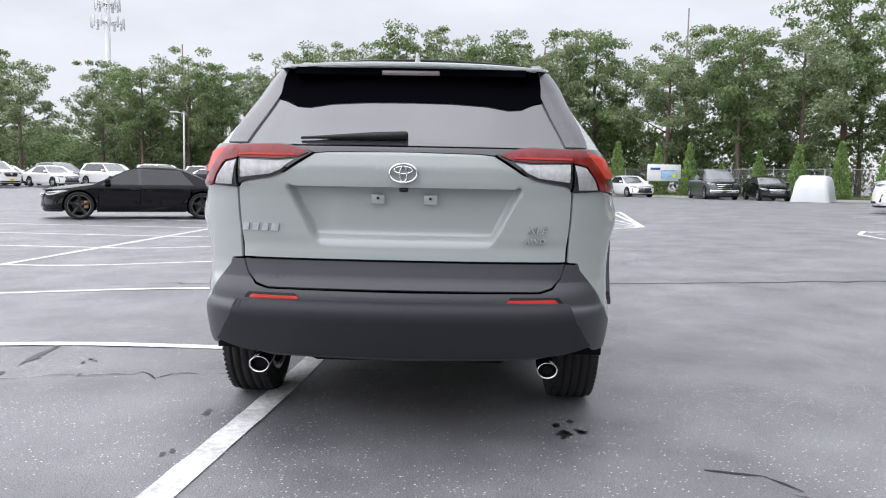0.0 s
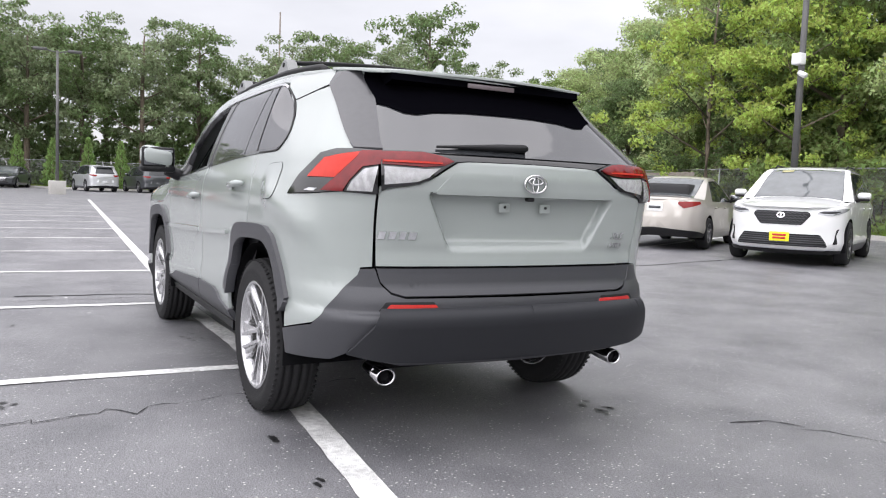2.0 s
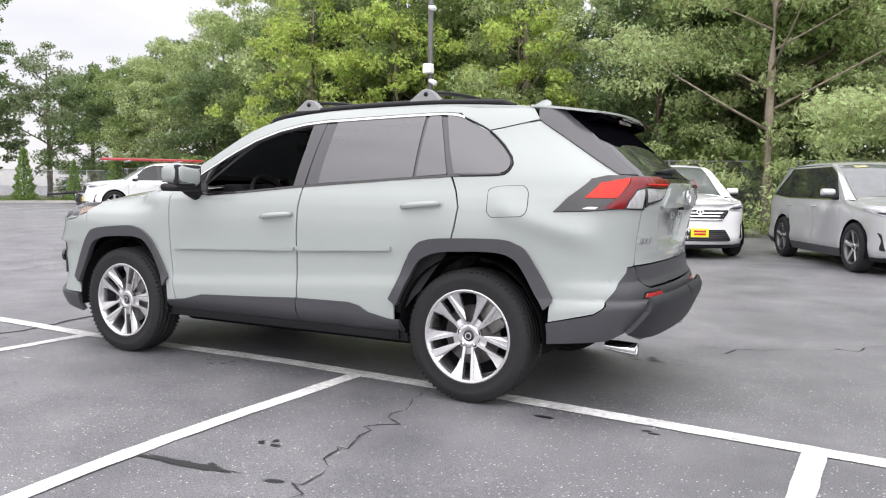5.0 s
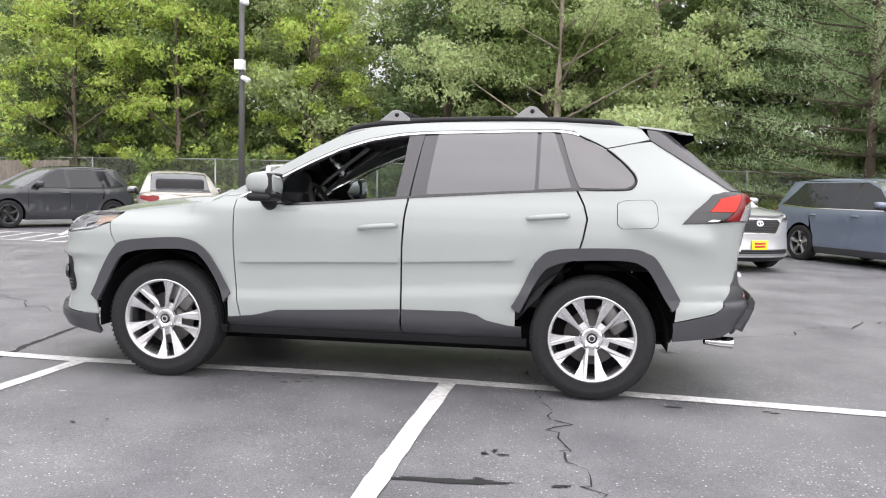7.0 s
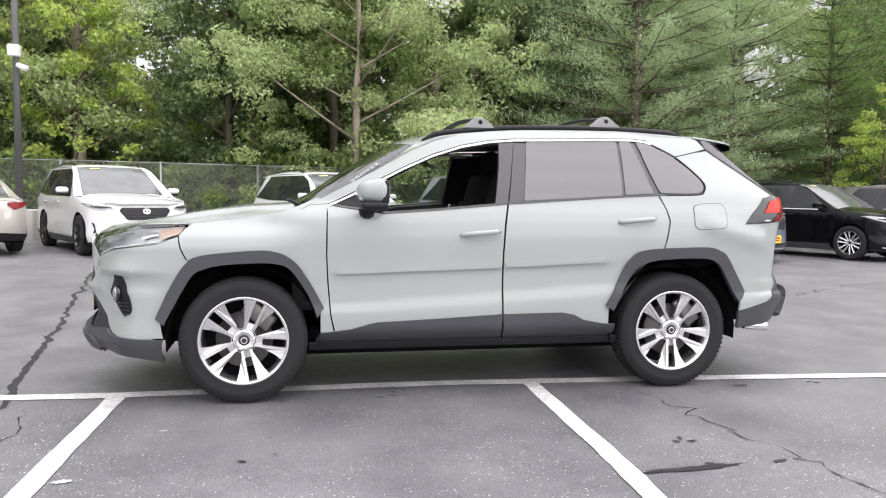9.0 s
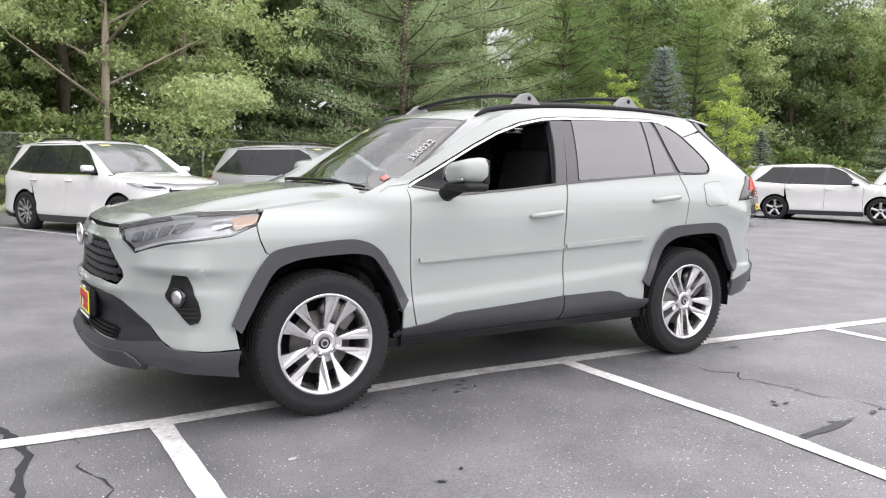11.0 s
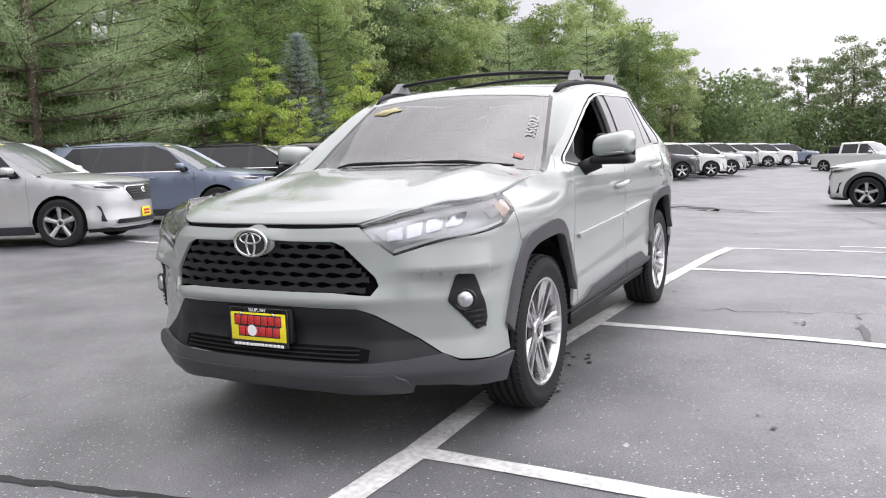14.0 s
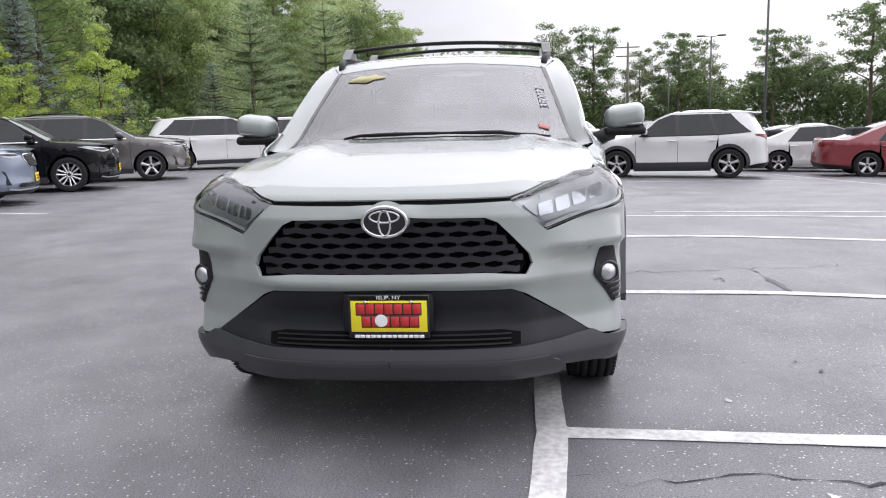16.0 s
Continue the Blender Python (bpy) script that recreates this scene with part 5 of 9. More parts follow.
    # door handles
    for hx, hz in ((-0.055, 0.998), (-1.07, 1.080)):
        p, n = HS.at(*sx(hx, hz))
        pts = [(-0.125, -0.004, -0.006), (-0.115, 0.016, -0.004), (-0.06, 0.034, 0.0), (0.03, 0.040, 0.003), (0.09, 0.034, 0.004), (0.118, 0.010, 0.002)]
        bm = tube_bm([(p.x - a, (p.y + b) * m, p.z + c + a * 0.06) for a, b, c in pts], 0.017, 10, taper=[0.55, 0.9, 1, 1, 0.95, 0.6], flat=1.0)
        handle = part("door_handle", bm, M["lunar"], h_body)
        cup = [(hx + 0.075 * math.cos(a), hz + 0.028 * math.sin(a)) for a in np.linspace(0, 2 * math.pi, 17)[:-1]]
        panel("handle_cup", sides(cup), HS, M["lunar"], handle, 0.001, 0.03, 0.004, mirror=m, swell=lambda u, z, hx=hx, hz=hz: -0.010 * math.exp(-((HS.raw(u, z)[0] - hx) / 0.05) ** 2 - ((z - hz) / 0.02) ** 2))
    # mirrors
    shell = box_bm((0.185, 0.240, 0.155), (0, 0, 0), 0.058, 4)
    for v in shell.verts:
        k = (v.co.x + 0.0925) / 0.185
        v.co.y *= 1 - 0.20 * k
        v.co.z *= 1 - 0.30 * k
        v.co.z += 0.015 * (v.co.y * m) / 0.12
    bmesh.ops.transform(shell, matrix=Matrix.Translation((0.615, m * 1.055, 1.238)), verts=shell.verts)
    mirror = part("door_mirror", shell, M["lunar"], h_body, "grey-green door mirror with a black foot")
    low = box_bm((0.150, 0.225, 0.050), (0.612, m * 1.052, 1.162), 0.022, 3)
    part("mirror_base", low, M["dark_plastic"], mirror)
    part("mirror_foot", tube_bm([(0.625, m * 0.86, 1.10), (0.640, m * 0.91, 1.125), (0.625, m * 0.985, 1.155)], 0.045, 10, taper=[1.1, 1.0, 1.0], flat=0.9), M["dark_plastic"], mirror)
    part("mirror_bezel", box_bm((0.040, 0.212, 0.132), (0.552, m * 1.055, 1.238), 0.015, 3), M["dark_plastic"], mirror)
    part("mirror_glass", box_bm((0.006, 0.185, 0.105), (0.534, m * 1.055, 1.235), 0.002, 1), M["mirror_glass"], mirror)
    part("turn_lamp", box_bm((0.012, 0.15, 0.014), (0.690, m * 1.06, 1.200), 0.005), M["lens_clear"], mirror)
    # wheel wells
    for cx, nm in ((1.345, "front_wheel_well"), (-1.345, "rear_wheel_well")):
        bm = bmesh.new()
        rows = []
        for i in range(17):
            a = radians(-8 + 196 * i / 16)
            rows.append([bm.verts.new((cx + 0.435 * math.cos(a), m * y, 0.365 + (0.445 if math.sin(a) > 0 else 0.40) * math.sin(a))) for y in (0.52, 0.898)])
        for a, b in zip(rows, rows[1:]):
            bm.faces.new((a[0], a[1], b[1], b[0]))
        bm.faces.new([r[0] for r in rows])
        part(nm, bm, M["under"], h_body)
    for x in (1.345, -1.345):
        add_wheel(hero, x, m * 0.802, 0.368, "twin", 0.258, 0.225, M["alloy"], turn=(49 if x > 0 else 36) * m)
    # exhaust tip
    bm = lathe_bm([(0.034, -0.10), (0.040, -0.02), (0.043, 0.10), (0.040, 0.105), (0.036, 0.09), (0.034, -0.05)], 28, axis="z")
    bmesh.ops.transform(bm, matrix=Matrix.Translation((-2.115, m * 0.60, 0.338)) @ Matrix.Scale(0.82, 4) @ Matrix.Rotation(radians(-90 - 4), 4, "Y") @ Matrix.Diagonal((1, 1.22, 1, 1)), verts=bm.verts)
    tip = part("exhaust_tip", bm, M["chrome"], h_body, "oval chrome exhaust tip")
    part("exhaust_bore", cyl_bm(0.030, 0.030, (-2.07, m * 0.60, 0.340), (-2.16, m * 0.60, 0.334), 20), M["under"], tip)

# grille: dark backing and rows of flat hexagon cells
GR = [fy(0.36, 0.895), fy(0.405, 0.876), fy(0.52, 0.752), fy(0.53, 0.72), fy(0.505, 0.686), fy(0.36, 0.699)]
grille = panel("grille", GR + [(0, 0.699)] + [(-a, b) for a, b in reversed(GR)] + [(0, 0.898)], HS, M["under"], h_body, -0.045, 0.05, 0.0, label="black honeycomb grille")
grille_w = table((0.69, 0.47), (0.72, 0.515), (0.755, 0.50), (0.88, 0.385), (0.90, 0.34))
for k in range(6):
    # broad flat bars, joined by short upright links into rows of long hexagons
    z0 = 0.706 + 0.0375 * k
    half = HB.uf(grille_w(z0) - 0.004)
    n = int(half / 0.022)
    edge = [(i * 0.022, 0.0042 * (ease(0.30, 0.70, abs((((i + (2 if k % 2 else 0)) % 4) / 4) * 2 - 1)) * 2 - 1)) for i in range(-n, n + 1)]
    edge = [(-half, 0.0)] + edge + [(half, 0.0)]
    bar = [(u, z0 - 0.0100 + dz) for u, dz in edge] + [(u, z0 + 0.0120 + dz) for u, dz in reversed(edge)]
    panel("grille_bar", bar, HS, M["grille_black"], grille, -0.006, 0.2, 0.030)
    if k < 5:
        links = int(min(half, HB.uf(grille_w(z0 + 0.0375))) / 0.088)
        for i in range(-links, links + 1):
            u = i * 0.088 + (0.044 if k % 2 else 0.0)
            if abs(u) < half - 0.01:
                panel("grille_link", [(u - 0.009, z0 + 0.007), (u + 0.009, z0 + 0.007), (u + 0.009, z0 + 0.031), (u - 0.009, z0 + 0.031)], HS, M["grille_black"], grille, -0.020, 0.2, 0.016)
slot = [fy(0.30, 0.969), fy(0.44, 0.969), fy(0.455, 0.958), fy(0.30, 0.951)]
panel("bonnet_gap", slot + [(0, 0.950)] + [(-a, b) for a, b in reversed(slot)] + [(0, 0.969)], HS, M["under"], h_body, -0.012, 0.06, 0.0)
lead = [fy(0.30, 0.967), fy(0.445, 0.968), fy(0.57, 1.006), fy(0.50, 1.020), fy(0.30, 1.012)]
panel("bonnet_nose", lead + [(0, 1.008)] + [(-a, b) for a, b in reversed(lead)] + [(0, 0.967)], HS, M["lunar"], h_body, 0.0, 0.03)
bon = [(2.180, 0), (2.172, 0.25), (2.135, 0.47), (2.085, 0.575), (1.97, 0.70), (1.80, 0.775), (1.63, 0.802), (1.30, 0.800), (1.10, 0.770), (0.985, 0.755), (0.965, 0.71), (1.06, 0.55), (1.13, 0.25), (1.145, 0)]
panel("bonnet", bon + [(a, -b) for a, b in reversed(bon[1:-1])], HT, M["lunar"], h_body, 0.004, 0.045)
for m in (1, -1):
    panel("pillar_foot", sides([(1.14, 1.112), (1.0, 1.170), (0.92, 1.205), (0.83, 1.185), (0.855, 1.142), (1.0, 1.120)]), HS, M["lunar"], h_body, -0.004, 0.03, 0.004, mirror=m)
    panel("cowl_corner", [(1.06, 0.66), (1.05, 0.79), (0.95, 0.85), (0.89, 0.80), (0.92, 0.70)], HT, M["lunar"], h_body, -0.010, 0.03, 0.004, mirror=m)
panel("scuttle", [(1.16, 0), (1.15, 0.25), (1.07, 0.55), (0.97, 0.73), (0.92, 0.73), (1.0, 0.55), (1.06, 0.25), (1.075, 0)] + [(a, -b) for a, b in reversed([(1.16, 0), (1.15, 0.25), (1.07, 0.55), (0.97, 0.73), (0.92, 0.73), (1.0, 0.55), (1.06, 0.25), (1.075, 0)][1:-1])], HT, M["dark_plastic"], h_body, -0.012, 0.08, 0.0)
ws = [(1.095, 0), (1.075, 0.25), (1.015, 0.52), (0.935, 0.728), (0.62, 0.655), (0.33, 0.590), (0.395, 0.30), (0.41, 0)]
panel("windscreen", ws + [(a, -b) for a, b in reversed(ws[1:-1])], HT, M["screen"], h_body, 0.0, 0.06, 0.004, label="clear windscreen with marker writing")
for m in (1, -1):
    edge = [(0.95, 0.738), (0.62, 0.662), (0.33, 0.597), (0.31, 0.570), (0.61, 0.638), (0.92, 0.710)]
    panel("screen_edge", [(a, b) for a, b in edge], HT, M["gloss_black"], h_body, 0.003, 0.03, 0.004, mirror=m)
    # the pillar: a loft from the screen's edge to the side's upper edge
    bm = bmesh.new()
    rows = []
    first, second = ROOF_EDGE[:2]
    for i in range(-2, 15):
        k = i / 14
        e = HT.at(0.955 + (0.315 - 0.955) * k, 0.735 + (0.594 - 0.735) * k, 0.002)[0]
        at_edge = [float(np.interp(k, np.linspace(0, 1, 6), [q[j] for q in ROOF_EDGE[:6]])) + min(k, 0) * 4 * (second[j] - first[j]) for j in (0, 1)]
        s_ = HS.at(*sx(*at_edge), 0.001)[0]
        mid_ = (e + s_) / 2 + Vector((0.008, 0.006, 0.007))
        rows.append([bm.verts.new((p.x, m * p.y, p.z)) for p in (e, e.lerp(mid_, 0.55), mid_, s_.lerp(mid_, 0.5), s_)])
    for p, q in zip(rows, rows[1:]):
        for j in range(4):
            bm.faces.new((p[j], p[j + 1], q[j + 1], q[j]))
    part("front_pillar", bm, M["lunar"], h_body)
rf = [(0.400, 0), (0.385, 0.30), (0.32, 0.592), (0.20, 0.635), (-0.2, 0.648), (-1.3, 0.645), (-1.585, 0.60), (-1.60, 0.30), (-1.605, 0)]
panel("roof", rf + [(a, -b) for a, b in reversed(rf[1:-1])], HT, M["lunar"], h_body, 0.0, 0.03, label="grey-green roof")
sp = [(-1.612, 0), (-1.607, 0.30), (-1.59, 0.605), (-1.70, 0.585), (-1.86, 0.555), (-1.925, 0.50), (-1.965, 0.25), (-1.975, 0)]
spoiler = panel("spoiler", sp + [(a, -b) for a, b in reversed(sp[1:-1])], HT, M["lunar"], h_body, 0.008, 0.03, 0.012, label="grey-green roof spoiler")
bm = bmesh.new()
for y0, y1 in ((-0.50, 0.50),):
    prof = [(-1.70, 1.55), (-1.70, 1.606), (-1.935, 1.590), (-1.944, 1.560), (-1.84, 1.535)]
    a, b = [bm.verts.new((x, y0, z)) for x, z in prof], [bm.verts.new((x, y1, z)) for x, z in prof]
    bm.faces.new(a), bm.faces.new(b[::-1])
    for i in range(5):
        bm.faces.new((a[i], b[i], b[(i + 1) % 5], a[(i + 1) % 5]))
part("spoiler_underside", bm, M["band_black"], spoiler, smooth=False)
part("stop_lamp", box_bm((0.012, 0.25, 0.022), (-1.944, 0, 1.569), 0.004), M["stop_lens"], spoiler, "unlit high stop lamp")
rw = [ry(0.648, 1.244), ry(0.605, 1.37), ry(0.57, 1.47), ry(0.55, 1.60)]
panel("rear_window", rw[::1] + [(2 * BACK - a, b) for a, b in reversed(rw)], HS, M["rear_glass"], h_body, 0.0, 0.03, 0.0, label="dark tinted rear window")

# the black band under the spoiler, hanging lower at its ends, blackened for shade
band = [ry(0.592, 1.455), ry(0.53, 1.438), ry(0.475, 1.412), ry(0.42, 1.408), ry(0.33, 1.424), ry(0.18, 1.433)]
panel("rear_window_band", [ry(0.555, 1.598)] + band + [(BACK, 1.435)] + [(2 * BACK - a, b) for a, b in reversed([ry(0.555, 1.598)] + band)], HS, M["band_black"], h_body, 0.005, 0.03, 0.003, label="black band, darkened for the spoiler's shade, across the top of the rear window")


def gate_rise(u, z):
    """The number plate hollow of the tailgate."""
    y = abs(HS.raw(min(u, 2 * BACK - u), z)[1])
    w = 0.46 - (1.06 - z) * 0.52
    fall = ease(w + 0.008, w - 0.014, y)
    return -0.046 * fall * ease(0.84, 0.90, z) * ease(1.082, 1.066, z) - 0.006 * math.exp(-((z - 0.84) / 0.03) ** 2)


tg = [ry(0.658, 0.785), ry(0.666, 0.90), ry(0.670, 1.068), ry(0.655, 1.088), ry(0.53, 1.110), ry(0.47, 1.134), ry(0.41, 1.172), ry(0.355, 1.206), ry(0.30, 1.212)]
gate = panel("tailgate", tg + [(BACK, 1.216)] + [(2 * BACK - a, b) for a, b in reversed(tg)] + [(BACK, 0.785)], HS, M["lunar"], h_body, 0.0, 0.016, label="grey-green tailgate", swell=gate_rise)
gn = [ry(0.455, 1.082), ry(0.41, 1.135), ry(0.36, 1.178), ry(0.33, 1.188)]
panel("garnish", rounded(gn + [(2 * BACK - a, b) for a, b in reversed(gn)], 0.02), HS, M["lunar"], gate, 0.012, 0.03, 0.018)
top_band = [ry(0.664, 1.243), ry(0.50, 1.247), ry(0.445, 1.239), ry(0.355, 1.214), ry(0.30, 1.219)]
panel("gate_edge", top_band + [(BACK, 1.222)] + [(2 * BACK - a, b) for a, b in reversed(top_band)] + [(BACK, 1.252)], HS, M["gloss_black"], gate, -0.004, 0.03, 0.006)
lowg = [ry(0.655, 0.776), ry(0.640, 0.722), ry(0.602, 0.682), ry(0.55, 0.667)]
panel("gate_cladding", lowg + [(2 * BACK - a, b) for a, b in reversed(lowg)], HS, M["cladding"], gate, 0.002, 0.03, 0.02)
for y in (0.105, -0.105):
    p, n = HS.at(*ry(abs(y), 1.03), -0.03)
    part("plate_boss", box_bm((0.006, 0.055, 0.040), (p.x - 0.004, y, 1.030), 0.004), M["lunar"], gate)
    part("plate_screw", cyl_bm(0.006, 0.006, (p.x - 0.005, y, 1.035), (p.x - 0.012, y, 1.035), 8), M["dark_plastic"], gate)
part("gate_button", box_bm((0.03, 0.035, 0.018), (-2.29, 0.0, 1.070), 0.006), M["dark_plastic"], gate)


def emblem_badge(name, centre, out, up, w, h, parent, thick=0.010, back=None):
    """An oval badge made of interlocking rings."""
    out, up = Vector(out).normalized(), Vector(up).normalized()
    side = up.cross(out).normalized()
    bm = bmesh.new()

    def oval(cx, cz, rw, rh, t):
        pts = [Vector(centre) + side * (cx + rw * math.cos(a)) + up * (cz + rh * math.sin(a)) + out * 0.008 for a in np.linspace(0, 2 * math.pi, 37)]
        rings = []
        for i, p in enumerate(pts[:-1]):
            a = 2 * math.pi * i / 36
            rad = (side * math.cos(a) + up * math.sin(a)).normalized()
            rings.append([bm.verts.new(p + rad * t * math.cos(b) + out * thick * 0.6 * math.sin(b)) for b in np.linspace(0, 2 * math.pi, 7)[:-1]])
        for a, b in zip(rings, rings[1:] + rings[:1]):
            for k in range(6):
                bm.faces.new((a[k], a[(k + 1) % 6], b[(k + 1) % 6], b[k]))

    oval(0, 0, w / 2, h / 2, w * 0.045)
    oval(0, 0.17 * h, w * 0.33, h * 0.19, w * 0.032)
    oval(0, -0.05 * h, w * 0.13, h * 0.42, w * 0.032)
    ob = part(name, bm, M["chrome"], parent, "oval chrome emblem")
    if back:
        disc = bmesh.new()
        disc.faces.new([disc.verts.new(Vector(centre) + side * (w / 2 * math.cos(a)) + up * (h / 2 * math.sin(a)) + out * 0.007) for a in np.linspace(0, 2 * math.pi, 33)[:-1]])
        part("emblem_back", disc, back, ob)
    return ob


for m in (1, -1):
    panel("lamp_backing", [ry(0.672, 1.10), ry(0.50, 1.13), ry(0.46, 1.125), ry(0.50, 1.09), ry(0.672, 1.06)], HS, M["lunar"], gate, -0.014, 0.03, 0.0, mirror=m)
p, n = HS.at(BACK, 1.138, 0.014)
emblem_badge("rear_emblem", p, n, (0.0, 0, 1), 0.108, 0.073, gate)
p, n = HS.at(0, 0.893, 0.026)
emblem_badge("front_emblem", p + Vector((0.008, 0, 0)), (1, 0, 0.12), (0, 0, 1), 0.162, 0.108, h_body, 0.012, M["gloss_black"])
bm = bmesh.new()
shape = [(0.088 * math.cos(a), 0.895 + 0.060 * math.sin(a)) for a in np.linspace(0, 2 * math.pi, 33)[:-1]]
panel("emblem_housing", shape, HS, M["lunar"], h_body, 0.014, 0.03, 0.05)


def on_rear(y, z, size, words, mat, name, shear=0.0, squeeze=1.0):
    a, b = ry(abs(y), z)
    p, n = HS.at(a if y > 0 else 2 * BACK - a, b, 0.008)
    xa = Vector((0, 0, 1)).cross(n).normalized()
    ya = n.cross(xa).normalized()
    m = Matrix((( xa.x, ya.x, n.x, p.x), (xa.y, ya.y, n.y, p.y), (xa.z, ya.z, n.z, p.z), (0, 0, 0, 1)))
    return text_part(name, words, size, m, mat, gate, 0.004, "", shear, squeeze)


# the model name stands as slanted plain bars
for k, (w, h) in enumerate(((0.030, 0.030), (0.032, 0.030), (0.030, 0.030), (0.036, 0.030))):
    y0 = 0.645 - 0.041 * k
    chips = [(-w / 2, -h / 2), (w / 2 - 0.006, -h / 2), (w / 2, h / 2), (-w / 2 + 0.006, h / 2)]
    inner_ = [(a * 0.04, b * 0.04) for a, b in chips]
    put_badge = lambda a, b, lift, y0=y0: HS.at(*ry(y0 - a, 0.910 + b), lift)[0]
    bm = bmesh.new()
    lo, hi = ([bm.verts.new(put_badge(a, b, l)) for a, b in ch] for ch, l in ((chips, 0.008), (inner_, 0.008)))
    base = [bm.verts.new(put_badge(a, b, 0.001)) for a, b in chips]
    for i in range(4):
        j = (i + 1) % 4
        bm.faces.new((lo[i], lo[j], hi[j], hi[i]))
        bm.faces.new((base[i], base[j], lo[j], lo[i]))
    part("model_badge_bar", bm, M["chrome_soft"], gate, smooth=False)
on_rear(-0.535, 0.915, 0.042, "XLE", M["chrome"], "trim_badge", 0.15, 1.1)
on_rear(-0.525, 0.872, 0.032, "AWD", M["chrome"], "drive_badge", 0.15, 1.1)
# fuel flap
flap = rounded(sides([(-1.462, 1.168), (-1.52, 1.185), (-1.66, 1.190), (-1.685, 1.160), (-1.690, 1.055), (-1.665, 1.030), (-1.49, 1.022), (-1.465, 1.048)]), 0.02)
gap_c = np.mean(flap, axis=0)
panel("fuel_gap", [tuple(gap_c + (np.array(p) - gap_c) * 1.03) for p in flap], HS, M["under"], h_body, 0.0012, 0.02, 0.0, swell=quarter_rise)
panel("fuel_flap", flap, HS, M["lunar"], h_body, 0.0028, 0.02, 0.0012, swell=quarter_rise)
# rear wiper
p0, p1 = HS.at(*ry(0.0, 1.272), 0.016)[0], HS.at(*ry(0.40, 1.262), 0.012)[0]
wiper = part("rear_wiper", tube_bm([p0 + Vector((0, -0.01, 0)), p0, p0.lerp(p1, 0.3), p0.lerp(p1, 0.65), p1], 0.022, 8, taper=[0.7, 1, 0.95, 0.6, 0.25], flat=0.8), M["dark_plastic"], h_body, "black rear wiper")
part("wiper_blade", tube_bm([HS.at(*ry(0.10, 1.272), 0.012)[0], HS.at(*ry(0.24, 1.268), 0.012)[0], HS.at(*ry(0.42, 1.262), 0.010)[0]], 0.006, 6), M["rubber"], wiper)
# front wipers
for ya, yb in ((0.12, 0.60), (-0.42, 0.12)):
    pts = [HT.at(1.085 - 0.10 * (abs(y) / 0.6) ** 2 + 0.012, y, 0.018)[0] for y in np.linspace(ya, yb, 7)]
    part("front_wiper", tube_bm(pts, 0.009, 6, taper=[0.7, 1, 1.3, 1.3, 1, 1, 0.7]), M["dark_plastic"], h_body)
# roof rails and crossbars
for m in (1, -1):
    xs_ = np.linspace(0.26, -1.50, 24)
    pts = [HT.at(x, m * (0.618 - 0.03 * ease(0.0, 0.26, x) - 0.025 * ease(-1.1, -1.5, x)), 0.014 if 0 < i < 23 else -0.01)[0] for i, x in enumerate(xs_)]
    part("roof_rail", tube_bm(pts, 0.020, 8, flat=0.9), M["dark_plastic"], h_body, "black roof rail")
for x, name in ((-0.10, "front_crossbar"), (-0.945, "rear_crossbar")):
    zr = HT.at(x, 0.615)[0].z
    bar = part(name, tube_bm([(x, y, zr + 0.074 + 0.034 * (1 - (y / 0.612) ** 2)) for y in np.linspace(-0.612, 0.612, 13)], 0.030, 8, flat=0.42), M["dark_plastic"], h_body, "black aluminium roof crossbar")
    for m in (1, -1):
        foot = [(x + 0.115, zr + 0.018), (x + 0.09, zr + 0.035), (x + 0.035, zr + 0.082), (x + 0.01, zr + 0.092), (x - 0.02, zr + 0.090), (x - 0.045, zr + 0.072), (x - 0.095, zr + 0.030), (x - 0.105, zr + 0.018)]
        bm = prism_bm(foot, 0.055, lambda a, b, h, m=m: Vector((a, m * (0.612 + h + 0.10 * (zr + 0.05 - b)), b)))
        bmesh.ops.bevel(bm, geom=bm.edges[:], offset=0.006, segments=1, affect="EDGES")
        part("crossbar_foot", bm, M["bar_foot"], bar, smooth=False)
        part("lock_cover", cyl_bm(0.013, 0.013, (x - 0.005, m * 0.662, zr + 0.060), (x - 0.005, m * 0.671, zr + 0.060), 14), M["dark_plastic"], bar)
# shark fin aerial
fin = bmesh.new()
prof = [(-1.30, 0.0, 0.018), (-1.36, 0.030, 0.022), (-1.42, 0.062, 0.018), (-1.45, 0.070, 0.012), (-1.475, 0.060, 0.010), (-1.485, 0.0, 0.020)]
rows = []
for x, h, w in prof:
    z = HT.at(x, 0)[0].z - 0.002
    rows.append([fin.verts.new((x, -w, z)), fin.verts.new((x, -w * 0.4, z + h)), fin.verts.new((x, w * 0.4, z + h)), fin.verts.new((x, w, z))])
for a, b in zip(rows, rows[1:]):
    for i in range(3):
        fin.faces.new((a[i], a[i + 1], b[i + 1], b[i]))
part("aerial_fin", fin, M["lunar"], h_body)
# dealer plate on the nose
px_ = 2.325
plate = part("dealer_plate", box_bm((0.010, 0.305, 0.165), (px_, 0, 0.540), 0.004), M["gloss_black"], h_body, "yellow dealer plate in a black frame")
part("plate_frame", box_bm((0.03, 0.34, 0.15), (px_ - 0.018, -0.005, 0.552), 0.01), M["dark_plastic"], plate)
part("plate_panel", box_bm((0.006, 0.285, 0.118), (px_ + 0.005, 0, 0.542), 0.002), M["plate_yellow"], plate)
face_front = lambda y, z, out=0.009: Matrix.Translation((px_ + out, y, z)) @ Matrix(((0, 0, 1, 0), (1, 0, 0, 0), (0, 1, 0, 0), (0, 0, 0, 1)))
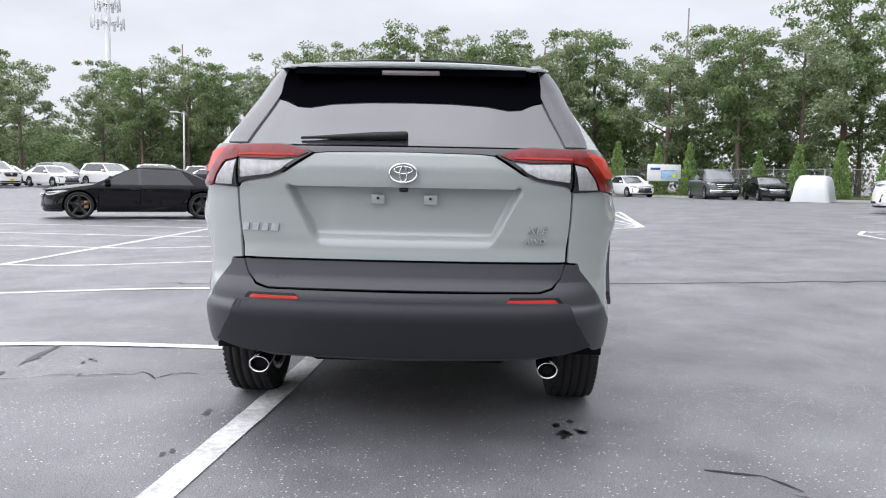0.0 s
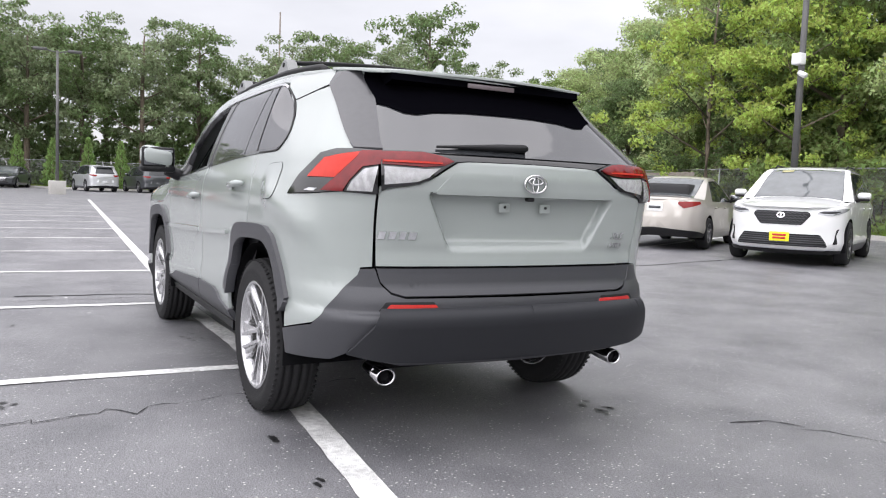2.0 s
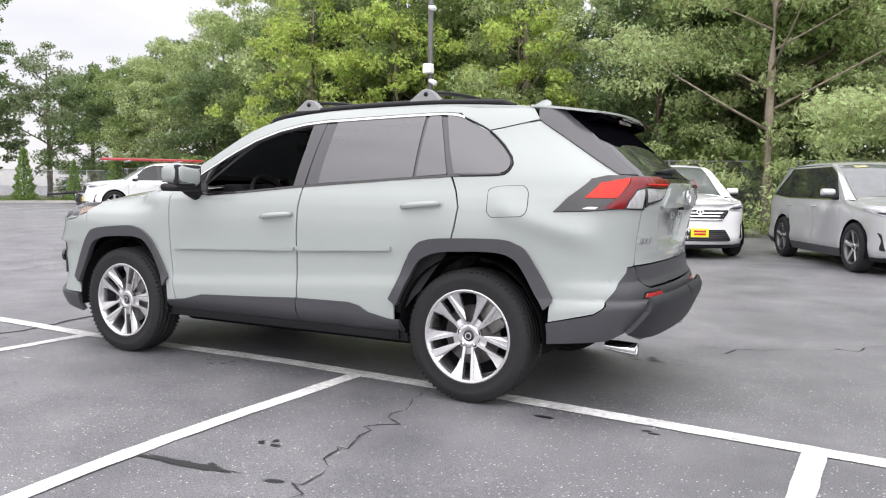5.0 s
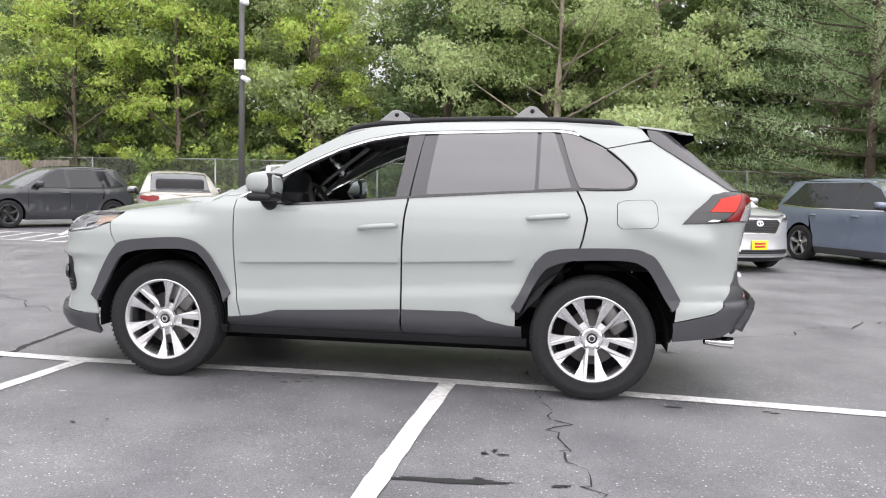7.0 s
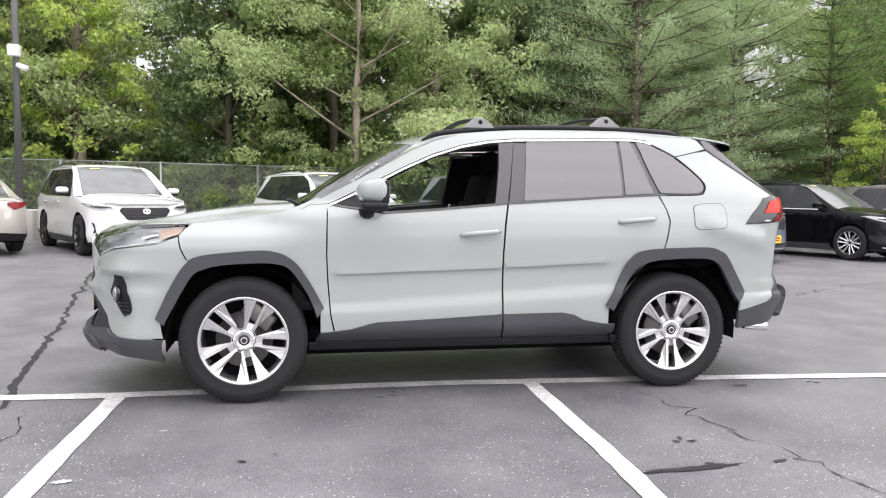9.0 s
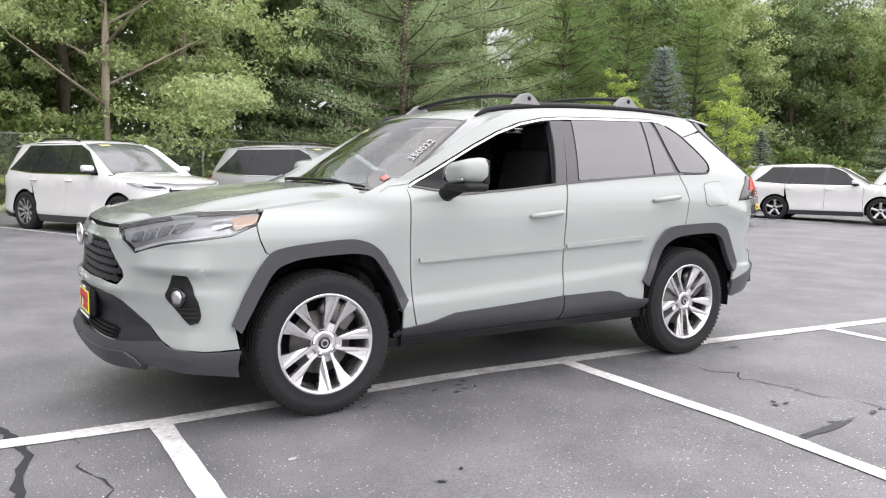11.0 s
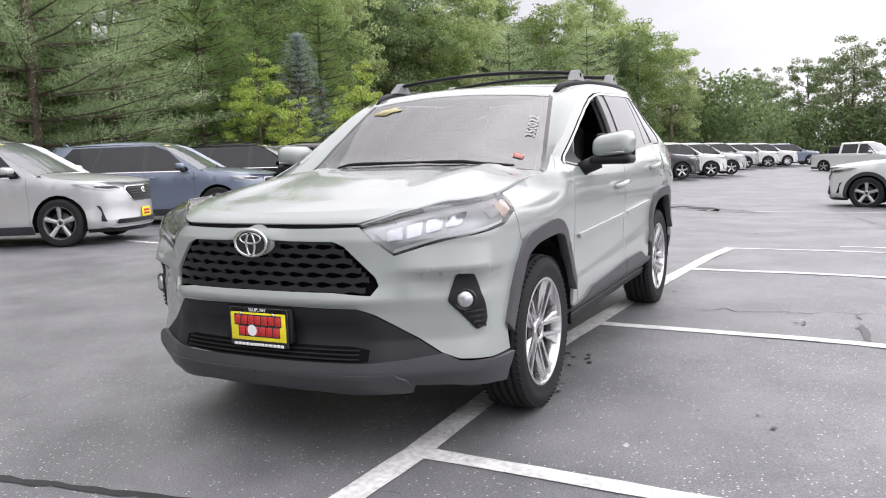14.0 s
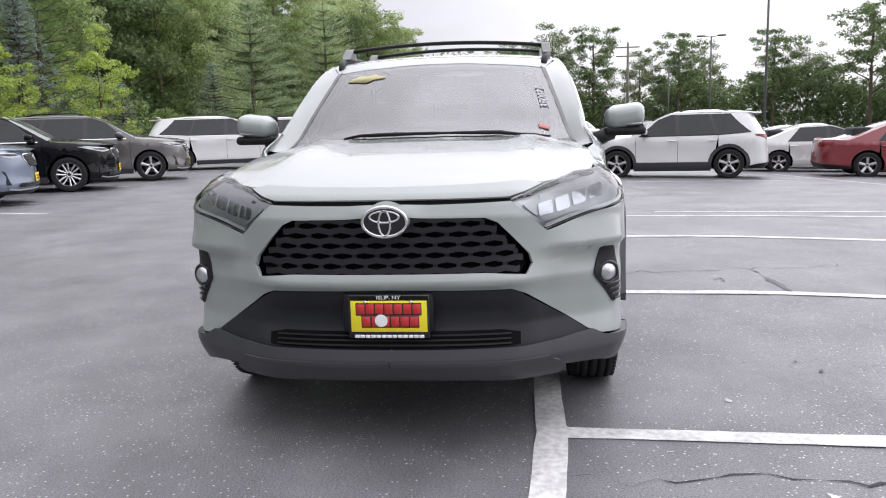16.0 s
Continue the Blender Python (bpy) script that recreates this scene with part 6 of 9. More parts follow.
text_part("town_line", "ISLIP, NY", 0.019, face_front(0.0, 0.6125, 0.006), M["plate_white"], plate, 0.0008, squeeze=1.25)
# dealer names stand as plain bars and shapes
for z, w, mat, high, dx, count in ((0.5695, 0.245, "plate_red", 0.038, 0.0, 7), (0.523, 0.215, "plate_red", 0.038, 0.005, 6), (0.4665, 0.262, "plate_white", 0.012, 0.0, 13)):
    for k in range(count):
        wide = w / count
        if mat == "plate_red":
            part("print_outline", box_bm((0.002, wide * 1.04, high + 0.010), (px_ + 0.0080, dx - w / 2 + wide * (k + 0.5), z), 0.001, 1), M["gloss_black"], plate)
        part("print_bar", box_bm((0.003, wide * 0.88, high), (px_ + 0.0085, dx - w / 2 + wide * (k + 0.5), z), 0.0012, 1), M[mat], plate)
bm = bmesh.new()
bm.faces.new([bm.verts.new((px_ + 0.0115, -0.028 + 0.024 * math.cos(a), 0.527 + 0.024 * math.sin(a))) for a in np.linspace(0, 2 * math.pi, 21)[:-1]])
part("print_disc", bm, M["plate_white"], plate)
for y in (0.085, -0.085):
    part("plate_bolt", cyl_bm(0.007, 0.006, (px_ + 0.006, y, 0.597), (px_ + 0.014, y, 0.597), 10), M["chrome"], plate)
# marker writing on the windscreen
p, n = HT.at(0.62, 0.575, 0.006)
up = (HT.at(0.50, 0.525, 0.006)[0] - HT.at(0.74, 0.565, 0.006)[0]).normalized()
yax = up.cross(n).normalized()
mk = Matrix(((up.x, -yax.x, n.x, p.x), (up.y, -yax.y, n.y, p.y), (up.z, -yax.z, n.z, p.z), (0, 0, 0, 1)))
text_part("stock_number", "350022", 0.078, mk, M["chalk"], h_body, 0.0006, "white marker digits on the glass", 0.1, 0.92)
p, n = HT.at(0.87, 0.58, 0.004)
part("inspection_sticker", prism_bm([(-0.018, -0.026), (0.018, -0.026), (0.018, 0.026), (-0.018, 0.026)], 0.001, lambda a, b, h: HT.at(0.86 + a, 0.575 + b, 0.004 + h)[0]), M["sticker_red"], h_body)
part("year_marker", prism_bm([(0.042 * math.sin(a) * (0.8 + 0.2 * math.sin(5 * a)), 0.115 * math.cos(a) * (0.85 + 0.15 * math.sin(4 * a + 1))) for a in np.linspace(0, 2 * math.pi, 31)[:-1]], 0.001, lambda a, b, h: HT.at(0.475 + a + 0.2 * b, -0.40 + b, 0.004 + h)[0]), M["sticker"], h_body, "yellow marker scrawl on the glass")

# ---- cabin of that car ----
cab = part("dashboard", box_bm((0.42, 1.36, 0.22), (0.80, 0, 1.03), 0.07, 3), M["interior"], hero)
part("dash_hood", box_bm((0.20, 0.36, 0.08), (0.66, 0.36, 1.15), 0.03, 3), M["interior"], cab)
part("centre_screen", box_bm((0.02, 0.24, 0.14), (0.60, 0, 1.17), 0.008), M["gloss_black"], cab)
wheel_bm = bmesh.new()
ring = []
for i in range(33):
    a = 2 * math.pi * i / 32
    ring.append((0.0, 0.185 * math.cos(a), 0.185 * math.sin(a)))
tube_bm(ring, 0.016, 8, wheel_bm)
for a in (0, 180, 270):
    tube_bm([(0, 0, 0), (0.0, 0.18 * math.cos(radians(a)), 0.18 * math.sin(radians(a)))], 0.018, 6, wheel_bm)
box_bm((0.05, 0.14, 0.10), (0.01, 0, 0), 0.02, bm=wheel_bm)
bmesh.ops.transform(wheel_bm, matrix=Matrix.Translation((0.46, 0.36, 1.075)) @ Matrix.Rotation(radians(24), 4, "Y"), verts=wheel_bm.verts)
part("steering_wheel", wheel_bm, M["interior"], hero)
for y in (0.36, -0.36):
    seat = part("front_seat", box_bm((0.52, 0.50, 0.18), (0.02, y, 0.72), 0.06, 3), M["seat"], hero)
    part("seat_back", box_bm((0.16, 0.48, 0.66), (-0.32, y, 1.06), 0.06, 3, rot=Matrix.Rotation(radians(-14), 4, "Y")), M["seat"], seat)
    part("headrest", box_bm((0.10, 0.27, 0.19), (-0.43, y, 1.47), 0.045, 3), M["seat"], seat)
rear_seat = part("rear_seat", box_bm((0.45, 1.24, 0.20), (-0.95, 0, 0.74), 0.06, 3), M["seat"], hero)
part("seat_back", box_bm((0.16, 1.24, 0.62), (-1.22, 0, 1.02), 0.06, 3, rot=Matrix.Rotation(radians(-18), 4, "Y")), M["seat"], rear_seat)
for y in (0.40, -0.40):
    part("headrest", box_bm((0.10, 0.25, 0.16), (-1.33, y, 1.38), 0.04, 3), M["seat"], rear_seat)
part("cabin_floor", box_bm((2.5, 1.5, 0.06), (-0.2, 0, 0.55)), M["interior"], hero)
part("bulkhead", box_bm((0.10, 1.46, 0.55), (1.02, 0, 0.83), 0.03), M["interior"], hero)
part("load_floor", box_bm((0.85, 1.25, 0.06), (-1.72, 0, 0.78)), M["interior"], hero)
lining = [(0.33, 0), (0.26, 0.52), (-1.45, 0.55), (-1.50, 0)]
panel("roof_lining", lining + [(a, -b) for a, b in reversed(lining[1:-1])], HT, M["lining"], hero, -0.035, 0.2, 0.0)
for m in (1, -1):
    for nm, pts in (("door_card", [(0.84, 1.10), (0.80, 0.45), (-0.20, 0.45), (-0.22, 1.14)]), ("rear_door_card", [(-0.22, 1.14), (-0.20, 0.45), (-0.90, 0.45), (-1.22, 0.85), (-1.22, 1.20)]), ("load_side", [(-1.24, 1.20), (-1.24, 0.85), (-1.95, 0.80), (-1.95, 1.18)])):
        panel(nm, sides(pts), HS, M["interior"], hero, -0.075, 0.15, 0.0, mirror=m)
    panel("pillar_lining", [(0.93, 0.68), (0.33, 0.55), (0.25, 0.58), (0.70, 0.66)], HT, M["lining"], hero, -0.035, 0.1, 0.01, mirror=m)
    panel("centre_pillar", sides([(-0.16, 1.17), (-0.21, 1.55), (-0.33, 1.56), (-0.30, 1.17)]), HS, M["interior"], hero, -0.04, 0.1, 0.02, mirror=m)
part("rear_view_mirror", box_bm((0.03, 0.24, 0.07), (0.42, 0, 1.47), 0.02), M["interior"], hero)


# ---- parked cars ----
M["glass_far"] = material("dark_car_glass", (0.022, 0.025, 0.027), 0.03, vary=0.2, grain=3, stain=1.0, specular=0.5)
M["glass_far"].node_tree.nodes["Principled BSDF"].inputs["IOR"].default_value = 1.5
M["lamp_far"] = material("headlamp_unit", (0.36, 0.37, 0.385), 0.2, 0.35, vary=0.45, grain=22, stain=9, coat=1.0)
M["graphite"] = car_paint("graphite_paint", (0.135, 0.13, 0.125), 0.35, 0.3, 0.3)


def parked_car(name, paint, label, kind="suv", L=4.95, W=1.93, H=1.72, base=2.85, over=0.95, r=0.37, wheel="five", face=None, grille="bars",
               plate=True, sticker=True, rails=True, roof=None, rear_plate=False, arches=False, bronze=False):
    """A parked car, front towards +x, wheels on the ground, its parts under one empty."""
    car = tagged(empty(name), label, {"suv": "car", "sedan": "car", "pickup": "pickup truck"}[kind])
    xf, xr = base / 2 + over, base / 2 + over - L
    xa, xb, hw = base / 2, -base / 2, W / 2
    belt = H * (0.622 if kind != "sedan" else 0.63)
    hood0, hood1 = H * 0.560, H * 0.662
    if kind == "sedan":
        hood0, hood1 = H * 0.53, H * 0.655
    plan = [(xf, 0), (xf - 0.035, hw * 0.35), (xf - 0.15, hw * 0.64), (xf - 0.34, hw * 0.855), (xf - 0.62, hw * 0.96), (xa - 0.3, hw * 0.985), (0.2, hw), (xb, hw * 0.99),
            (xr + 0.45, hw * 0.955), (xr + 0.2, hw * 0.87), (xr + 0.08, hw * 0.68), (xr + 0.02, hw * 0.35), (xr, 0)]
    cowl = xa - 0.34 if kind != "pickup" else xa - 0.32
    header = cowl - (0.92 if kind == "suv" else 0.98 if kind == "sedan" else 0.78)
    if kind == "suv":
        tail = xr + 0.30
        top_t = fair((xf + 0.2, hood0 - 0.18), (xf - 0.02, hood0 - 0.01), (xf - 0.25, hood0 + 0.06), (cowl + 0.4, hood1 - 0.035), (cowl + 0.04, hood1 - 0.004), (cowl, hood1 + 0.012), (header, H * 0.952), (header - 0.35, H * 0.992),
                     (header - 0.9, H), (xb, H * 0.985), (tail, H * 0.945))
    elif kind == "sedan":
        deck = xr + 0.52
        rear_win = xb + 0.52
        top_t = fair((xf + 0.2, hood0 - 0.14), (xf - 0.02, hood0), (xf - 0.3, hood0 + 0.07), (cowl + 0.3, hood1 - 0.02), (cowl, hood1), (header, H * 0.94), (header - 0.35, H * 0.995),
                      (rear_win + 0.2, H * 0.985), (rear_win, H * 0.955), (deck + 0.02, H * 0.70), (deck - 0.25, H * 0.685), (xr + 0.05, H * 0.66), (xr - 0.2, H * 0.6))
        tail = xr + 0.03
    else:
        cab_end = xb + 0.95
        tail = cab_end
        top_t = table((xf + 0.2, hood0 - 0.05), (xf - 0.02, hood0 + 0.05), (xf - 0.2, hood0 + 0.08), (cowl, hood1 + 0.02), (header + 0.1, H * 0.93), (header - 0.2, H), (cab_end, H * 0.985))
    bowed = lambda x, y: top_t(x + 0.12 * (y / hw) ** 2 * (1 if header - 0.1 < x < cowl + 0.05 else 0))
    drop = lambda x, y: (0.05 if x < cowl else 0.07) * abs(y / (hw * 0.8)) ** 2.6
    lean = table((belt, 0.035), (H * 0.93, 0.24), (H, 0.30))
    low = fair((0.18, 0.09), (0.30, 0.03), (0.40, 0.004), (0.58, 0.030), (belt * 0.74, 0.018), (belt * 0.88, 0.0), (belt * 0.95, 0.010), (belt, 0.036))
    nose = table((hood0 * 0.85, 0.0), (hood0, 0.05), (hood1, 0.30), (H, 0.9))
    side = lambda x, z: (low(z) if z < belt else lean(z)) + (nose(z) * 0.22 if x > xa - 0.2 else 0)
    front = fair((0.15, 0.14), (0.24, 0.04), (0.34, 0.0), (0.46, 0.016), (0.6, 0.012), (hood0 * 0.86, 0.045), (hood0 * 0.95, 0.09), (hood0, 0.15), (hood1, 0.38))
    if kind == "suv":
        rear = fair((0.2, 0.12), (0.4, 0.0), (0.60, 0.0), (0.68, 0.05), (belt * 0.9, 0.055), (belt, 0.075), (belt + 0.08, 0.115), (H * 0.92, 0.40), (H, 0.5))
    elif kind == "sedan":
        rear = table((0.2, 0.10), (0.4, 0.0), (0.62, 0.0), (0.7, 0.03), (H * 0.66, 0.05), (H, 0.5))
    else:
        rear = table((0.2, 0.05), (H, 0.06))
    B = Body(plan, side, front, rear, bowed, drop, xa - 0.1, xb + 0.1)
    S, T = B.skin, B.top
    body = part("body", box_bm((L * 0.80, W * 0.74, belt * 0.5), ((xf + xr) / 2, 0, belt * 0.60), 0.1), M["under"], car)
    us = B.us
    ar = r + 0.055
    def hood_edge(x):
        return min(belt + 0.0, max(hood0 - 0.06, float(np.interp(x, [cowl, xf - 0.45, xf], [belt + 0.005, hood0 + 0.03, hood0 - 0.05]))))
    sill = 0.26
    d1 = min(cowl - 0.12, xa - ar - 0.03)
    d2, d3 = d1 - 1.02, xb + 0.26
    deck_z = belt if kind != "sedan" else H * 0.675
    f_arch = [(us(x), z) for x, z in arch(xa, r, ar, 1.0, 195, -15)][::-1]
    r_arch = [(us(x), z) for x, z in arch(xb, r, ar, 1.0, 195, -15)][::-1]
    for m in (1, -1):
        fender = [(0.0, 0.24), (us(xf - 0.4), 0.24)] + [(us(xa + ar * 0.97), 0.25)] + f_arch + [(us(d1 + 0.004), sill), (us(d1 + 0.004), belt)]
        fender += [(us(x), hood_edge(x)) for x in np.linspace(d1 + 0.2, xf - 0.15, 7)] + [(0.0, hood_edge(xf))]
        panel("front_wing", fender, S, paint, body, step=0.2, mirror=m)
        panel("door", [(us(d1 - 0.004), sill), (us(d2 + 0.004), sill), (us(d2 + 0.004), belt), (us(d1 - 0.004), belt)], S, paint, body, step=0.2, mirror=m)
        if kind != "pickup":
            rd = [(us(d2 - 0.004), sill), (us(xb + ar * 1.0), sill)] + [p for p in r_arch if p[0] < us(d3)] + [(us(d3 + 0.004), belt), (us(d2 - 0.004), belt)]
            panel("rear_door", rd, S, paint, body, step=0.2, mirror=m)
            q = [p for p in r_arch if p[0] > us(d3)]
            quarter = [(us(d3 - 0.004), q[0][1] + 0.01)] + q + [(us(xb - ar * 0.98), 0.26), (B.length, 0.30), (B.length, deck_z), (us(xr + 0.25), deck_z), (us(d3 - 0.004), belt)]
        else:
            quarter = [(us(d2 - 0.004), sill), (us(xb + ar * 1.0), sill)] + r_arch + [(us(xb - ar * 0.98), 0.35), (B.length, 0.45), (B.length, belt + 0.02), (us(d2 - 0.004), belt + 0.02)]
        panel("rear_quarter", quarter, S, paint, body, step=0.2, mirror=m)
        # the turned shoulders between the upper sheet and the sides

        def bridge(name, upper, lower, mat=paint, rise=0.012):
            k_ = np.linspace(0, 1, 13)
            pick = lambda pts: list(zip(*[np.interp(k_, np.linspace(0, 1, len(pts)), [q[j] for q in pts]) for j in (0, 1)]))
            bm, rows = bmesh.new(), []
            for (ta, tb), (sa, sb) in zip(pick(upper), pick(lower)):
                e, f = T.at(ta, tb, 0.001)[0], S.at(sa, sb, 0.001)[0]
                c = (e + f) / 2 + Vector((0, 0.6 * rise, rise))
                rows.append([bm.verts.new((p.x, m * p.y, p.z)) for p in (e, e.lerp(c, 0.6), f.lerp(c, 0.6), f)])
            for a, b in zip(rows, rows[1:]):
                for j in range(3):
                    bm.faces.new((a[j], a[j + 1], b[j + 1], b[j]))
            return part(name, bm, mat, body)

        he_, zt = hw * 0.80, H * 0.925
        bridge("bonnet_edge", [(xf - 0.03, 0.0), (xf - 0.06, hw * 0.40), (xf - 0.22, hw * 0.66), (xf - 0.45, he_ * 0.98), ((xf - 0.45 + cowl) / 2, he_ * 1.015), (cowl + 0.05, he_ * 1.05)],
               [(0.0, hood_edge(xf)), (B.uf(hw * 0.40), hood_edge(xf - 0.05)), (B.uf(hw * 0.70), hood_edge(xf - 0.2)), (us(xf - 0.48), hood_edge(xf - 0.48)), (us((xf - 0.45 + cowl) / 2), hood_edge((xf - 0.45 + cowl) / 2)), (us(cowl), belt)], rise=0.006)
        bridge("front_pillar", [(cowl + 0.0, he_ * 0.97), (header - 0.10, he_ * 0.80)], [(us(cowl + 0.02), belt), (us(header + 0.15), zt - 0.02), (us(header - 0.1), zt + 0.05)])
        if kind == "suv":
            bridge("roof_edge", [(header - 0.10, he_ * 0.82), (tail + 0.02, he_ * 0.78)], [(us(header - 0.10), zt + 0.05), (us((header + xr) / 2), zt + 0.055), (us(xr + 0.42), zt + 0.03)])
        elif kind == "sedan":
            bridge("roof_edge", [(header - 0.10, he_ * 0.82), (rear_win + 0.05, he_ * 0.80)], [(us(header - 0.10), zt + 0.045), (us(rear_win + 0.25), zt + 0.03)])
            bridge("rear_pillar", [(rear_win + 0.05, he_ * 0.80), (deck + 0.06, he_ * 0.86)], [(us(rear_win + 0.25), zt + 0.03), (us(rear_win - 0.05), zt - 0.03), (us(deck + 0.05), belt)])
            bridge("boot_edge", [(deck + 0.06, he_ * 0.92), (xr + 0.14, he_ * 0.86), (xr + 0.03, 0.0)], [(us(deck + 0.06), belt + 0.02), (us(xr + 0.20), deck_z - 0.004), (B.length, deck_z - 0.004)], rise=0.006)
        else:
            bridge("roof_edge", [(header - 0.10, he_ * 0.82), (cab_end + 0.02, he_ * 0.80)], [(us(header - 0.10), zt + 0.045), (us(cab_end + 0.06), zt + 0.045)])
        # lower cladding and arch trims
        clad = M["cladding"] if kind != "sedan" else paint
        panel("sill", [(us(xa - ar), sill - 0.06), (us(xb + ar), sill - 0.06), (us(xb + ar), sill + 0.07), (us(xa - ar), sill + 0.07)], S, clad, body, 0.008, 0.15, mirror=m)
        panel("lower_bumper", [(0.0, 0.19), (us(xa + ar), 0.21), (us(xa + ar), 0.26), (us(xf - 0.35), 0.26), (0.0, 0.27)], S, M["dark_plastic"], body, 0.012, 0.12, mirror=m)
        panel("rear_valance", [(us(xb - ar), 0.24), (B.length, 0.26), (B.length, 0.42), (us(xr + 0.3), 0.36), (us(xb - ar), 0.30)], S, M["dark_plastic"], body, 0.012, 0.12, mirror=m)
        if arches:
            for cx in (xa, xb):
                ring = arch(cx, r, ar + 0.075, 1.0, 195, -15, 14) + arch(cx, r, ar - 0.01, 1.0, -15, 195, 14)
                panel("arch_trim", [(us(x), z) for x, z in ring], S, M["cladding"], body, 0.014, 0.10, 0.03, mirror=m)
            panel("door_cladding", [(us(xa - ar), sill), (us(xb + ar), sill), (us(xb + ar), sill + 0.16), (us(xa - ar), sill + 0.16)], S, M["cladding"], body, 0.012, 0.15, mirror=m)
        # wheel wells
        for cx in (xa, xb):
            bm = bmesh.new()
            rows = [[bm.verts.new((x, m * y, z)) for y in (hw - 0.36, hw - 0.03)] for x, z in arch(cx, r, ar - 0.01, 1.0, 200, -20, 14)]
            for a, b in zip(rows, rows[1:]):
                bm.faces.new((a[0], a[1], b[1], b[0]))
            bm.faces.new([q[0] for q in rows])
            part("wheel_well", bm, M["under"], body)
        # side windows
        z1 = H * 0.925
        glasses = []
        if kind == "pickup":
            glasses = [[(cowl - 0.22, belt + 0.02), (d2 + 0.06, belt + 0.02), (d2 + 0.08, z1), (header + 0.02, z1)], [(d2 - 0.03, belt + 0.02), (cab_end + 0.16, belt + 0.02), (cab_end + 0.2, z1), (d2 - 0.02, z1)]]
            pillar = [(cowl - 0.02, belt), (cab_end, belt), (cab_end + 0.06, z1 + 0.045), (header - 0.1, z1 + 0.045)]
        elif kind == "suv":
            qe = xr + 0.42
            glasses = [[(cowl - 0.26, belt + 0.025), (d2 + 0.05, belt + 0.03), (d2 + 0.07, z1), (header - 0.02, z1), (header + 0.25, z1 - 0.12)],
                       [(d2 - 0.05, belt + 0.03), (d3 + 0.04, belt + 0.04), (d3 + 0.24, z1), (d2 - 0.03, z1)],
                       [(d3 - 0.03, belt + 0.04), (qe + 0.02, belt + 0.10), (qe + 0.12, belt + 0.17), (qe + 0.45, z1 - 0.01), (d3 + 0.16, z1)]]
            pillar = [(cowl + 0.02, belt), (xr + 0.19, belt), (xr + 0.24, belt + 0.12), (xr + 0.42, z1 + 0.03), (header - 0.1, z1 + 0.05), (header + 0.15, z1 - 0.02)]
        else:
            glasses = [[(cowl - 0.25, belt + 0.02), (d2 + 0.05, belt + 0.02), (d2 + 0.06, z1), (header - 0.02, z1), (header + 0.25, z1 - 0.11)],
                       [(d2 - 0.04, belt + 0.02), (d3 - 0.02, belt + 0.03), (rear_win + 0.05, z1 - 0.03), (d2 - 0.02, z1)]]
            pillar = [(cowl + 0.02, belt), (deck + 0.05, belt), (rear_win - 0.05, z1 - 0.02), (rear_win + 0.25, z1 + 0.03), (header - 0.1, z1 + 0.045), (header + 0.15, z1 - 0.02)]
        panel("greenhouse", [(us(x), z) for x, z in pillar], S, paint, body, -0.004, 0.2, mirror=m)
        if kind == "suv":
            strip_ = [(cowl - 0.20, belt + 0.012), (d3, belt + 0.026), (qe, belt + 0.085), (qe + 0.10, belt + 0.18), (qe + 0.46, z1 + 0.012), (header - 0.04, z1 + 0.012), (header + 0.27, z1 - 0.105)]
        elif kind == "sedan":
            strip_ = [(cowl - 0.19, belt + 0.008), (d3 - 0.04, belt + 0.016), (rear_win + 0.04, z1 - 0.018), (d2, z1 + 0.012), (header - 0.04, z1 + 0.012), (header + 0.27, z1 - 0.095)]
        if kind != "pickup":
            panel("window_band", [(us(x), z) for x, z in strip_], S, M["gloss_black"], body, 0.001, 0.2, 0.0, mirror=m)
            if kind == "suv":
                sill_top = [(cowl - 0.20, belt + 0.014), (d3, belt + 0.028), (qe, belt + 0.088)]
                panel("window_strip", [(us(x), z) for x, z in sill_top] + [(us(x), z - 0.018) for x, z in reversed(sill_top)], S, M["chrome"] if not arches else M["dark_plastic"], body, 0.006, 0.2, 0.008, mirror=m)
        for g in glasses:
            panel("side_window", rounded([(us(x), z) for x, z in g], 0.04), S, M["glass_far"], body, 0.004, 0.22, 0.006, mirror=m)
        # handles and a mirror
        for hx in (d2 + 0.13, d3 + 0.13 if kind != "pickup" else cab_end + 0.25):
            p, _ = S.at(us(hx), belt - 0.11)
            part("door_handle", box_bm((0.20, 0.03, 0.03), (p.x, m * (p.y + 0.015), p.z), 0.012), paint, body)
        p, _ = S.at(us(cowl - 0.36), belt + 0.10)
        mir = box_bm((0.15, 0.215, 0.135), (p.x + 0.02, m * (p.y + 0.15), belt + 0.115), 0.05, 3)
        for v in mir.verts:
            k_ = (v.co.x - p.x + 0.055) / 0.15
            v.co.z = belt + 0.115 + (v.co.z - belt - 0.115) * (1 - 0.25 * k_)
        mirror_ = part("mirror", mir, paint, body)
        part("mirror_base", box_bm((0.13, 0.20, 0.045), (p.x + 0.02, m * (p.y + 0.14), belt + 0.045), 0.02, 2), M["dark_plastic"], mirror_)
        part("mirror_foot", tube_bm([(p.x + 0.03, m * (p.y - 0.02), belt + 0.01), (p.x + 0.03, m * (p.y + 0.08), belt + 0.04)], 0.035, 8), M["dark_plastic"], mirror_)
        part("mirror_face", box_bm((0.008, 0.17, 0.10), (p.x - 0.056, m * (p.y + 0.15), belt + 0.112), 0.003, 1), M["mirror_glass"], mirror_)
        # lamps
        hz = hood0 - 0.075
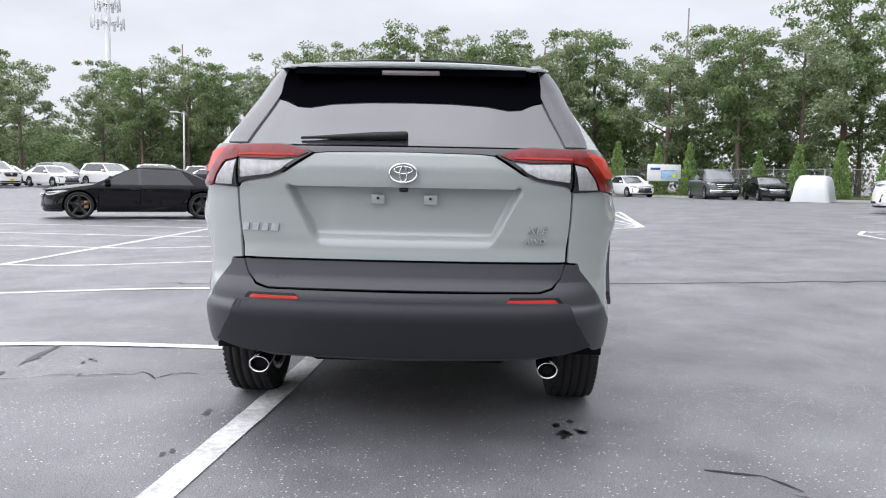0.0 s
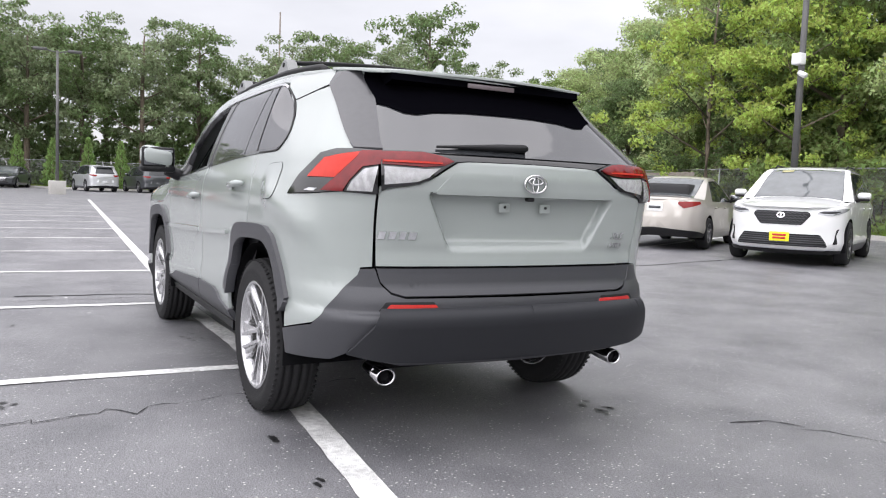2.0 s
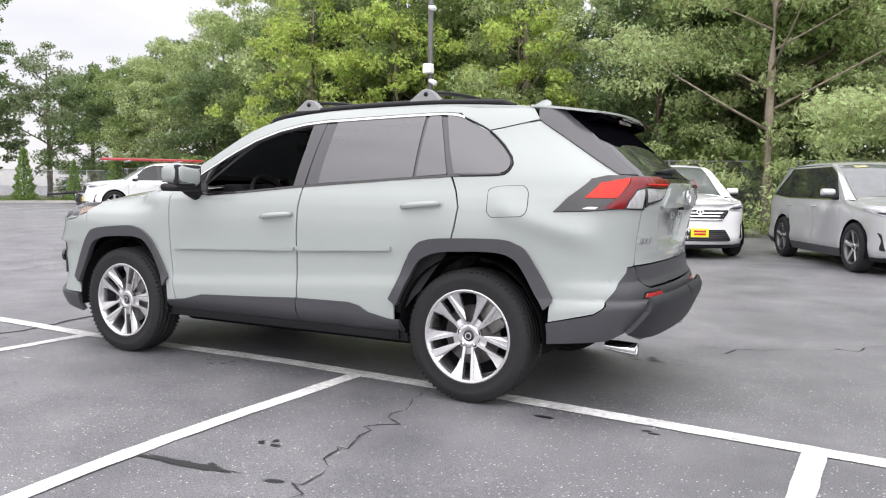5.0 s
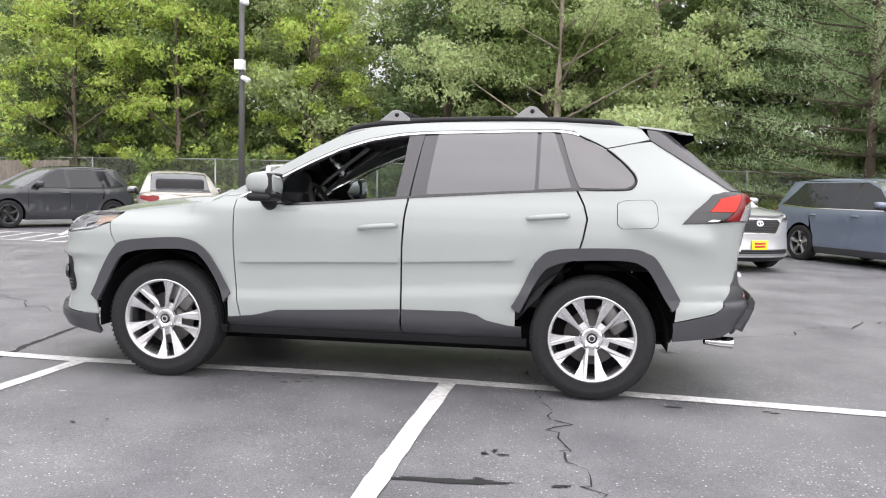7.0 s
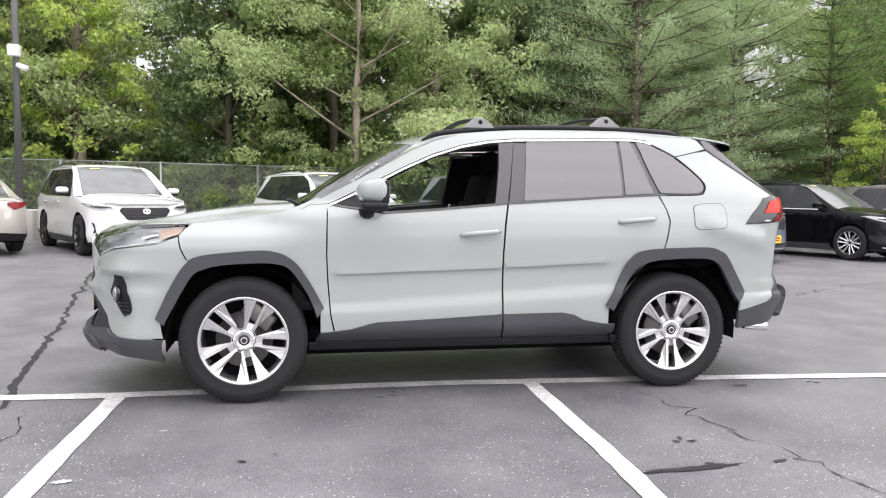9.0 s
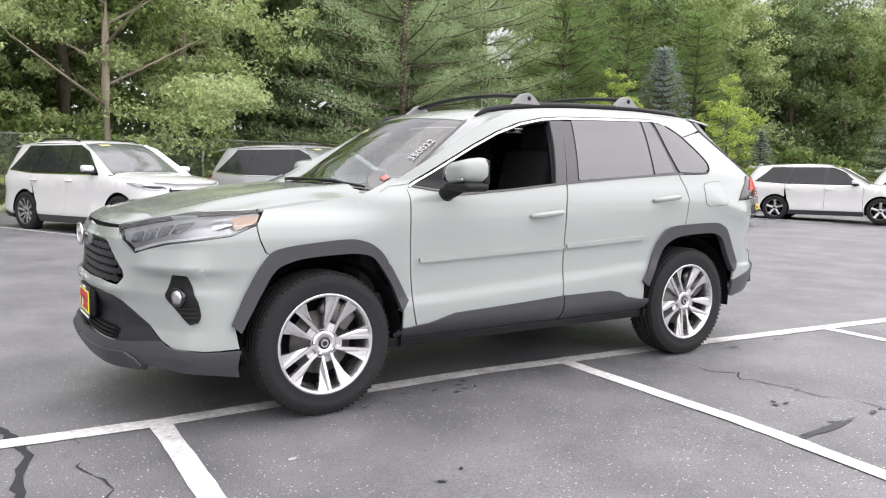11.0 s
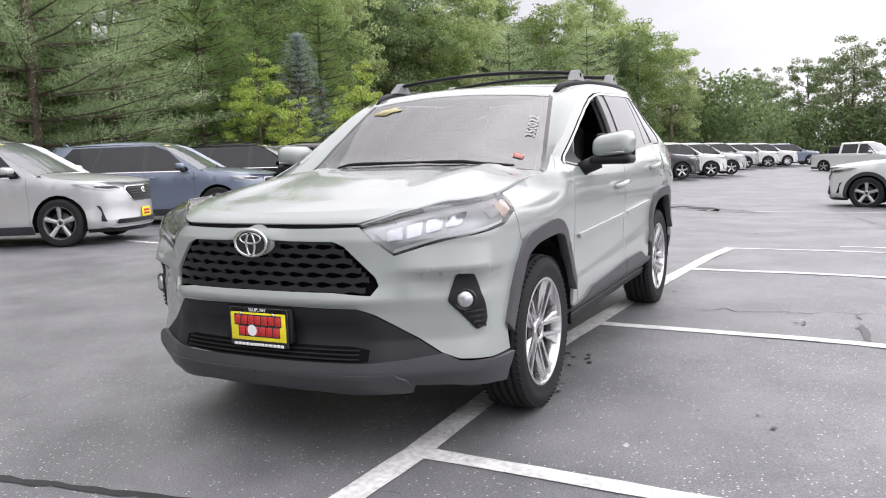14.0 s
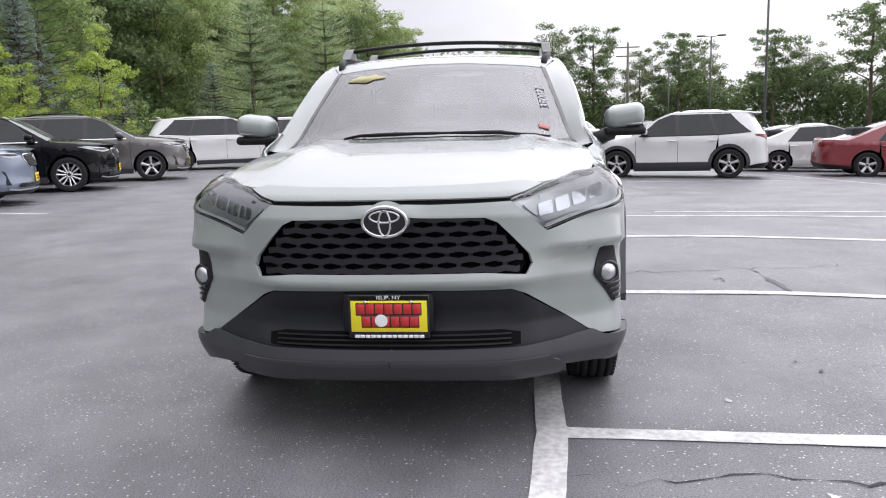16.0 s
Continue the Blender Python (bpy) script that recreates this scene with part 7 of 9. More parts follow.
        lamp = [(B.uf(hw * 0.54), hz - 0.035), (B.uf(hw * 0.74), hz - 0.062), (us(xf - 0.34), hz - 0.035), (us(xf - 0.70), hz + 0.062), (us(xf - 0.50), hz + 0.070), (B.uf(hw * 0.62), hz + 0.018)]
        lamp_ = panel("headlight", rounded(lamp, 0.02), S, M["lamp_far"], body, 0.006, 0.06, 0.012, mirror=m)
        panel("lamp_shade", [(B.uf(hw * 0.56), hz - 0.020), (B.uf(hw * 0.74), hz - 0.030), (us(xf - 0.36), hz - 0.004), (us(xf - 0.36), hz + 0.018), (B.uf(hw * 0.64), hz + 0.006)], S, M["grille_black"], lamp_, 0.010, 0.06, 0.006, mirror=m)
        tz = belt - 0.05 if kind != "sedan" else H * 0.585
        if kind == "pickup":
            tl = [(us(xr + 0.16), tz - 0.22), (B.ur(hw * 0.80), tz - 0.22), (B.ur(hw * 0.80), tz + 0.05), (us(xr + 0.16), tz + 0.05)]
        else:
            tl = [(us(xr + 0.34), tz + 0.03), (B.ur(hw * 0.62), tz - 0.07), (B.ur(hw * 0.50), tz + 0.01), (B.ur(hw * 0.52), tz + 0.06), (us(xr + 0.36), tz + 0.07)]
        panel("tail_light", rounded(tl, 0.02), S, M["lens_red"], body, 0.008, 0.12, 0.01, mirror=m)
        fog = [(B.uf(hw * 0.80), 0.36), (B.uf(hw * 0.86), 0.37), (us(xf - 0.33), 0.50), (us(xf - 0.40), 0.62), (B.uf(hw * 0.86), 0.60), (B.uf(hw * 0.835), 0.50)]
        panel("fog_light_recess", rounded(fog, 0.02), S, M["dark_plastic"], body, 0.006, 0.06, 0.008, mirror=m)
    # grille, bumper opening, plate
    gz = hood0 - 0.20
    gmat = M["dark_plastic"]
    gh = 0.12 if kind != "pickup" else 0.22
    wide = 0.50 if grille == "bars" else 0.42
    shape = [(-B.uf(hw * wide), gz + gh * 0.95), (-B.uf(hw * (wide + 0.05)), gz + gh * 0.5), (-B.uf(hw * (wide - 0.08)), gz - gh * 0.85), (B.uf(hw * (wide - 0.08)), gz - gh * 0.85), (B.uf(hw * (wide + 0.05)), gz + gh * 0.5), (B.uf(hw * wide), gz + gh * 0.95)]
    if grille == "crest":
        big = [(a * 1.05, gz + (z - gz) * 1.14) for a, z in shape]
        panel("grille_frame", rounded(big, 0.03), S, M["chrome"], body, 0.006, 0.10, 0.012)
    panel("grille", rounded(shape, 0.03), S, gmat, body, 0.010, 0.10, 0.01)
    if grille == "bars":
        for k in range(4):
            z = gz + gh * 0.78 - k * gh * 0.48
            w = B.uf(hw * (wide - 0.005 - 0.025 * k))
            panel("grille_bar", [(-w, z - 0.012), (w, z - 0.012), (w, z + 0.012), (-w, z + 0.012)], S, M["chrome"], body, 0.020, 0.10, 0.012)
    else:
        for k in range(5):
            z = gz + gh * 0.72 - k * gh * 0.35
            w = B.uf(hw * (wide + 0.03 - 0.022 * k) - 0.02)
            wave_ = [(w * q / 12, z + 0.010 * (1 if q % 2 else -1)) for q in range(-12, 13)]
            panel("grille_bar", [(u, v - 0.005) for u, v in wave_] + [(u, v + 0.005) for u, v in reversed(wave_)], S, M["cladding"], body, 0.018, 0.3, 0.010)
    panel("emblem", [(0.065 * math.cos(a), gz + 0.045 + 0.045 * math.sin(a)) for a in np.linspace(0, 2 * math.pi, 18)[:-1]], S, M["chrome"], body, 0.030, 0.1, 0.012)
    panel("emblem_hollow", [(0.046 * math.cos(a), gz + 0.047 + 0.028 * math.sin(a)) for a in np.linspace(0, 2 * math.pi, 18)[:-1]], S, M["gloss_black"], body, 0.032, 0.1, 0.002)
    panel("emblem_bar", [(-0.010, gz + 0.010), (0.010, gz + 0.010), (0.010, gz + 0.082), (-0.010, gz + 0.082)], S, M["chrome"], body, 0.034, 0.1, 0.004)
    low_w = 0.74 if grille == "mesh" else 0.60
    panel("air_intake", rounded([(-B.uf(hw * (low_w - 0.12)), 0.515), (-B.uf(hw * low_w), 0.315), (B.uf(hw * low_w), 0.315), (B.uf(hw * (low_w - 0.12)), 0.515)] if grille != "crest" else
                                [(-B.uf(hw * 0.66), 0.385), (-B.uf(hw * 0.70), 0.315), (B.uf(hw * 0.70), 0.315), (B.uf(hw * 0.66), 0.385)], 0.03), S, M["dark_plastic"], body, 0.008, 0.08, 0.008)
    for k in range(5 if grille != "crest" else 2):
        z = 0.338 + 0.036 * k
        w = B.uf(hw * (low_w - 0.03 - 0.02 * k))
        panel("intake_bar", [(-w, z - 0.006), (w, z - 0.006), (w, z + 0.006), (-w, z + 0.006)], S, M["cladding"], body, 0.016, 0.1, 0.008)
    if kind == "suv":
        lip = [(-B.uf(hw * 0.84), 0.31), (-B.uf(hw * 0.70), 0.282), (B.uf(hw * 0.70), 0.282), (B.uf(hw * 0.84), 0.31), (B.uf(hw * 0.84), 0.288), (B.uf(hw * 0.70), 0.262), (-B.uf(hw * 0.70), 0.262), (-B.uf(hw * 0.84), 0.288)]
        panel("lower_strip", lip, S, M["chrome_soft"], body, 0.018, 0.08, 0.012)
    if plate:
        p, _ = S.at(0, 0.50, 0.02)
        part("dealer_plate", box_bm((0.012, 0.305, 0.152), (p.x, 0, 0.46), 0.003), M["plate_yellow"], body, "yellow dealer plate")
        for dz, w in ((0.028, 0.21), (-0.022, 0.20)):
            part("plate_bar", box_bm((0.004, w, 0.034), (p.x + 0.008, 0, 0.46 + dz)), M["plate_red"], body)
    if rear_plate:
        p, _ = S.at(B.length, 0.78, 0.015)
        part("number_plate", box_bm((0.012, 0.305, 0.152), (p.x, 0, 0.80), 0.003), M["lamp_white"], body)
        part("plate_bar", box_bm((0.004, 0.23, 0.05), (p.x - 0.008, 0, 0.80)), M["charcoal"], body)
    # top: bonnet, windscreen, roof, rear window
    he = hw * 0.80
    bon = [(xf - 0.03, 0.0), (xf - 0.06, hw * 0.40), (xf - 0.22, hw * 0.66), (xf - 0.45, he * 0.98), (cowl + 0.05, he * 1.05), (cowl - 0.03, he * 0.9), (cowl + 0.06, 0.0)]
    panel("bonnet", bon + [(a, -b) for a, b in reversed(bon[1:-1])], T, paint, body, 0, 0.18)
    wsc = [(cowl + 0.03, 0.0), (cowl - 0.04, he * 0.95), (header - 0.10, he * 0.80), (header - 0.03, 0.0)]
    panel("windscreen", wsc + [(a, -b) for a, b in reversed(wsc[1:-1])], T, M["screen_far"], body, 0, 0.18, 0.01)
    rf = [(header - 0.035, 0.0), (header - 0.105, he * 0.84), (tail + (0.22 if kind == "sedan" else 0.02) if kind != "sedan" else rear_win + 0.05, he * 0.80), (tail if kind != "sedan" else rear_win, 0.0)]
    panel("roof", rf + [(a, -b) for a, b in reversed(rf[1:-1])], T, roof or paint, body, 0, 0.18)
    inner = part("cabin", box_bm((L * 0.42, W * 0.55, H * 0.25), ((header + xb) / 2, 0, belt + H * 0.11), 0.06), M["interior"], body)
    if kind == "sedan":
        rw = [(rear_win - 0.01, 0.0), (rear_win + 0.02, he * 0.78), (deck + 0.06, he * 0.86), (deck + 0.03, 0.0)]
        panel("rear_window", rw + [(a, -b) for a, b in reversed(rw[1:-1])], T, M["screen_far"], body, 0.002, 0.18, 0.01)
        bt = [(deck + 0.02, 0.0), (deck + 0.05, he * 0.96), (xr + 0.12, he * 0.86), (xr + 0.03, 0.0)]
        panel("boot_lid", bt + [(a, -b) for a, b in reversed(bt[1:-1])], T, paint, body, 0, 0.18)
    elif kind == "suv":
        rw = [(B.ur(hw * 0.66), belt + 0.07), (2 * B.length - B.ur(hw * 0.66), belt + 0.07), (2 * B.length - B.ur(hw * 0.60), H * 0.89), (B.ur(hw * 0.60), H * 0.89)]
        panel("rear_window", rounded(rw, 0.05), S, M["glass_far"], body, 0.004, 0.18, 0.01)
        gate = [(us(xr + 0.195), belt - 0.004), (2 * B.length - us(xr + 0.195), belt - 0.004), (2 * B.length - us(xr + 0.24), belt + 0.12), (2 * B.length - us(xr + 0.425), H * 0.955), (us(xr + 0.425), H * 0.955), (us(xr + 0.24), belt + 0.12)]
        panel("tailgate_frame", gate, S, paint, body, -0.003, 0.18)
        sp = [(tail + 0.05, 0.0), (tail + 0.05, he * 0.74), (tail - 0.06, he * 0.68), (tail - 0.09, 0.0)]
        panel("spoiler", sp + [(a, -b) for a, b in reversed(sp[1:-1])], T, paint, body, 0.006, 0.10, 0.022)
        fin = tube_bm([(tail + 0.28, 0, H * 0.955), (tail + 0.20, 0, H * 0.985), (tail + 0.12, 0, H * 0.985)], 0.02, 6, taper=[0.4, 1, 0.8])
        part("antenna_fin", fin, paint, body)
        if rails:
            for m in (1, -1):
                y = he * 0.80 * m
                part("roof_rail", tube_bm([(header - 0.25, y, T.at(header - 0.25, y)[0].z), (header - 0.42, y, T.at(header - 0.42, y)[0].z + 0.045), (xb + 0.3, y, T.at(xb + 0.3, y)[0].z + 0.045), (xb + 0.02, y, T.at(xb, y)[0].z + 0.0)], 0.017, 6), M["dark_plastic"], body)
    else:
        bed = box_bm((cab_end - xr - 0.1, W * 0.80, 0.04), ((cab_end + xr) / 2, 0, belt - 0.30))
        part("load_bed", bed, M["dark_plastic"], body)
        for m in (1, -1):
            part("bed_rail", box_bm((cab_end - xr - 0.08, 0.06, 0.035), ((cab_end + xr) / 2, m * hw * 0.93, belt + 0.025), 0.012), M["dark_plastic"], body)
        part("cab_back", box_bm((0.04, W * 0.62, H - belt - 0.08), (cab_end + 0.02, 0, (H + belt) / 2 - 0.03), 0.015), M["glass_far"], body)
        part("front_bumper_bar", box_bm((0.10, W * 0.86, 0.17), (xf - 0.06, 0, 0.52), 0.03), M["chrome"], body)
    if sticker:
        p, n = T.at(header + 0.16, -he * 0.45)
        part("price_sticker", prism_bm([(-0.05, -0.10), (0.04, -0.10), (0.05, 0.10), (-0.04, 0.10)], 0.003, lambda a, b, h: T.at(header + 0.06 + a, -he * 0.42 + b, 0.004 + h)[0]), M["sticker"], body)
    for x in (xa, xb):
        for m in (1, -1):
            add_wheel(car, x, m * (hw - 0.125), r, wheel, r - 0.112 + (0.035 if bronze else 0), 0.225, face, bronze=bronze)
    return car


M["screen_far"] = material("windscreen_far", (0.10, 0.11, 0.115), 0.04, vary=0.25, grain=6, stain=1.2, specular=0.5)
M["screen_far"].node_tree.nodes["Principled BSDF"].inputs["IOR"].default_value = 1.9


def place(car, x, y, heading):
    car.matrix_basis = pose(x, y, ground_z(x, y), 0, 0, heading)
    return car


def put(car, x, y, heading, by="fr"):
    """Stand a car so that one of its front wheels (fr, fl) or rear wheels (rr, rl) touches (x, y)."""
    w = [c for c in car.children if c.name.startswith("wheel")]
    i = {"fl": 0, "fr": 1, "rl": 2, "rr": 3}[by]
    o = w[i].matrix_basis.translation
    a = radians(heading)
    wx, wy = math.cos(a) * o.x - math.sin(a) * o.y, math.sin(a) * o.x + math.cos(a) * o.y
    return place(car, x - wx, y - wy, heading)


def repaint(car, paint):
    for ob in car.children_recursive:
        if ob.type == "MESH" and ob.data.materials and ob.data.materials[0] in PAINTS:
            ob.material_slots[0].link = "OBJECT"
            ob.material_slots[0].material = M[paint]


PAINTS = [M[k] for k in ("graphite", "white", "pearl", "silver", "slate", "charcoal", "black", "beige", "red", "crimson")]
# the row along the fence
ROW = "cars along the fence"
w1 = put(parked_car("suv_car", M["white"], "white SUV with black roof rails and a black mesh grille", wheel="ten", face=M["alloy_black"], grille="mesh"), 4.75, -9.65, 117)
w2 = put(parked_car("suv_car", M["white"], "white SUV with a chrome barred grille and a yellow dealer plate", H=1.73, L=4.89, wheel="ten"), 0.34, -9.85, 115)
s3 = put(parked_car("suv_car", M["silver"], "silver SUV with a dark grille and a yellow dealer plate", rails=False, grille="crest"), -3.25, -8.45, 114)
b4 = put(parked_car("suv_car", M["slate"], "blue-grey SUV with five-spoke alloy wheels", rails=False, grille="crest"), -7.3, -9.0, 114)
k5 = put(parked_car("suv_car", M["black"], "black SUV with a yellow windscreen sticker", wheel="six", grille="crest"), -10.8, -9.28, 114)
g6 = put(parked_car("suv_car", M["graphite"], "dark grey SUV with bright alloy wheels", H=1.73), -14.15, -9.1, 114)
for c in (w1, w2, s3, b4, k5, g6):
    tagged(c, group=ROW)
for src, paint, words, x, y, a in ((s3, "white", "white SUV parked between darker SUVs", -19.85, -9.24, 112), (w2, "pearl", "pearl white SUV parked in the fence row", -24.65, -7.94, 112), (k5, "black", "black SUV parked in the fence row", -28.25, -6.54, 112),
                                   (g6, "charcoal", "dark grey SUV parked in the fence row", -31.55, -5.64, 112), (s3, "white", "white SUV parked in the fence row", -34.75, -4.84, 112), (b4, "silver", "silver SUV parked in the fence row", -38.2, -4.3, 111), (k5, "black", "black SUV parked in the fence row", -45, -5.4, 110),
                                   (g6, "silver", "silver SUV parked in the fence row", -49, -4.6, 110), (s3, "pearl", "pearl white SUV parked in the fence row", -53, -3.6, 110), (w2, "white", "white SUV parked in the fence row", -57, -2.6, 110), (b4, "slate", "blue-grey SUV parked in the fence row", -61, -1.2, 110)):
    c = copy_thing(src, pose(x, y, ground_z(x, y), 0, 0, a))
    repaint(c, paint)
    tagged(c, words, group=ROW)
# other cars round the lot
crossover = put(parked_car("crossover_car", M["charcoal"], "dark grey crossover with black alloy wheels", L=4.39, W=1.80, H=1.56, base=2.64, over=0.92, r=0.34, face=M["alloy_black"], plate=False, sticker=False, rails=False, grille="mesh", arches=True), 11.9, -11.4, 61, "fl")
sedan_beige = put(parked_car("sedan_car", M["beige"], "champagne beige sedan with red tail lights", "sedan", L=4.53, W=1.70, H=1.47, base=2.60, over=0.88, r=0.31, plate=False, sticker=False, rear_plate=True), 7.34, -9.46, 300, "rl")
sedan_sport = put(parked_car("sedan_car", M["black"], "black sports sedan with black wheels and bronze callipers", "sedan", L=5.04, W=1.90, H=1.43, base=3.05, over=0.95, r=0.36, face=M["alloy_black"], plate=False, sticker=False, bronze=True), 14.7, 9.55, 113, "fl")
suv_white = place(parked_car("suv_car", M["white"], "white SUV with black wheel arches and lower body", L=4.60, W=1.855, H=1.70, base=2.69, over=0.925, r=0.365, plate=False, sticker=False, arches=True), -15.9, 4.25, 260)
sedan_red = place(parked_car("sedan_car", M["red"], "dark red sedan parked at the end of a row", "sedan", L=4.88, W=1.84, H=1.46, base=2.78, over=0.95, r=0.33, plate=False, sticker=False), -16.2, 10.5, 80)
END = "cars at the far end"
for i, (paint, x, y, a) in enumerate((("pearl", -19.6, 9.4, 80), ("silver", -22.6, 9.6, 80), ("white", -25.8, 9.4, 80), ("pearl", -29.0, 9.8, 80), ("slate", -32.5, 9.5, 80), ("white", -19.8, 16, 80), ("silver", -24, 17, 80), ("white", -38, 10, 80), ("pearl", -42, 10.5, 80), ("white", -30, 17.5, 80), ("white", -46, 12, 80))):
    c = copy_thing(sedan_red, pose(x, y, ground_z(x, y), 0, 0, a))
    repaint(c, paint)
    tagged(c, {"pearl": "pearl white", "silver": "silver", "white": "white", "slate": "blue-grey"}[paint] + " sedan parked in the end row", group=END)
truck = place(parked_car("pickup_truck", M["charcoal"], "dark grey pickup truck with a chrome grille", "pickup", L=5.7, W=2.0, H=1.88, base=3.6, over=1.0, r=0.39, sticker=False, plate=False), 44.6, -16.4, 177)
for paint, x, y, a in (("white", -50, 3.5, 60), ("black", -48.5, 8.0, 40), ("white", -56.5, 11.5, 60)):
    c = copy_thing(truck, pose(x, y, ground_z(x, y), 0, 0, a))
    repaint(c, paint)
    tagged(c, paint + " pickup truck far down the lot", group=END)
FAR = "cars of the back row"
for src, paint, words, x, y, a in ((sedan_red, "white", "white sedan in the back row", 48.5, -12.0, 195), (sedan_red, "black", "black sedan in the back row", 42.0, -18.8, 174), (s3, "silver", "silver SUV with its tail to the lot", 51, -2.9, 10), (b4, "charcoal", "dark SUV with its tail to the lot", 50.5, -6.0, 10),
                                   (sedan_red, "white", "white sedan in the back row", 50, -9.2, 10), (sedan_red, "charcoal", "dark sedan in the back row", 55, 2.0, 165), (sedan_red, "black", "black sedan in the back row", 56, 5.0, 165), (sedan_red, "white", "white sedan with red stripes in the back row", 57, 8.4, 165),
                                   (s3, "crimson", "red SUV in the back row", 60, 12.5, 150), (s3, "white", "white SUV behind the black sedan", 30.0, 9.6, 160)):
    c = copy_thing(src, pose(x, y, ground_z(x, y), 0, 0, a))
    repaint(c, paint)
    tagged(c, words, group=FAR)
for i in range(10):
    c = copy_thing(s3 if i % 3 else sedan_red, pose(53 - i * 0.9 + 5 * (i % 2), 18.0 + i * 1.55, 0, 0, 0, 238))
    repaint(c, ("white", "silver", "pearl", "charcoal")[i % 4])
    tagged(c, ("white", "silver", "pearl white", "dark grey")[i % 4] + " car in the far stock row", group=FAR)
van = copy_thing(s3, pose(20.5, -16.6, ground_z(20.5, -16.6), 0, 0, 57))
repaint(van, "white")
tagged(van, "white work car with a red ladder on its roof", group=FAR)
van.scale = (1.05, 1.0, 1.1)
van2 = copy_thing(sedan_red, pose(23.5, -18.4, ground_z(23.5, -18.4), 0, 0, 57))
repaint(van2, "charcoal")
tagged(van2, "dark sedan behind the work car", group=FAR)


# ---- trees ----
def leaf_cloud(rng, centres, radii, per, size, aspect=0.6, droop=0.3, out_bias=0.5, flat=0.62):
    """Vertices and faces of many small folded leaves in clumps."""
    verts, faces = [], []
    for (cx, cy, cz), cr in zip(centres, radii):
        for _ in range(per):
            d = Vector((rng.gauss(0, 1), rng.gauss(0, 1), rng.gauss(0, 0.85)))
            d.normalize()
            away = d * cr * (rng.random() ** 0.45)
            p = Vector((cx + away.x, cy + away.y, cz + away.z * flat))
            n = (d * out_bias + Vector((rng.uniform(-1, 1), rng.uniform(-1, 1), rng.uniform(-0.2, 1)))).normalized()
            t = n.cross(Vector((rng.uniform(-1, 1), rng.uniform(-1, 1), rng.uniform(-1, 1))))
            if t.length < 1e-3:
                continue
            t.normalize()
            b = n.cross(t)
            s = size * rng.uniform(0.6, 1.35)
            k = len(verts)
            tip = p + t * s - n * s * droop
            verts += [tuple(p - t * s * 0.8 + b * s * aspect * 0.8), tuple(tip), tuple(p - t * s * 0.5 - b * s * aspect)]
            faces.append((k, k + 1, k + 2))
    return verts, faces


def crown_object(name, verts, faces, mat, parent):
    me = bpy.data.meshes.new(name)
    me.from_pydata(verts, [], faces)
    me.materials.append(mat)
    ob = new(name, me)
    ob.parent = parent
    return ob


def trunk_bm(rng, h, r, limbs, spread, lean=0.0):
    """A tapered trunk with limbs; returns the mesh and the limbs' ends."""
    pts = [Vector((lean * (k / 6) ** 1.5 + rng.uniform(-0.1, 0.1) * k / 6, rng.uniform(-0.12, 0.12) * k / 6, h * k / 6)) for k in range(7)]
    bm = tube_bm(pts, r, 9, taper=[1.25, 1.0, 0.88, 0.75, 0.6, 0.42, 0.2])
    tips = []
    for k in range(limbs):
        z = h * (0.30 + 0.62 * k / limbs)
        i = min(5, int(z / h * 6))
        base = pts[i].lerp(pts[i + 1], z / h * 6 - i)
        a = k * 2.4 + rng.uniform(-0.4, 0.4)
        ln = spread * (1.0 - 0.55 * (k / limbs)) * rng.uniform(0.75, 1.1)
        d = Vector((math.cos(a), math.sin(a), 0))
        q = [base, base + d * ln * 0.4 + Vector((0, 0, ln * 0.22)), base + d * ln * 0.75 + Vector((0, 0, ln * 0.42)), base + d * ln + Vector((0, 0, ln * 0.62))]
        tube_bm(q, r * 0.36 * (1 - 0.5 * k / limbs), 6, bm, taper=[1, 0.7, 0.45, 0.18])
        tips += [q[2], q[3]]
    tips.append(pts[-1])
    return bm, tips


def broadleaf(name, seed, h, r, spread, mat, label, clumps=70, per=75, size=0.17, low=0.28, bark="bark", clump_r=0.85, lobe_count=13):
    rng = random.Random(seed)
    tree = tagged(empty(name), label, "tree")
    bm, tips = trunk_bm(rng, h * 0.88, r, 11, spread)
    part("trunk", bm, M[bark], tree)
    centres, radii = [], []
    for p in tips:
        for _ in range(2):
            centres.append((p.x + rng.gauss(0, 0.4), p.y + rng.gauss(0, 0.4), p.z + rng.gauss(0, 0.4)))
            radii.append(clump_r * rng.uniform(0.7, 1.1))
    # lobes round the crown, with gaps between them
    lobes = []
    for k in range(lobe_count):
        z = low + (0.97 - low) * ((k + 0.5) / lobe_count + rng.uniform(-0.05, 0.05))
        w = spread * math.sin(math.pi * min(1, max(0.10, (z - low) / (1 - low) * 0.80 + 0.16))) ** 0.7
        a, q = k * 2.4 + rng.uniform(-0.5, 0.5), rng.uniform(0.35, 0.95)
        lobes.append((math.cos(a) * w * q, math.sin(a) * w * q, h * z, spread * rng.uniform(0.28, 0.46)))
    while len(centres) < clumps:
        x, y, z, w = lobes[len(centres) % lobe_count]
        centres.append((x + rng.gauss(0, w * 0.62), y + rng.gauss(0, w * 0.62), z + rng.gauss(0, w * 0.42)))
        radii.append(clump_r * rng.uniform(0.5, 1.05))
    v, f = leaf_cloud(rng, centres, radii, per, size)
    crown_object("crown", v, f, mat, tree)
    return tree


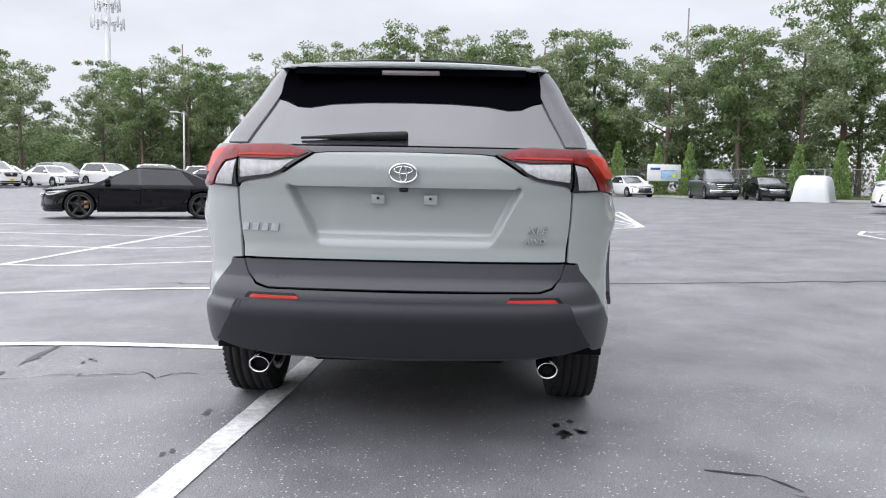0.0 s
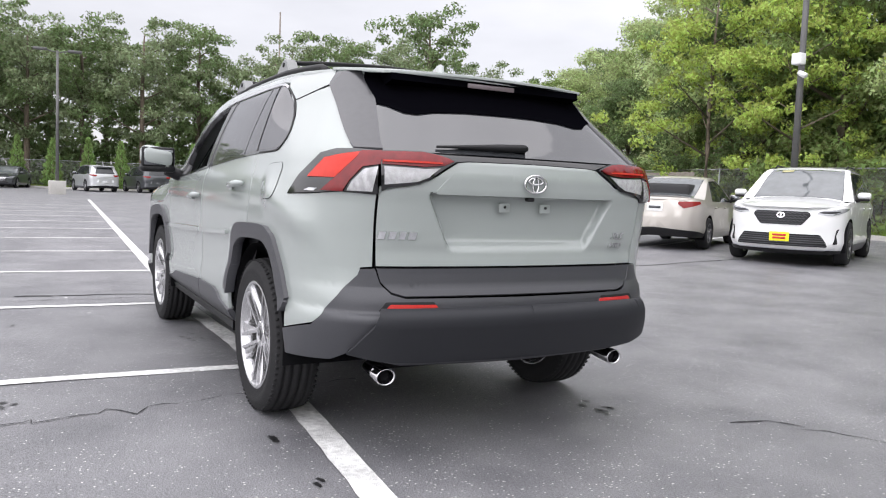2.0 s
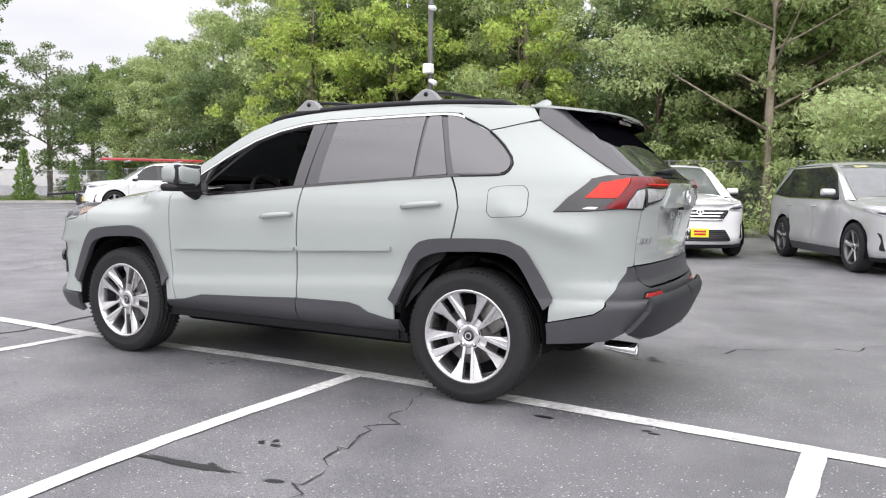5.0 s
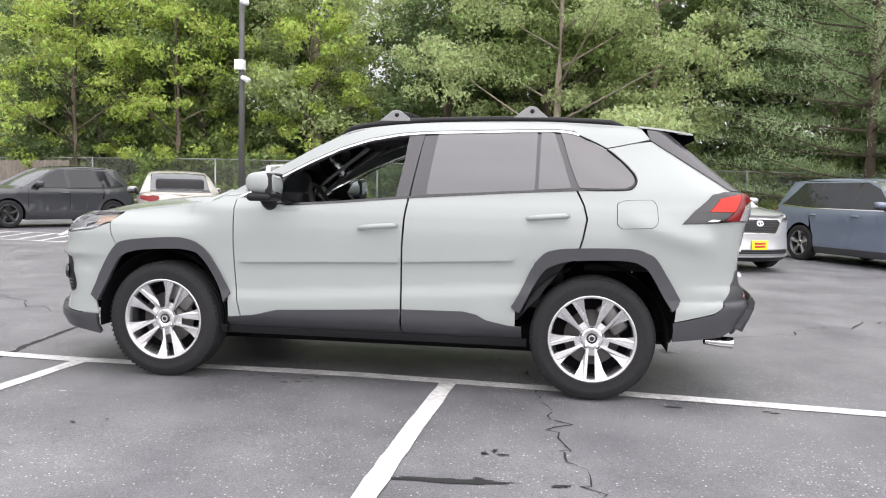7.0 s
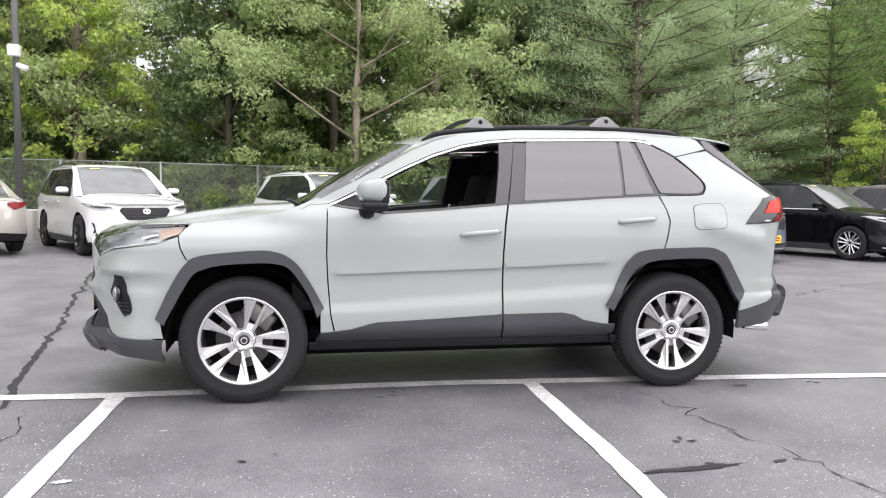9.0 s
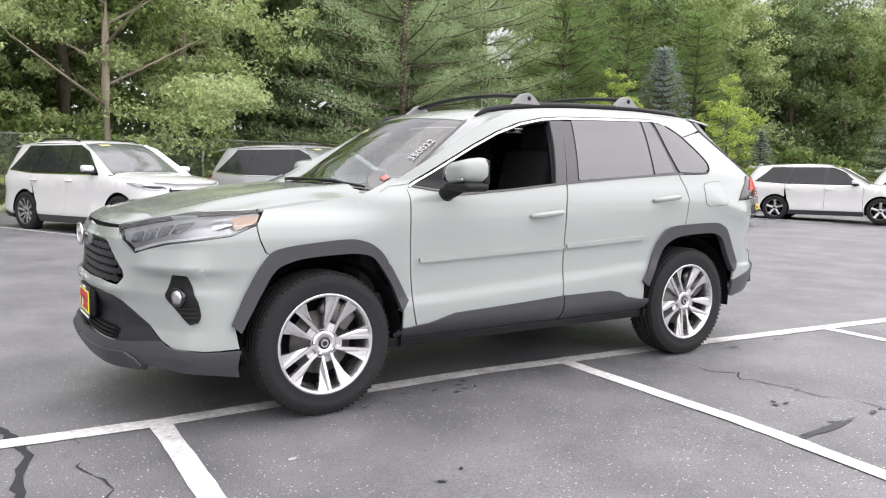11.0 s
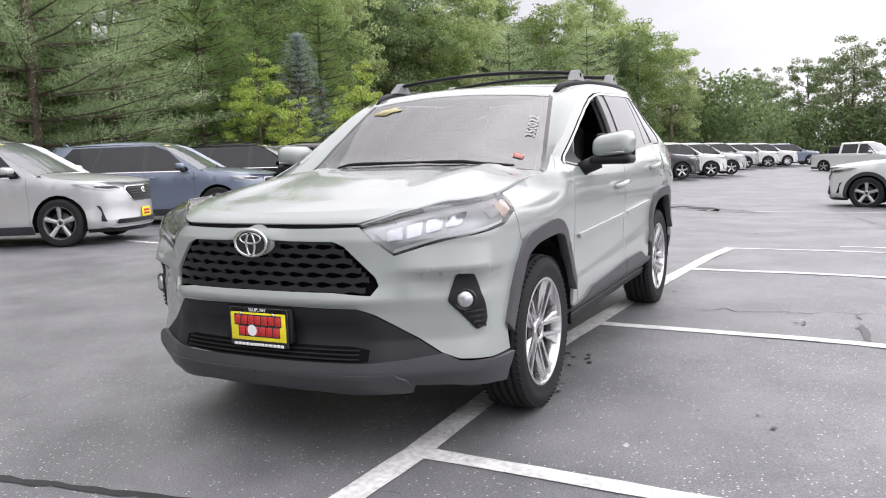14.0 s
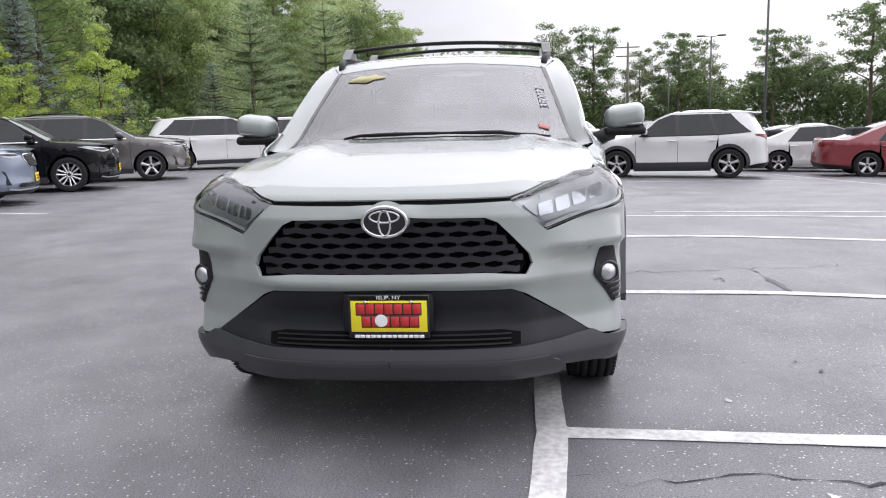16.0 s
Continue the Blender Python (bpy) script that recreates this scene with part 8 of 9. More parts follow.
def pine(name, seed, h, spread, label, mat="needle", whorls=15, per=26, soft=True, loose=0.26, shape=0.75):
    """A pine with flat whorls of soft needle sprays."""
    rng = random.Random(seed)
    tree = tagged(empty(name), label, "tree")
    bm = tube_bm([(0, 0, 0), (0.05, 0, h * 0.4), (0, 0.05, h * 0.75), (0, 0, h)], 0.20, 8, taper=[1.1, 0.8, 0.45, 0.1])
    centres = []
    for k in range(whorls):
        z = h * (0.10 + 0.88 * k / whorls)
        ln = spread * (1 - k / whorls) ** shape * rng.uniform(0.85, 1.1) + loose
        for j in range(6):
            a = j * math.pi / 3 + k * 0.7 + rng.uniform(-0.25, 0.25)
            d = Vector((math.cos(a), math.sin(a), 0))
            up = 0.10 + 0.25 * k / whorls
            e = Vector((0, 0, z)) + d * ln + Vector((0, 0, ln * up))
            tube_bm([(0, 0, z), tuple(Vector((0, 0, z)) + d * ln * 0.5 + Vector((0, 0, ln * up * 0.3))), tuple(e)], 0.035, 5, bm, taper=[1, 0.7, 0.3])
            for s in np.linspace(0.25, 1.0, max(2, int(ln / 0.42))):
                q = Vector((0, 0, z)).lerp(e, s)
                centres.append((q.x, q.y, q.z + 0.06, d))
    part("trunk", bm, M["bark"], tree)
    verts, faces = [], []
    for cx, cy, cz, d in centres:
        for _ in range(per):
            a = rng.uniform(0, 2 * math.pi)
            t = (Vector((math.cos(a), math.sin(a), rng.uniform(-0.25, 0.6))) + d * 1.1).normalized()
            b = t.cross(Vector((0, 0, 1)) if abs(t.z) < 0.9 else Vector((1, 0, 0))).normalized()
            p = Vector((cx + rng.gauss(0, loose), cy + rng.gauss(0, loose), cz + rng.gauss(0, loose * 0.4)))
            s, w = rng.uniform(0.10, 0.20), 0.015 if soft else 0.018
            k = len(verts)
            verts += [tuple(p - b * w), tuple(p + b * w), tuple(p + t * s)]
            faces.append((k, k + 1, k + 2))
    crown_object("crown", verts, faces, M[mat], tree)
    return tree


def arborvitae(name, seed, h, w, label):
    """A narrow cone of upright cedar sprays."""
    rng = random.Random(seed)
    tree = tagged(empty(name), label, "tree")
    part("trunk", cyl_bm(0.07, 0.02, (0, 0, 0), (0, 0, h * 0.85), 7), M["bark"], tree)
    verts, faces = [], []
    for _ in range(int(650 * h)):
        z = rng.random() ** 1.25
        rad = w * (1 - z) ** 0.75 * (0.35 + 0.65 * min(1, z * 7 + 0.3)) * math.sqrt(rng.uniform(0.45, 1.0)) * (1 + 0.18 * math.sin(z * 37 + seed))
        a = rng.uniform(0, 2 * math.pi)
        p = Vector((math.cos(a) * rad, math.sin(a) * rad, 0.05 + z * h))
        t = (Vector((math.cos(a) * 0.5, math.sin(a) * 0.5, 1)) + Vector((rng.gauss(0, 0.25), rng.gauss(0, 0.25), 0))).normalized()
        b = t.cross(Vector((rng.uniform(-1, 1), rng.uniform(-1, 1), 0.1))).normalized()
        s, k = rng.uniform(0.10, 0.2), len(verts)
        verts += [tuple(p), tuple(p + t * s * 0.5 + b * s * 0.3), tuple(p + t * s), tuple(p + t * s * 0.5 - b * s * 0.3)]
        faces.append((k, k + 1, k + 2, k + 3))
    crown_object("crown", verts, faces, M["cedar"], tree)
    return tree


def shrub(name, seed, h, w, mat, label, n=26, per=90, size=0.11):
    rng = random.Random(seed)
    bush = tagged(empty(name), label, "shrub")
    bm = bmesh.new()
    for k in range(5):
        a = k * 1.3
        tube_bm([(0, 0, 0), (math.cos(a) * w * 0.25, math.sin(a) * w * 0.25, h * 0.45), (math.cos(a) * w * 0.5, math.sin(a) * w * 0.5, h * 0.85)], 0.03, 5, bm, taper=[1, 0.7, 0.3])
    part("stems", bm, M["bark"], bush)
    centres = [(rng.gauss(0, w * 0.4), rng.gauss(0, w * 0.4), h * rng.uniform(0.12, 0.9)) for _ in range(n)]
    v, f = leaf_cloud(rng, centres, [0.32 * h ** 0.5] * n, per, size)
    crown_object("foliage", v, f, mat, bush)
    return bush


FOREST_LABEL = "tall broadleaf tree with a dense green crown"
oaks = [broadleaf("broadleaf_tree", 11, 12.5, 0.24, 3.7, M["leaf"], FOREST_LABEL, 165, 150, 0.105, 0.10, clump_r=0.95),
        broadleaf("broadleaf_tree", 12, 11.0, 0.20, 3.3, M["leaf_deep"], "tall broadleaf tree with dark green leaves", 155, 150, 0.11, 0.10, clump_r=0.95),
        broadleaf("broadleaf_tree", 13, 13.5, 0.26, 3.6, M["leaf_pale"], "tall broadleaf tree with pale green leaves and a pale trunk", 165, 150, 0.10, 0.12, "bark_pale", 0.95),
        broadleaf("broadleaf_tree", 14, 8.0, 0.10, 2.4, M["leaf_light"], "young broadleaf tree with yellow-green leaves", 100, 85, 0.075, 0.14, clump_r=0.48)]
far_oaks = [broadleaf("broadleaf_tree", 16, 12.5, 0.22, 3.9, M["leaf_hazed"], "tall open broadleaf tree with green leaves greyed for haze", 95, 110, 0.135, 0.22, clump_r=0.95, lobe_count=11),
            broadleaf("broadleaf_tree", 17, 14.0, 0.24, 3.4, M["leaf_deep"], "tall open broadleaf tree with dark leaves", 95, 110, 0.135, 0.26, clump_r=0.95, lobe_count=10)]
locust = broadleaf("locust_tree", 15, 11.0, 0.13, 4.4, M["leaf_pale"], "spreading locust tree with feathery pale green leaves", 230, 190, 0.075, 0.06, "bark_pale", 0.75)
pines = [pine("pine_tree", 21, 11.5, 4.3, "white pine with soft layered boughs", per=125), pine("pine_tree", 22, 10.0, 3.0, "dense dark green hemlock", "cedar", 19, 100)]
spruces = [pine("spruce_tree", 31, 6.5, 2.1, "blue spruce with stiff level boughs", "needle_blue", 26, 34, False, 0.11, 1.1)]
hedge = [arborvitae("arborvitae_tree", 41, 3.2, 0.62, "narrow cone-shaped green arborvitae"), arborvitae("arborvitae_tree", 42, 2.8, 0.6, "narrow cone-shaped green arborvitae")]
bushes = [shrub("shrub", 51, 2.2, 1.7, M["leaf"], "leafy green shrub by the fence", 34), shrub("shrub", 52, 1.6, 1.5, M["leaf_light"], "bright green shrub by the fence", 30)]
used = {}


def plant(src, x, y, scale=1.0, turn=0.0, squash=1.0, group="trees round the lot"):
    """The first use moves the tree itself, later ones copy it."""
    z = ground_z(x, y) - 0.02
    if src not in used:
        used[src] = True
        t = src
        t.matrix_basis = pose(x, y, z, 0, 0, turn)
    else:
        t = copy_thing(src, pose(x, y, z, 0, 0, turn))
    t.scale = (scale, scale, scale * squash)
    return tagged(t, group=group)


rng = random.Random(7)
EDGE = [(46, -31), (24, -25), (12, -22.3), (-6, -21.5), (-22, -21.5), (-34, -20.5), (-48, -17.5), (-62, -13.5), (-74, -9.5)]


def along(path, s):
    """The point a share s along a path, and the way to its left."""
    lens = [math.dist(a, b) for a, b in zip(path, path[1:])]
    d = s * sum(lens)
    for (a, b), ln in zip(zip(path, path[1:]), lens):
        if d <= ln:
            t = d / ln
            return a[0] + (b[0] - a[0]) * t, a[1] + (b[1] - a[1]) * t, -(b[1] - a[1]) / ln, (b[0] - a[0]) / ln
        d -= ln
    (a, b) = path[-2:]
    return b[0], b[1], -(b[1] - a[1]) / lens[-1], (b[0] - a[0]) / lens[-1]


# the wood behind the fence
for i in range(27):
    x, y, nx, ny = along(EDGE, (i + rng.uniform(0.1, 0.9)) / 27)
    d = 2.4 + rng.uniform(-0.8, 0.8)
    plant(oaks[(i * 2 + 1) % 3], x + nx * d, y + ny * d, rng.uniform(0.85, 1.1) * (0.86 if x > 22 else 1.0), rng.uniform(0, 360))
for i in range(21):
    x, y, nx, ny = along(EDGE, (i + rng.uniform(0.1, 0.9)) / 21)
    d = 7.5 + rng.uniform(-1.2, 1.2)
    plant(oaks[(i + 1) % 3], x + nx * d, y + ny * d, rng.uniform(1.1, 1.3) * (0.86 if x > 22 else 1.0), rng.uniform(0, 360))
for i in range(44):
    x, y, nx, ny = along(EDGE, 0.12 + 0.62 * (i + rng.uniform(0.1, 0.9)) / 44)
    plant(bushes[i % 2], x + nx * 0.2, y + ny * 0.2, rng.uniform(0.8, 1.3), rng.uniform(0, 360))
# single trees by the row of cars
plant(locust, -1.0, -18.9, 1.0, 40)
for x, y, s, k in ((-9.4, -17.2, 1.0, 0), (-14.0, -19.3, 0.9, 0), (-17.2, -18.6, 0.95, 1), (-20.8, -18.9, 0.9, 1), (-24.5, -18.4, 0.85, 1), (-35.0, -13.6, 0.70, 0), (-46, -12.5, 0.8, 0)):
    plant(pines[k], x, y, s, x * 31 % 360)
for x, y, s in ((-20.3, -16.5, 0.96), (-36.4, -16.3, 0.74), (-25.2, -15.6, 0.5)):
    plant(spruces[0], x, y, s, x * 17 % 360)
for x, y, s in ((-17.2, -16.0, 0.60), (-21.5, -14.4, 0.60), (8.0, -22.4, 1.15), (13, -22.0, 1.2), (17.5, -22.5, 1.25), (-18.9, -15.6, 0.42)):
    plant(oaks[3], x, y, s, x * 23 % 360)
# the far side behind the back row
for i in range(17):
    y = 36 - i * 4.4 + rng.uniform(-1, 1)
    x = 65 + rng.uniform(-3, 3) - 0.35 * max(0, -y) + 0.35 * max(0, y - 8)
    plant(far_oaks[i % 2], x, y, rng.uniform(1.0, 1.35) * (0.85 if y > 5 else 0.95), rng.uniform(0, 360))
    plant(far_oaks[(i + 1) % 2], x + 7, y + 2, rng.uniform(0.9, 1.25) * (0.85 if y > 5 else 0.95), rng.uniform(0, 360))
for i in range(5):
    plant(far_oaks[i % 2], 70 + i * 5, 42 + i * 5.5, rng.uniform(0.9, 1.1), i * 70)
BACK_KERB = [(64, 22), (60, 8), (54.5, -3), (51.5, -12), (47, -16.5), (44.5, -19.5), (40, -25.5), (36, -29)]
for i in range(24):
    x, y, nx, ny = along(BACK_KERB, (i + 0.5) / 24)
    plant(hedge[i % 2], x + nx * 1.6, y + ny * 1.6, rng.uniform(0.8, 1.3), rng.uniform(0, 360), group="arborvitae hedge")
# the far end
for i in range(18):
    y = -6 + i * 5.2 + rng.uniform(-1, 1)
    x = -104 + 0.15 * y + rng.uniform(-6, 6)
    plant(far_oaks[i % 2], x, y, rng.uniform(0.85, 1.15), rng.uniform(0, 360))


def thicket(name, path, depth, low, high, count, size, mat, label, seed):
    """Undergrowth and far crowns that nobody could count, as one mass of leaf clumps."""
    r = random.Random(seed)
    verts, faces = [], []
    for _ in range(count):
        x, y, nx, ny = along(path, r.random())
        d = r.uniform(*depth)
        h = high * (0.72 + 0.28 * math.sin(x * 0.31 + y * 0.23 + seed) * math.sin(x * 0.11 - y * 0.17))
        c = (x + nx * d, y + ny * d, ground_z(x, y) + r.uniform(low, max(low + 0.3, h)))
        v, f = leaf_cloud(r, [c], [size * 4.6], 40, size * 0.62)
        k = len(verts)
        verts += v
        faces += [tuple(i + k for i in q) for q in f]
    me = bpy.data.meshes.new(name)
    me.from_pydata(verts, [], faces)
    me.materials.append(mat)
    return tagged(new(name, me), label, "woodland", kind="stuff")


thicket("undergrowth", EDGE, (0.8, 6.0), 0.1, 3.4, 2600, 0.17, M["leaf_deep"], "dense dark green undergrowth behind the fence", 3)
thicket("far_woods", EDGE, (9.0, 14.0), 0.5, 13.0, 2400, 0.42, M["leaf_deep"], "dense dark woodland behind the first trees", 4)
thicket("far_woods", [(58, -34), (63, -6), (66, 12), (78, 34), (96, 66)], (-9.0, -1.0), 0.3, 8.0, 2300, 0.34, M["leaf_deep"], "dense woodland beyond the back row", 5)
thicket("far_woods", [(-74, -9), (-98, -6), (-106, 10), (-100, 40), (-84, 88)], (-4.0, 6.0), 0.3, 8.5, 2300, 0.42, M["leaf_deep"], "distant woodland at the end of the lot", 6)


# ---- edges of the lot: kerb, grass, fence, poles, sign ----
KERB = [(40, -28.6), (24, -22.6), (12, -19.6), (-6, -18.6), (-13, -16.4), (-22, -13.4), (-40, -10.9), (-62, -6.8)]
FENCE = KERB[:4] + [(-22, -18.4)]


def ribbon(path, a, b, z0, z1, n=40):
    """A raised band beside a path, from a to b metres to its left."""
    bm = bmesh.new()
    rows = []
    for i in range(n + 1):
        x, y, nx, ny = along(path, i / n)
        g = ground_z(x, y)
        rows.append([bm.verts.new((x + nx * a, y + ny * a, g + z0)), bm.verts.new((x + nx * a, y + ny * a, g + z1)), bm.verts.new((x + nx * b, y + ny * b, g + z1)), bm.verts.new((x + nx * b, y + ny * b, g + z0))])
    for p, q in zip(rows, rows[1:]):
        for k in range(3):
            bm.faces.new((p[k], p[k + 1], q[k + 1], q[k]))
    bm.faces.new(rows[0][::-1]), bm.faces.new(rows[-1])
    return bm


tagged(mesh_object("kerb", ribbon(KERB, 0.0, 0.16, -0.1, 0.14), M["concrete"], smooth=False), "pale concrete kerb along the grass strip", "kerb", kind="structure")
tagged(mesh_object("grass_strip", ribbon(KERB, 0.16, 9.0, -0.1, 0.12), M["turf"], smooth=False), "strip of short grass and forest floor", "grass", kind="structure")
tagged(mesh_object("kerb", ribbon(BACK_KERB, 0.0, 0.16, -0.1, 0.14), M["concrete"], smooth=False), "pale concrete kerb behind the back row", "kerb", kind="structure")
tagged(mesh_object("grass_strip", ribbon(BACK_KERB, 0.16, 30.0, -0.1, 0.12), M["turf"], smooth=False), "grass bank behind the back row", "grass", kind="structure")


def grass_tufts(name, path, depth, count, seed):
    r = random.Random(seed)
    verts, faces = [], []
    for _ in range(count):
        x, y, nx, ny = along(path, r.random())
        d = r.uniform(*depth)
        p = Vector((x + nx * d, y + ny * d, ground_z(x, y) + 0.11))
        for _ in range(3):
            a, h = r.uniform(0, 6.28), r.uniform(0.06, 0.22)
            t = Vector((math.cos(a), math.sin(a), 0))
            k = len(verts)
            verts += [tuple(p - t * 0.02), tuple(p + t * 0.02), tuple(p + Vector((r.gauss(0, 0.04), r.gauss(0, 0.04), h)))]
            faces.append((k, k + 1, k + 2))
    me = bpy.data.meshes.new(name)
    me.from_pydata(verts, [], faces)
    me.materials.append(M["grass"])
    return tagged(new(name, me), "short green grass beside the kerb", "grass", kind="stuff")


grass_tufts("grass", KERB, (0.2, 2.2), 7000, 8)
grass_tufts("grass", BACK_KERB, (0.2, 2.5), 3000, 9)


def chain_link(name="chain_link"):
    """Fine steel wire in a diamond mesh with open gaps."""
    m = bpy.data.materials.new(name)
    m.use_nodes = True
    nt = m.node_tree
    b = nt.nodes["Principled BSDF"]
    b.inputs["Base Color"].default_value, b.inputs["Metallic"].default_value, b.inputs["Roughness"].default_value = (0.22, 0.225, 0.22, 1), 0.4, 0.5
    coord = nt.nodes.new("ShaderNodeTexCoord")
    fac = []
    for a in (45, -45):
        mp = nt.nodes.new("ShaderNodeMapping")
        mp.inputs["Rotation"].default_value = (0, 0, radians(a))
        nt.links.new(coord.outputs["UV"], mp.inputs[0])
        w = node(nt, "ShaderNodeTexWave", Scale=4.6)
        w.wave_profile = "SIN"
        nt.links.new(mp.outputs[0], w.inputs["Vector"])
        gt = nt.nodes.new("ShaderNodeMath")
        gt.operation, gt.inputs[1].default_value = "GREATER_THAN", 0.965
        nt.links.new(w.outputs["Fac"], gt.inputs[0])
        fac.append(gt)
    mx = nt.nodes.new("ShaderNodeMath")
    mx.operation = "MAXIMUM"
    nt.links.new(fac[0].outputs[0], mx.inputs[0]), nt.links.new(fac[1].outputs[0], mx.inputs[1])
    nt.links.new(mx.outputs[0], b.inputs["Alpha"])
    return m


M["chain_link"] = chain_link()


def fence(path, a, height, every, label):
    f = tagged(empty("chain_link_fence"), label, "fence")
    length = sum(math.dist(p, q) for p, q in zip(path, path[1:]))
    n = int(length / every)
    pts = []
    for i in range(n + 1):
        x, y, nx, ny = along(path, i / n)
        pts.append((x + nx * a, y + ny * a, ground_z(x, y) + 0.1))
    for x, y, z in pts:
        part("post", cyl_bm(0.032, 0.032, (x, y, z - 0.1), (x, y, z + height + 0.04), 8), M["galvanised"], f)
    for (x0, y0, z0), (x1, y1, z1) in zip(pts, pts[1:]):
        part("rail", cyl_bm(0.02, 0.02, (x0, y0, z0 + height), (x1, y1, z1 + height), 6), M["galvanised"], f)
        bm = bmesh.new()
        uv = bm.loops.layers.uv.new("UVMap")
        q = bm.faces.new([bm.verts.new(v) for v in ((x0, y0, z0), (x1, y1, z1), (x1, y1, z1 + height), (x0, y0, z0 + height))])
        w = math.dist((x0, y0), (x1, y1))
        for lp, c in zip(q.loops, ((0, 0), (w, 0), (w, height), (0, height))):
            lp[uv].uv = c
        part("mesh", bm, M["chain_link"], f)
    return f


fence(FENCE, 1.6, 2.0, 3.0, "grey chain-link fence before the trees")
fence(BACK_KERB, 3.2, 1.9, 3.2, "grey chain-link fence behind the back row")


def lamp_pole(x, y, h, label, heads=1, base=True, mat="pole", camera_at=None, toward=90):
    g = ground_z(x, y)
    p = tagged(empty("light_pole", pose(x, y, g)), label, "light pole")
    if base:
        part("concrete_base", cyl_bm(0.36, 0.33, (0, 0, -0.1), (0, 0, 0.62), 20) if base == "round" else box_bm((0.8, 0.8, 0.75), (0, 0, 0.32), 0.03), M["concrete"], p)
    part("shaft", cyl_bm(0.085, 0.06, (0, 0, 0.5 if base else 0), (0, 0, h), 12), M[mat], p)
    a = radians(toward)
    for k in range(heads):
        s = 1 if k == 0 else -1
        d = Vector((math.cos(a) * s, math.sin(a) * s, 0))
        part("lamp_arm", tube_bm([(0, 0, h - 0.1), tuple(d * 0.5 + Vector((0, 0, h)))], 0.03, 6), M[mat], p)
        part("lamp_head", box_bm((0.65, 0.32, 0.12), tuple(d * 0.8 + Vector((0, 0, h + 0.02))), 0.03, rot=Matrix.Rotation(a, 4, "Z")), M[mat], p)
    if camera_at:
        z = camera_at
        part("camera_box", box_bm((0.24, 0.22, 0.26), (0, 0.12, z), 0.02), M["lamp_white"], p)
        part("camera", cyl_bm(0.06, 0.07, (-0.08, 0.15, z - 0.33), (-0.30, 0.26, z - 0.42), 12), M["lamp_white"], p)
        part("camera", cyl_bm(0.06, 0.07, (-0.05, 0.15, z + 1.62), (-0.26, 0.28, z + 1.55), 12), M["lamp_white"], p)
    return p


lamp_pole(7.25, -14.3, 9.0, "dark steel light pole with white security cameras", 1, True, "pole", 4.33)
lamp_pole(40.0, -0.2, 7.3, "dark light pole on a pale concrete base", 2, True)
lamp_pole(-44, 14.6, 12.0, "dark light pole far down the lot", 1, False, toward=200)
lamp_pole(-62, 15.4, 8.6, "dark light pole with two flat heads", 2, False, toward=80)
lamp_pole(-76, 14.5, 7.0, "thin light pole before distant trees", 2, False, toward=80)
lamp_pole(62.5, 23.5, 6.3, "pale grey light pole at the lot's edge", 1, False, "pole_pale", toward=100)


def utility_pole(x, y, h, label, arms=1):
    p = tagged(empty("utility_pole", pose(x, y, 0)), label, "utility pole")
    part("shaft", cyl_bm(0.16, 0.11, (0, 0, 0), (0, 0, h), 10), M["wood_pole"], p)
    for k in range(arms):
        part("crossarm", box_bm((0.12, 2.4, 0.12), (0, 0, h - 0.5 - 0.9 * k), 0.02), M["wood_pole"], p)
    return p


utility_pole(70, 2.8, 11.5, "weathered wooden utility pole with a lamp arm", 0)
utility_pole(118, 43.0, 21.0, "tall wooden utility pole behind the trees", 0)
utility_pole(110, -33.0, 26.0, "tall wooden utility pole behind the trees", 0)
utility_pole(112, 74.0, 19.0, "wooden utility pole with crossarms", 2)
utility_pole(-80, 11.0, 8.5, "wooden utility pole with crossarms before the woods", 2)
tagged(mesh_object("street_lamp", tube_bm([(69.8, 2.8, 7.6), (69.0, 0.8, 7.9), (68.8, 0.2, 7.85)], 0.05, 6), M["galvanised"]), "short grey lamp arm on a wooden pole", "street lamp")

# radio mast far behind the trees
mast = tagged(empty("radio_mast", pose(166, 76, 0)), "pale grey radio mast with rings of antenna panels", "radio mast")
part("shaft", cyl_bm(0.75, 0.45, (0, 0, 0), (0, 0, 40), 12), M["pole_pale"], mast)
for z in (33.0, 36.8, 40.2):
    r_ = 3.4 if z < 34 else 2.6
    for k in range(12):
        a = 2 * math.pi * k / 12
        part("antenna_panel", box_bm((0.25, 0.55, 2.3), (r_ * math.cos(a), r_ * math.sin(a), z), 0.05, rot=Matrix.Rotation(a, 4, "Z")), M["pole_pale"], mast)
    bm = bmesh.new()
    for k in range(6):
        a = 2 * math.pi * k / 6
        tube_bm([(0, 0, z), (r_ * math.cos(a), r_ * math.sin(a), z)], 0.10, 5, bm)
    part("platform", bm, M["galvanised"], mast)

# a banner on posts, and a car under a pale cover
sign = tagged(empty("banner_sign", pose(49.5, -14.6, 0, 0, 0, 196)), "white and blue banner sign on two posts", "sign")
part("panel", box_bm((0.05, 2.6, 1.15), (0, 0, 1.75), 0.01), M["lamp_white"], sign)
part("print_bar", box_bm((0.02, 0.75, 0.14), (0.035, -0.70, 2.02)), M["sign_blue"], sign)
part("print_block", box_bm((0.02, 1.2, 0.62), (0.035, 0.35, 1.62), 0.05), M["sign_pale"], sign)
part("print_block", box_bm((0.022, 0.4, 0.26), (0.036, 0.75, 1.56), 0.03), M["plate_yellow"], sign)
for y in (-1.3, 1.3):
    part("post", cyl_bm(0.04, 0.04, (-0.04, y * 0.93, 0), (-0.04, y * 0.93, 2.35), 8), M["galvanised"], sign)
cover = bmesh.new()
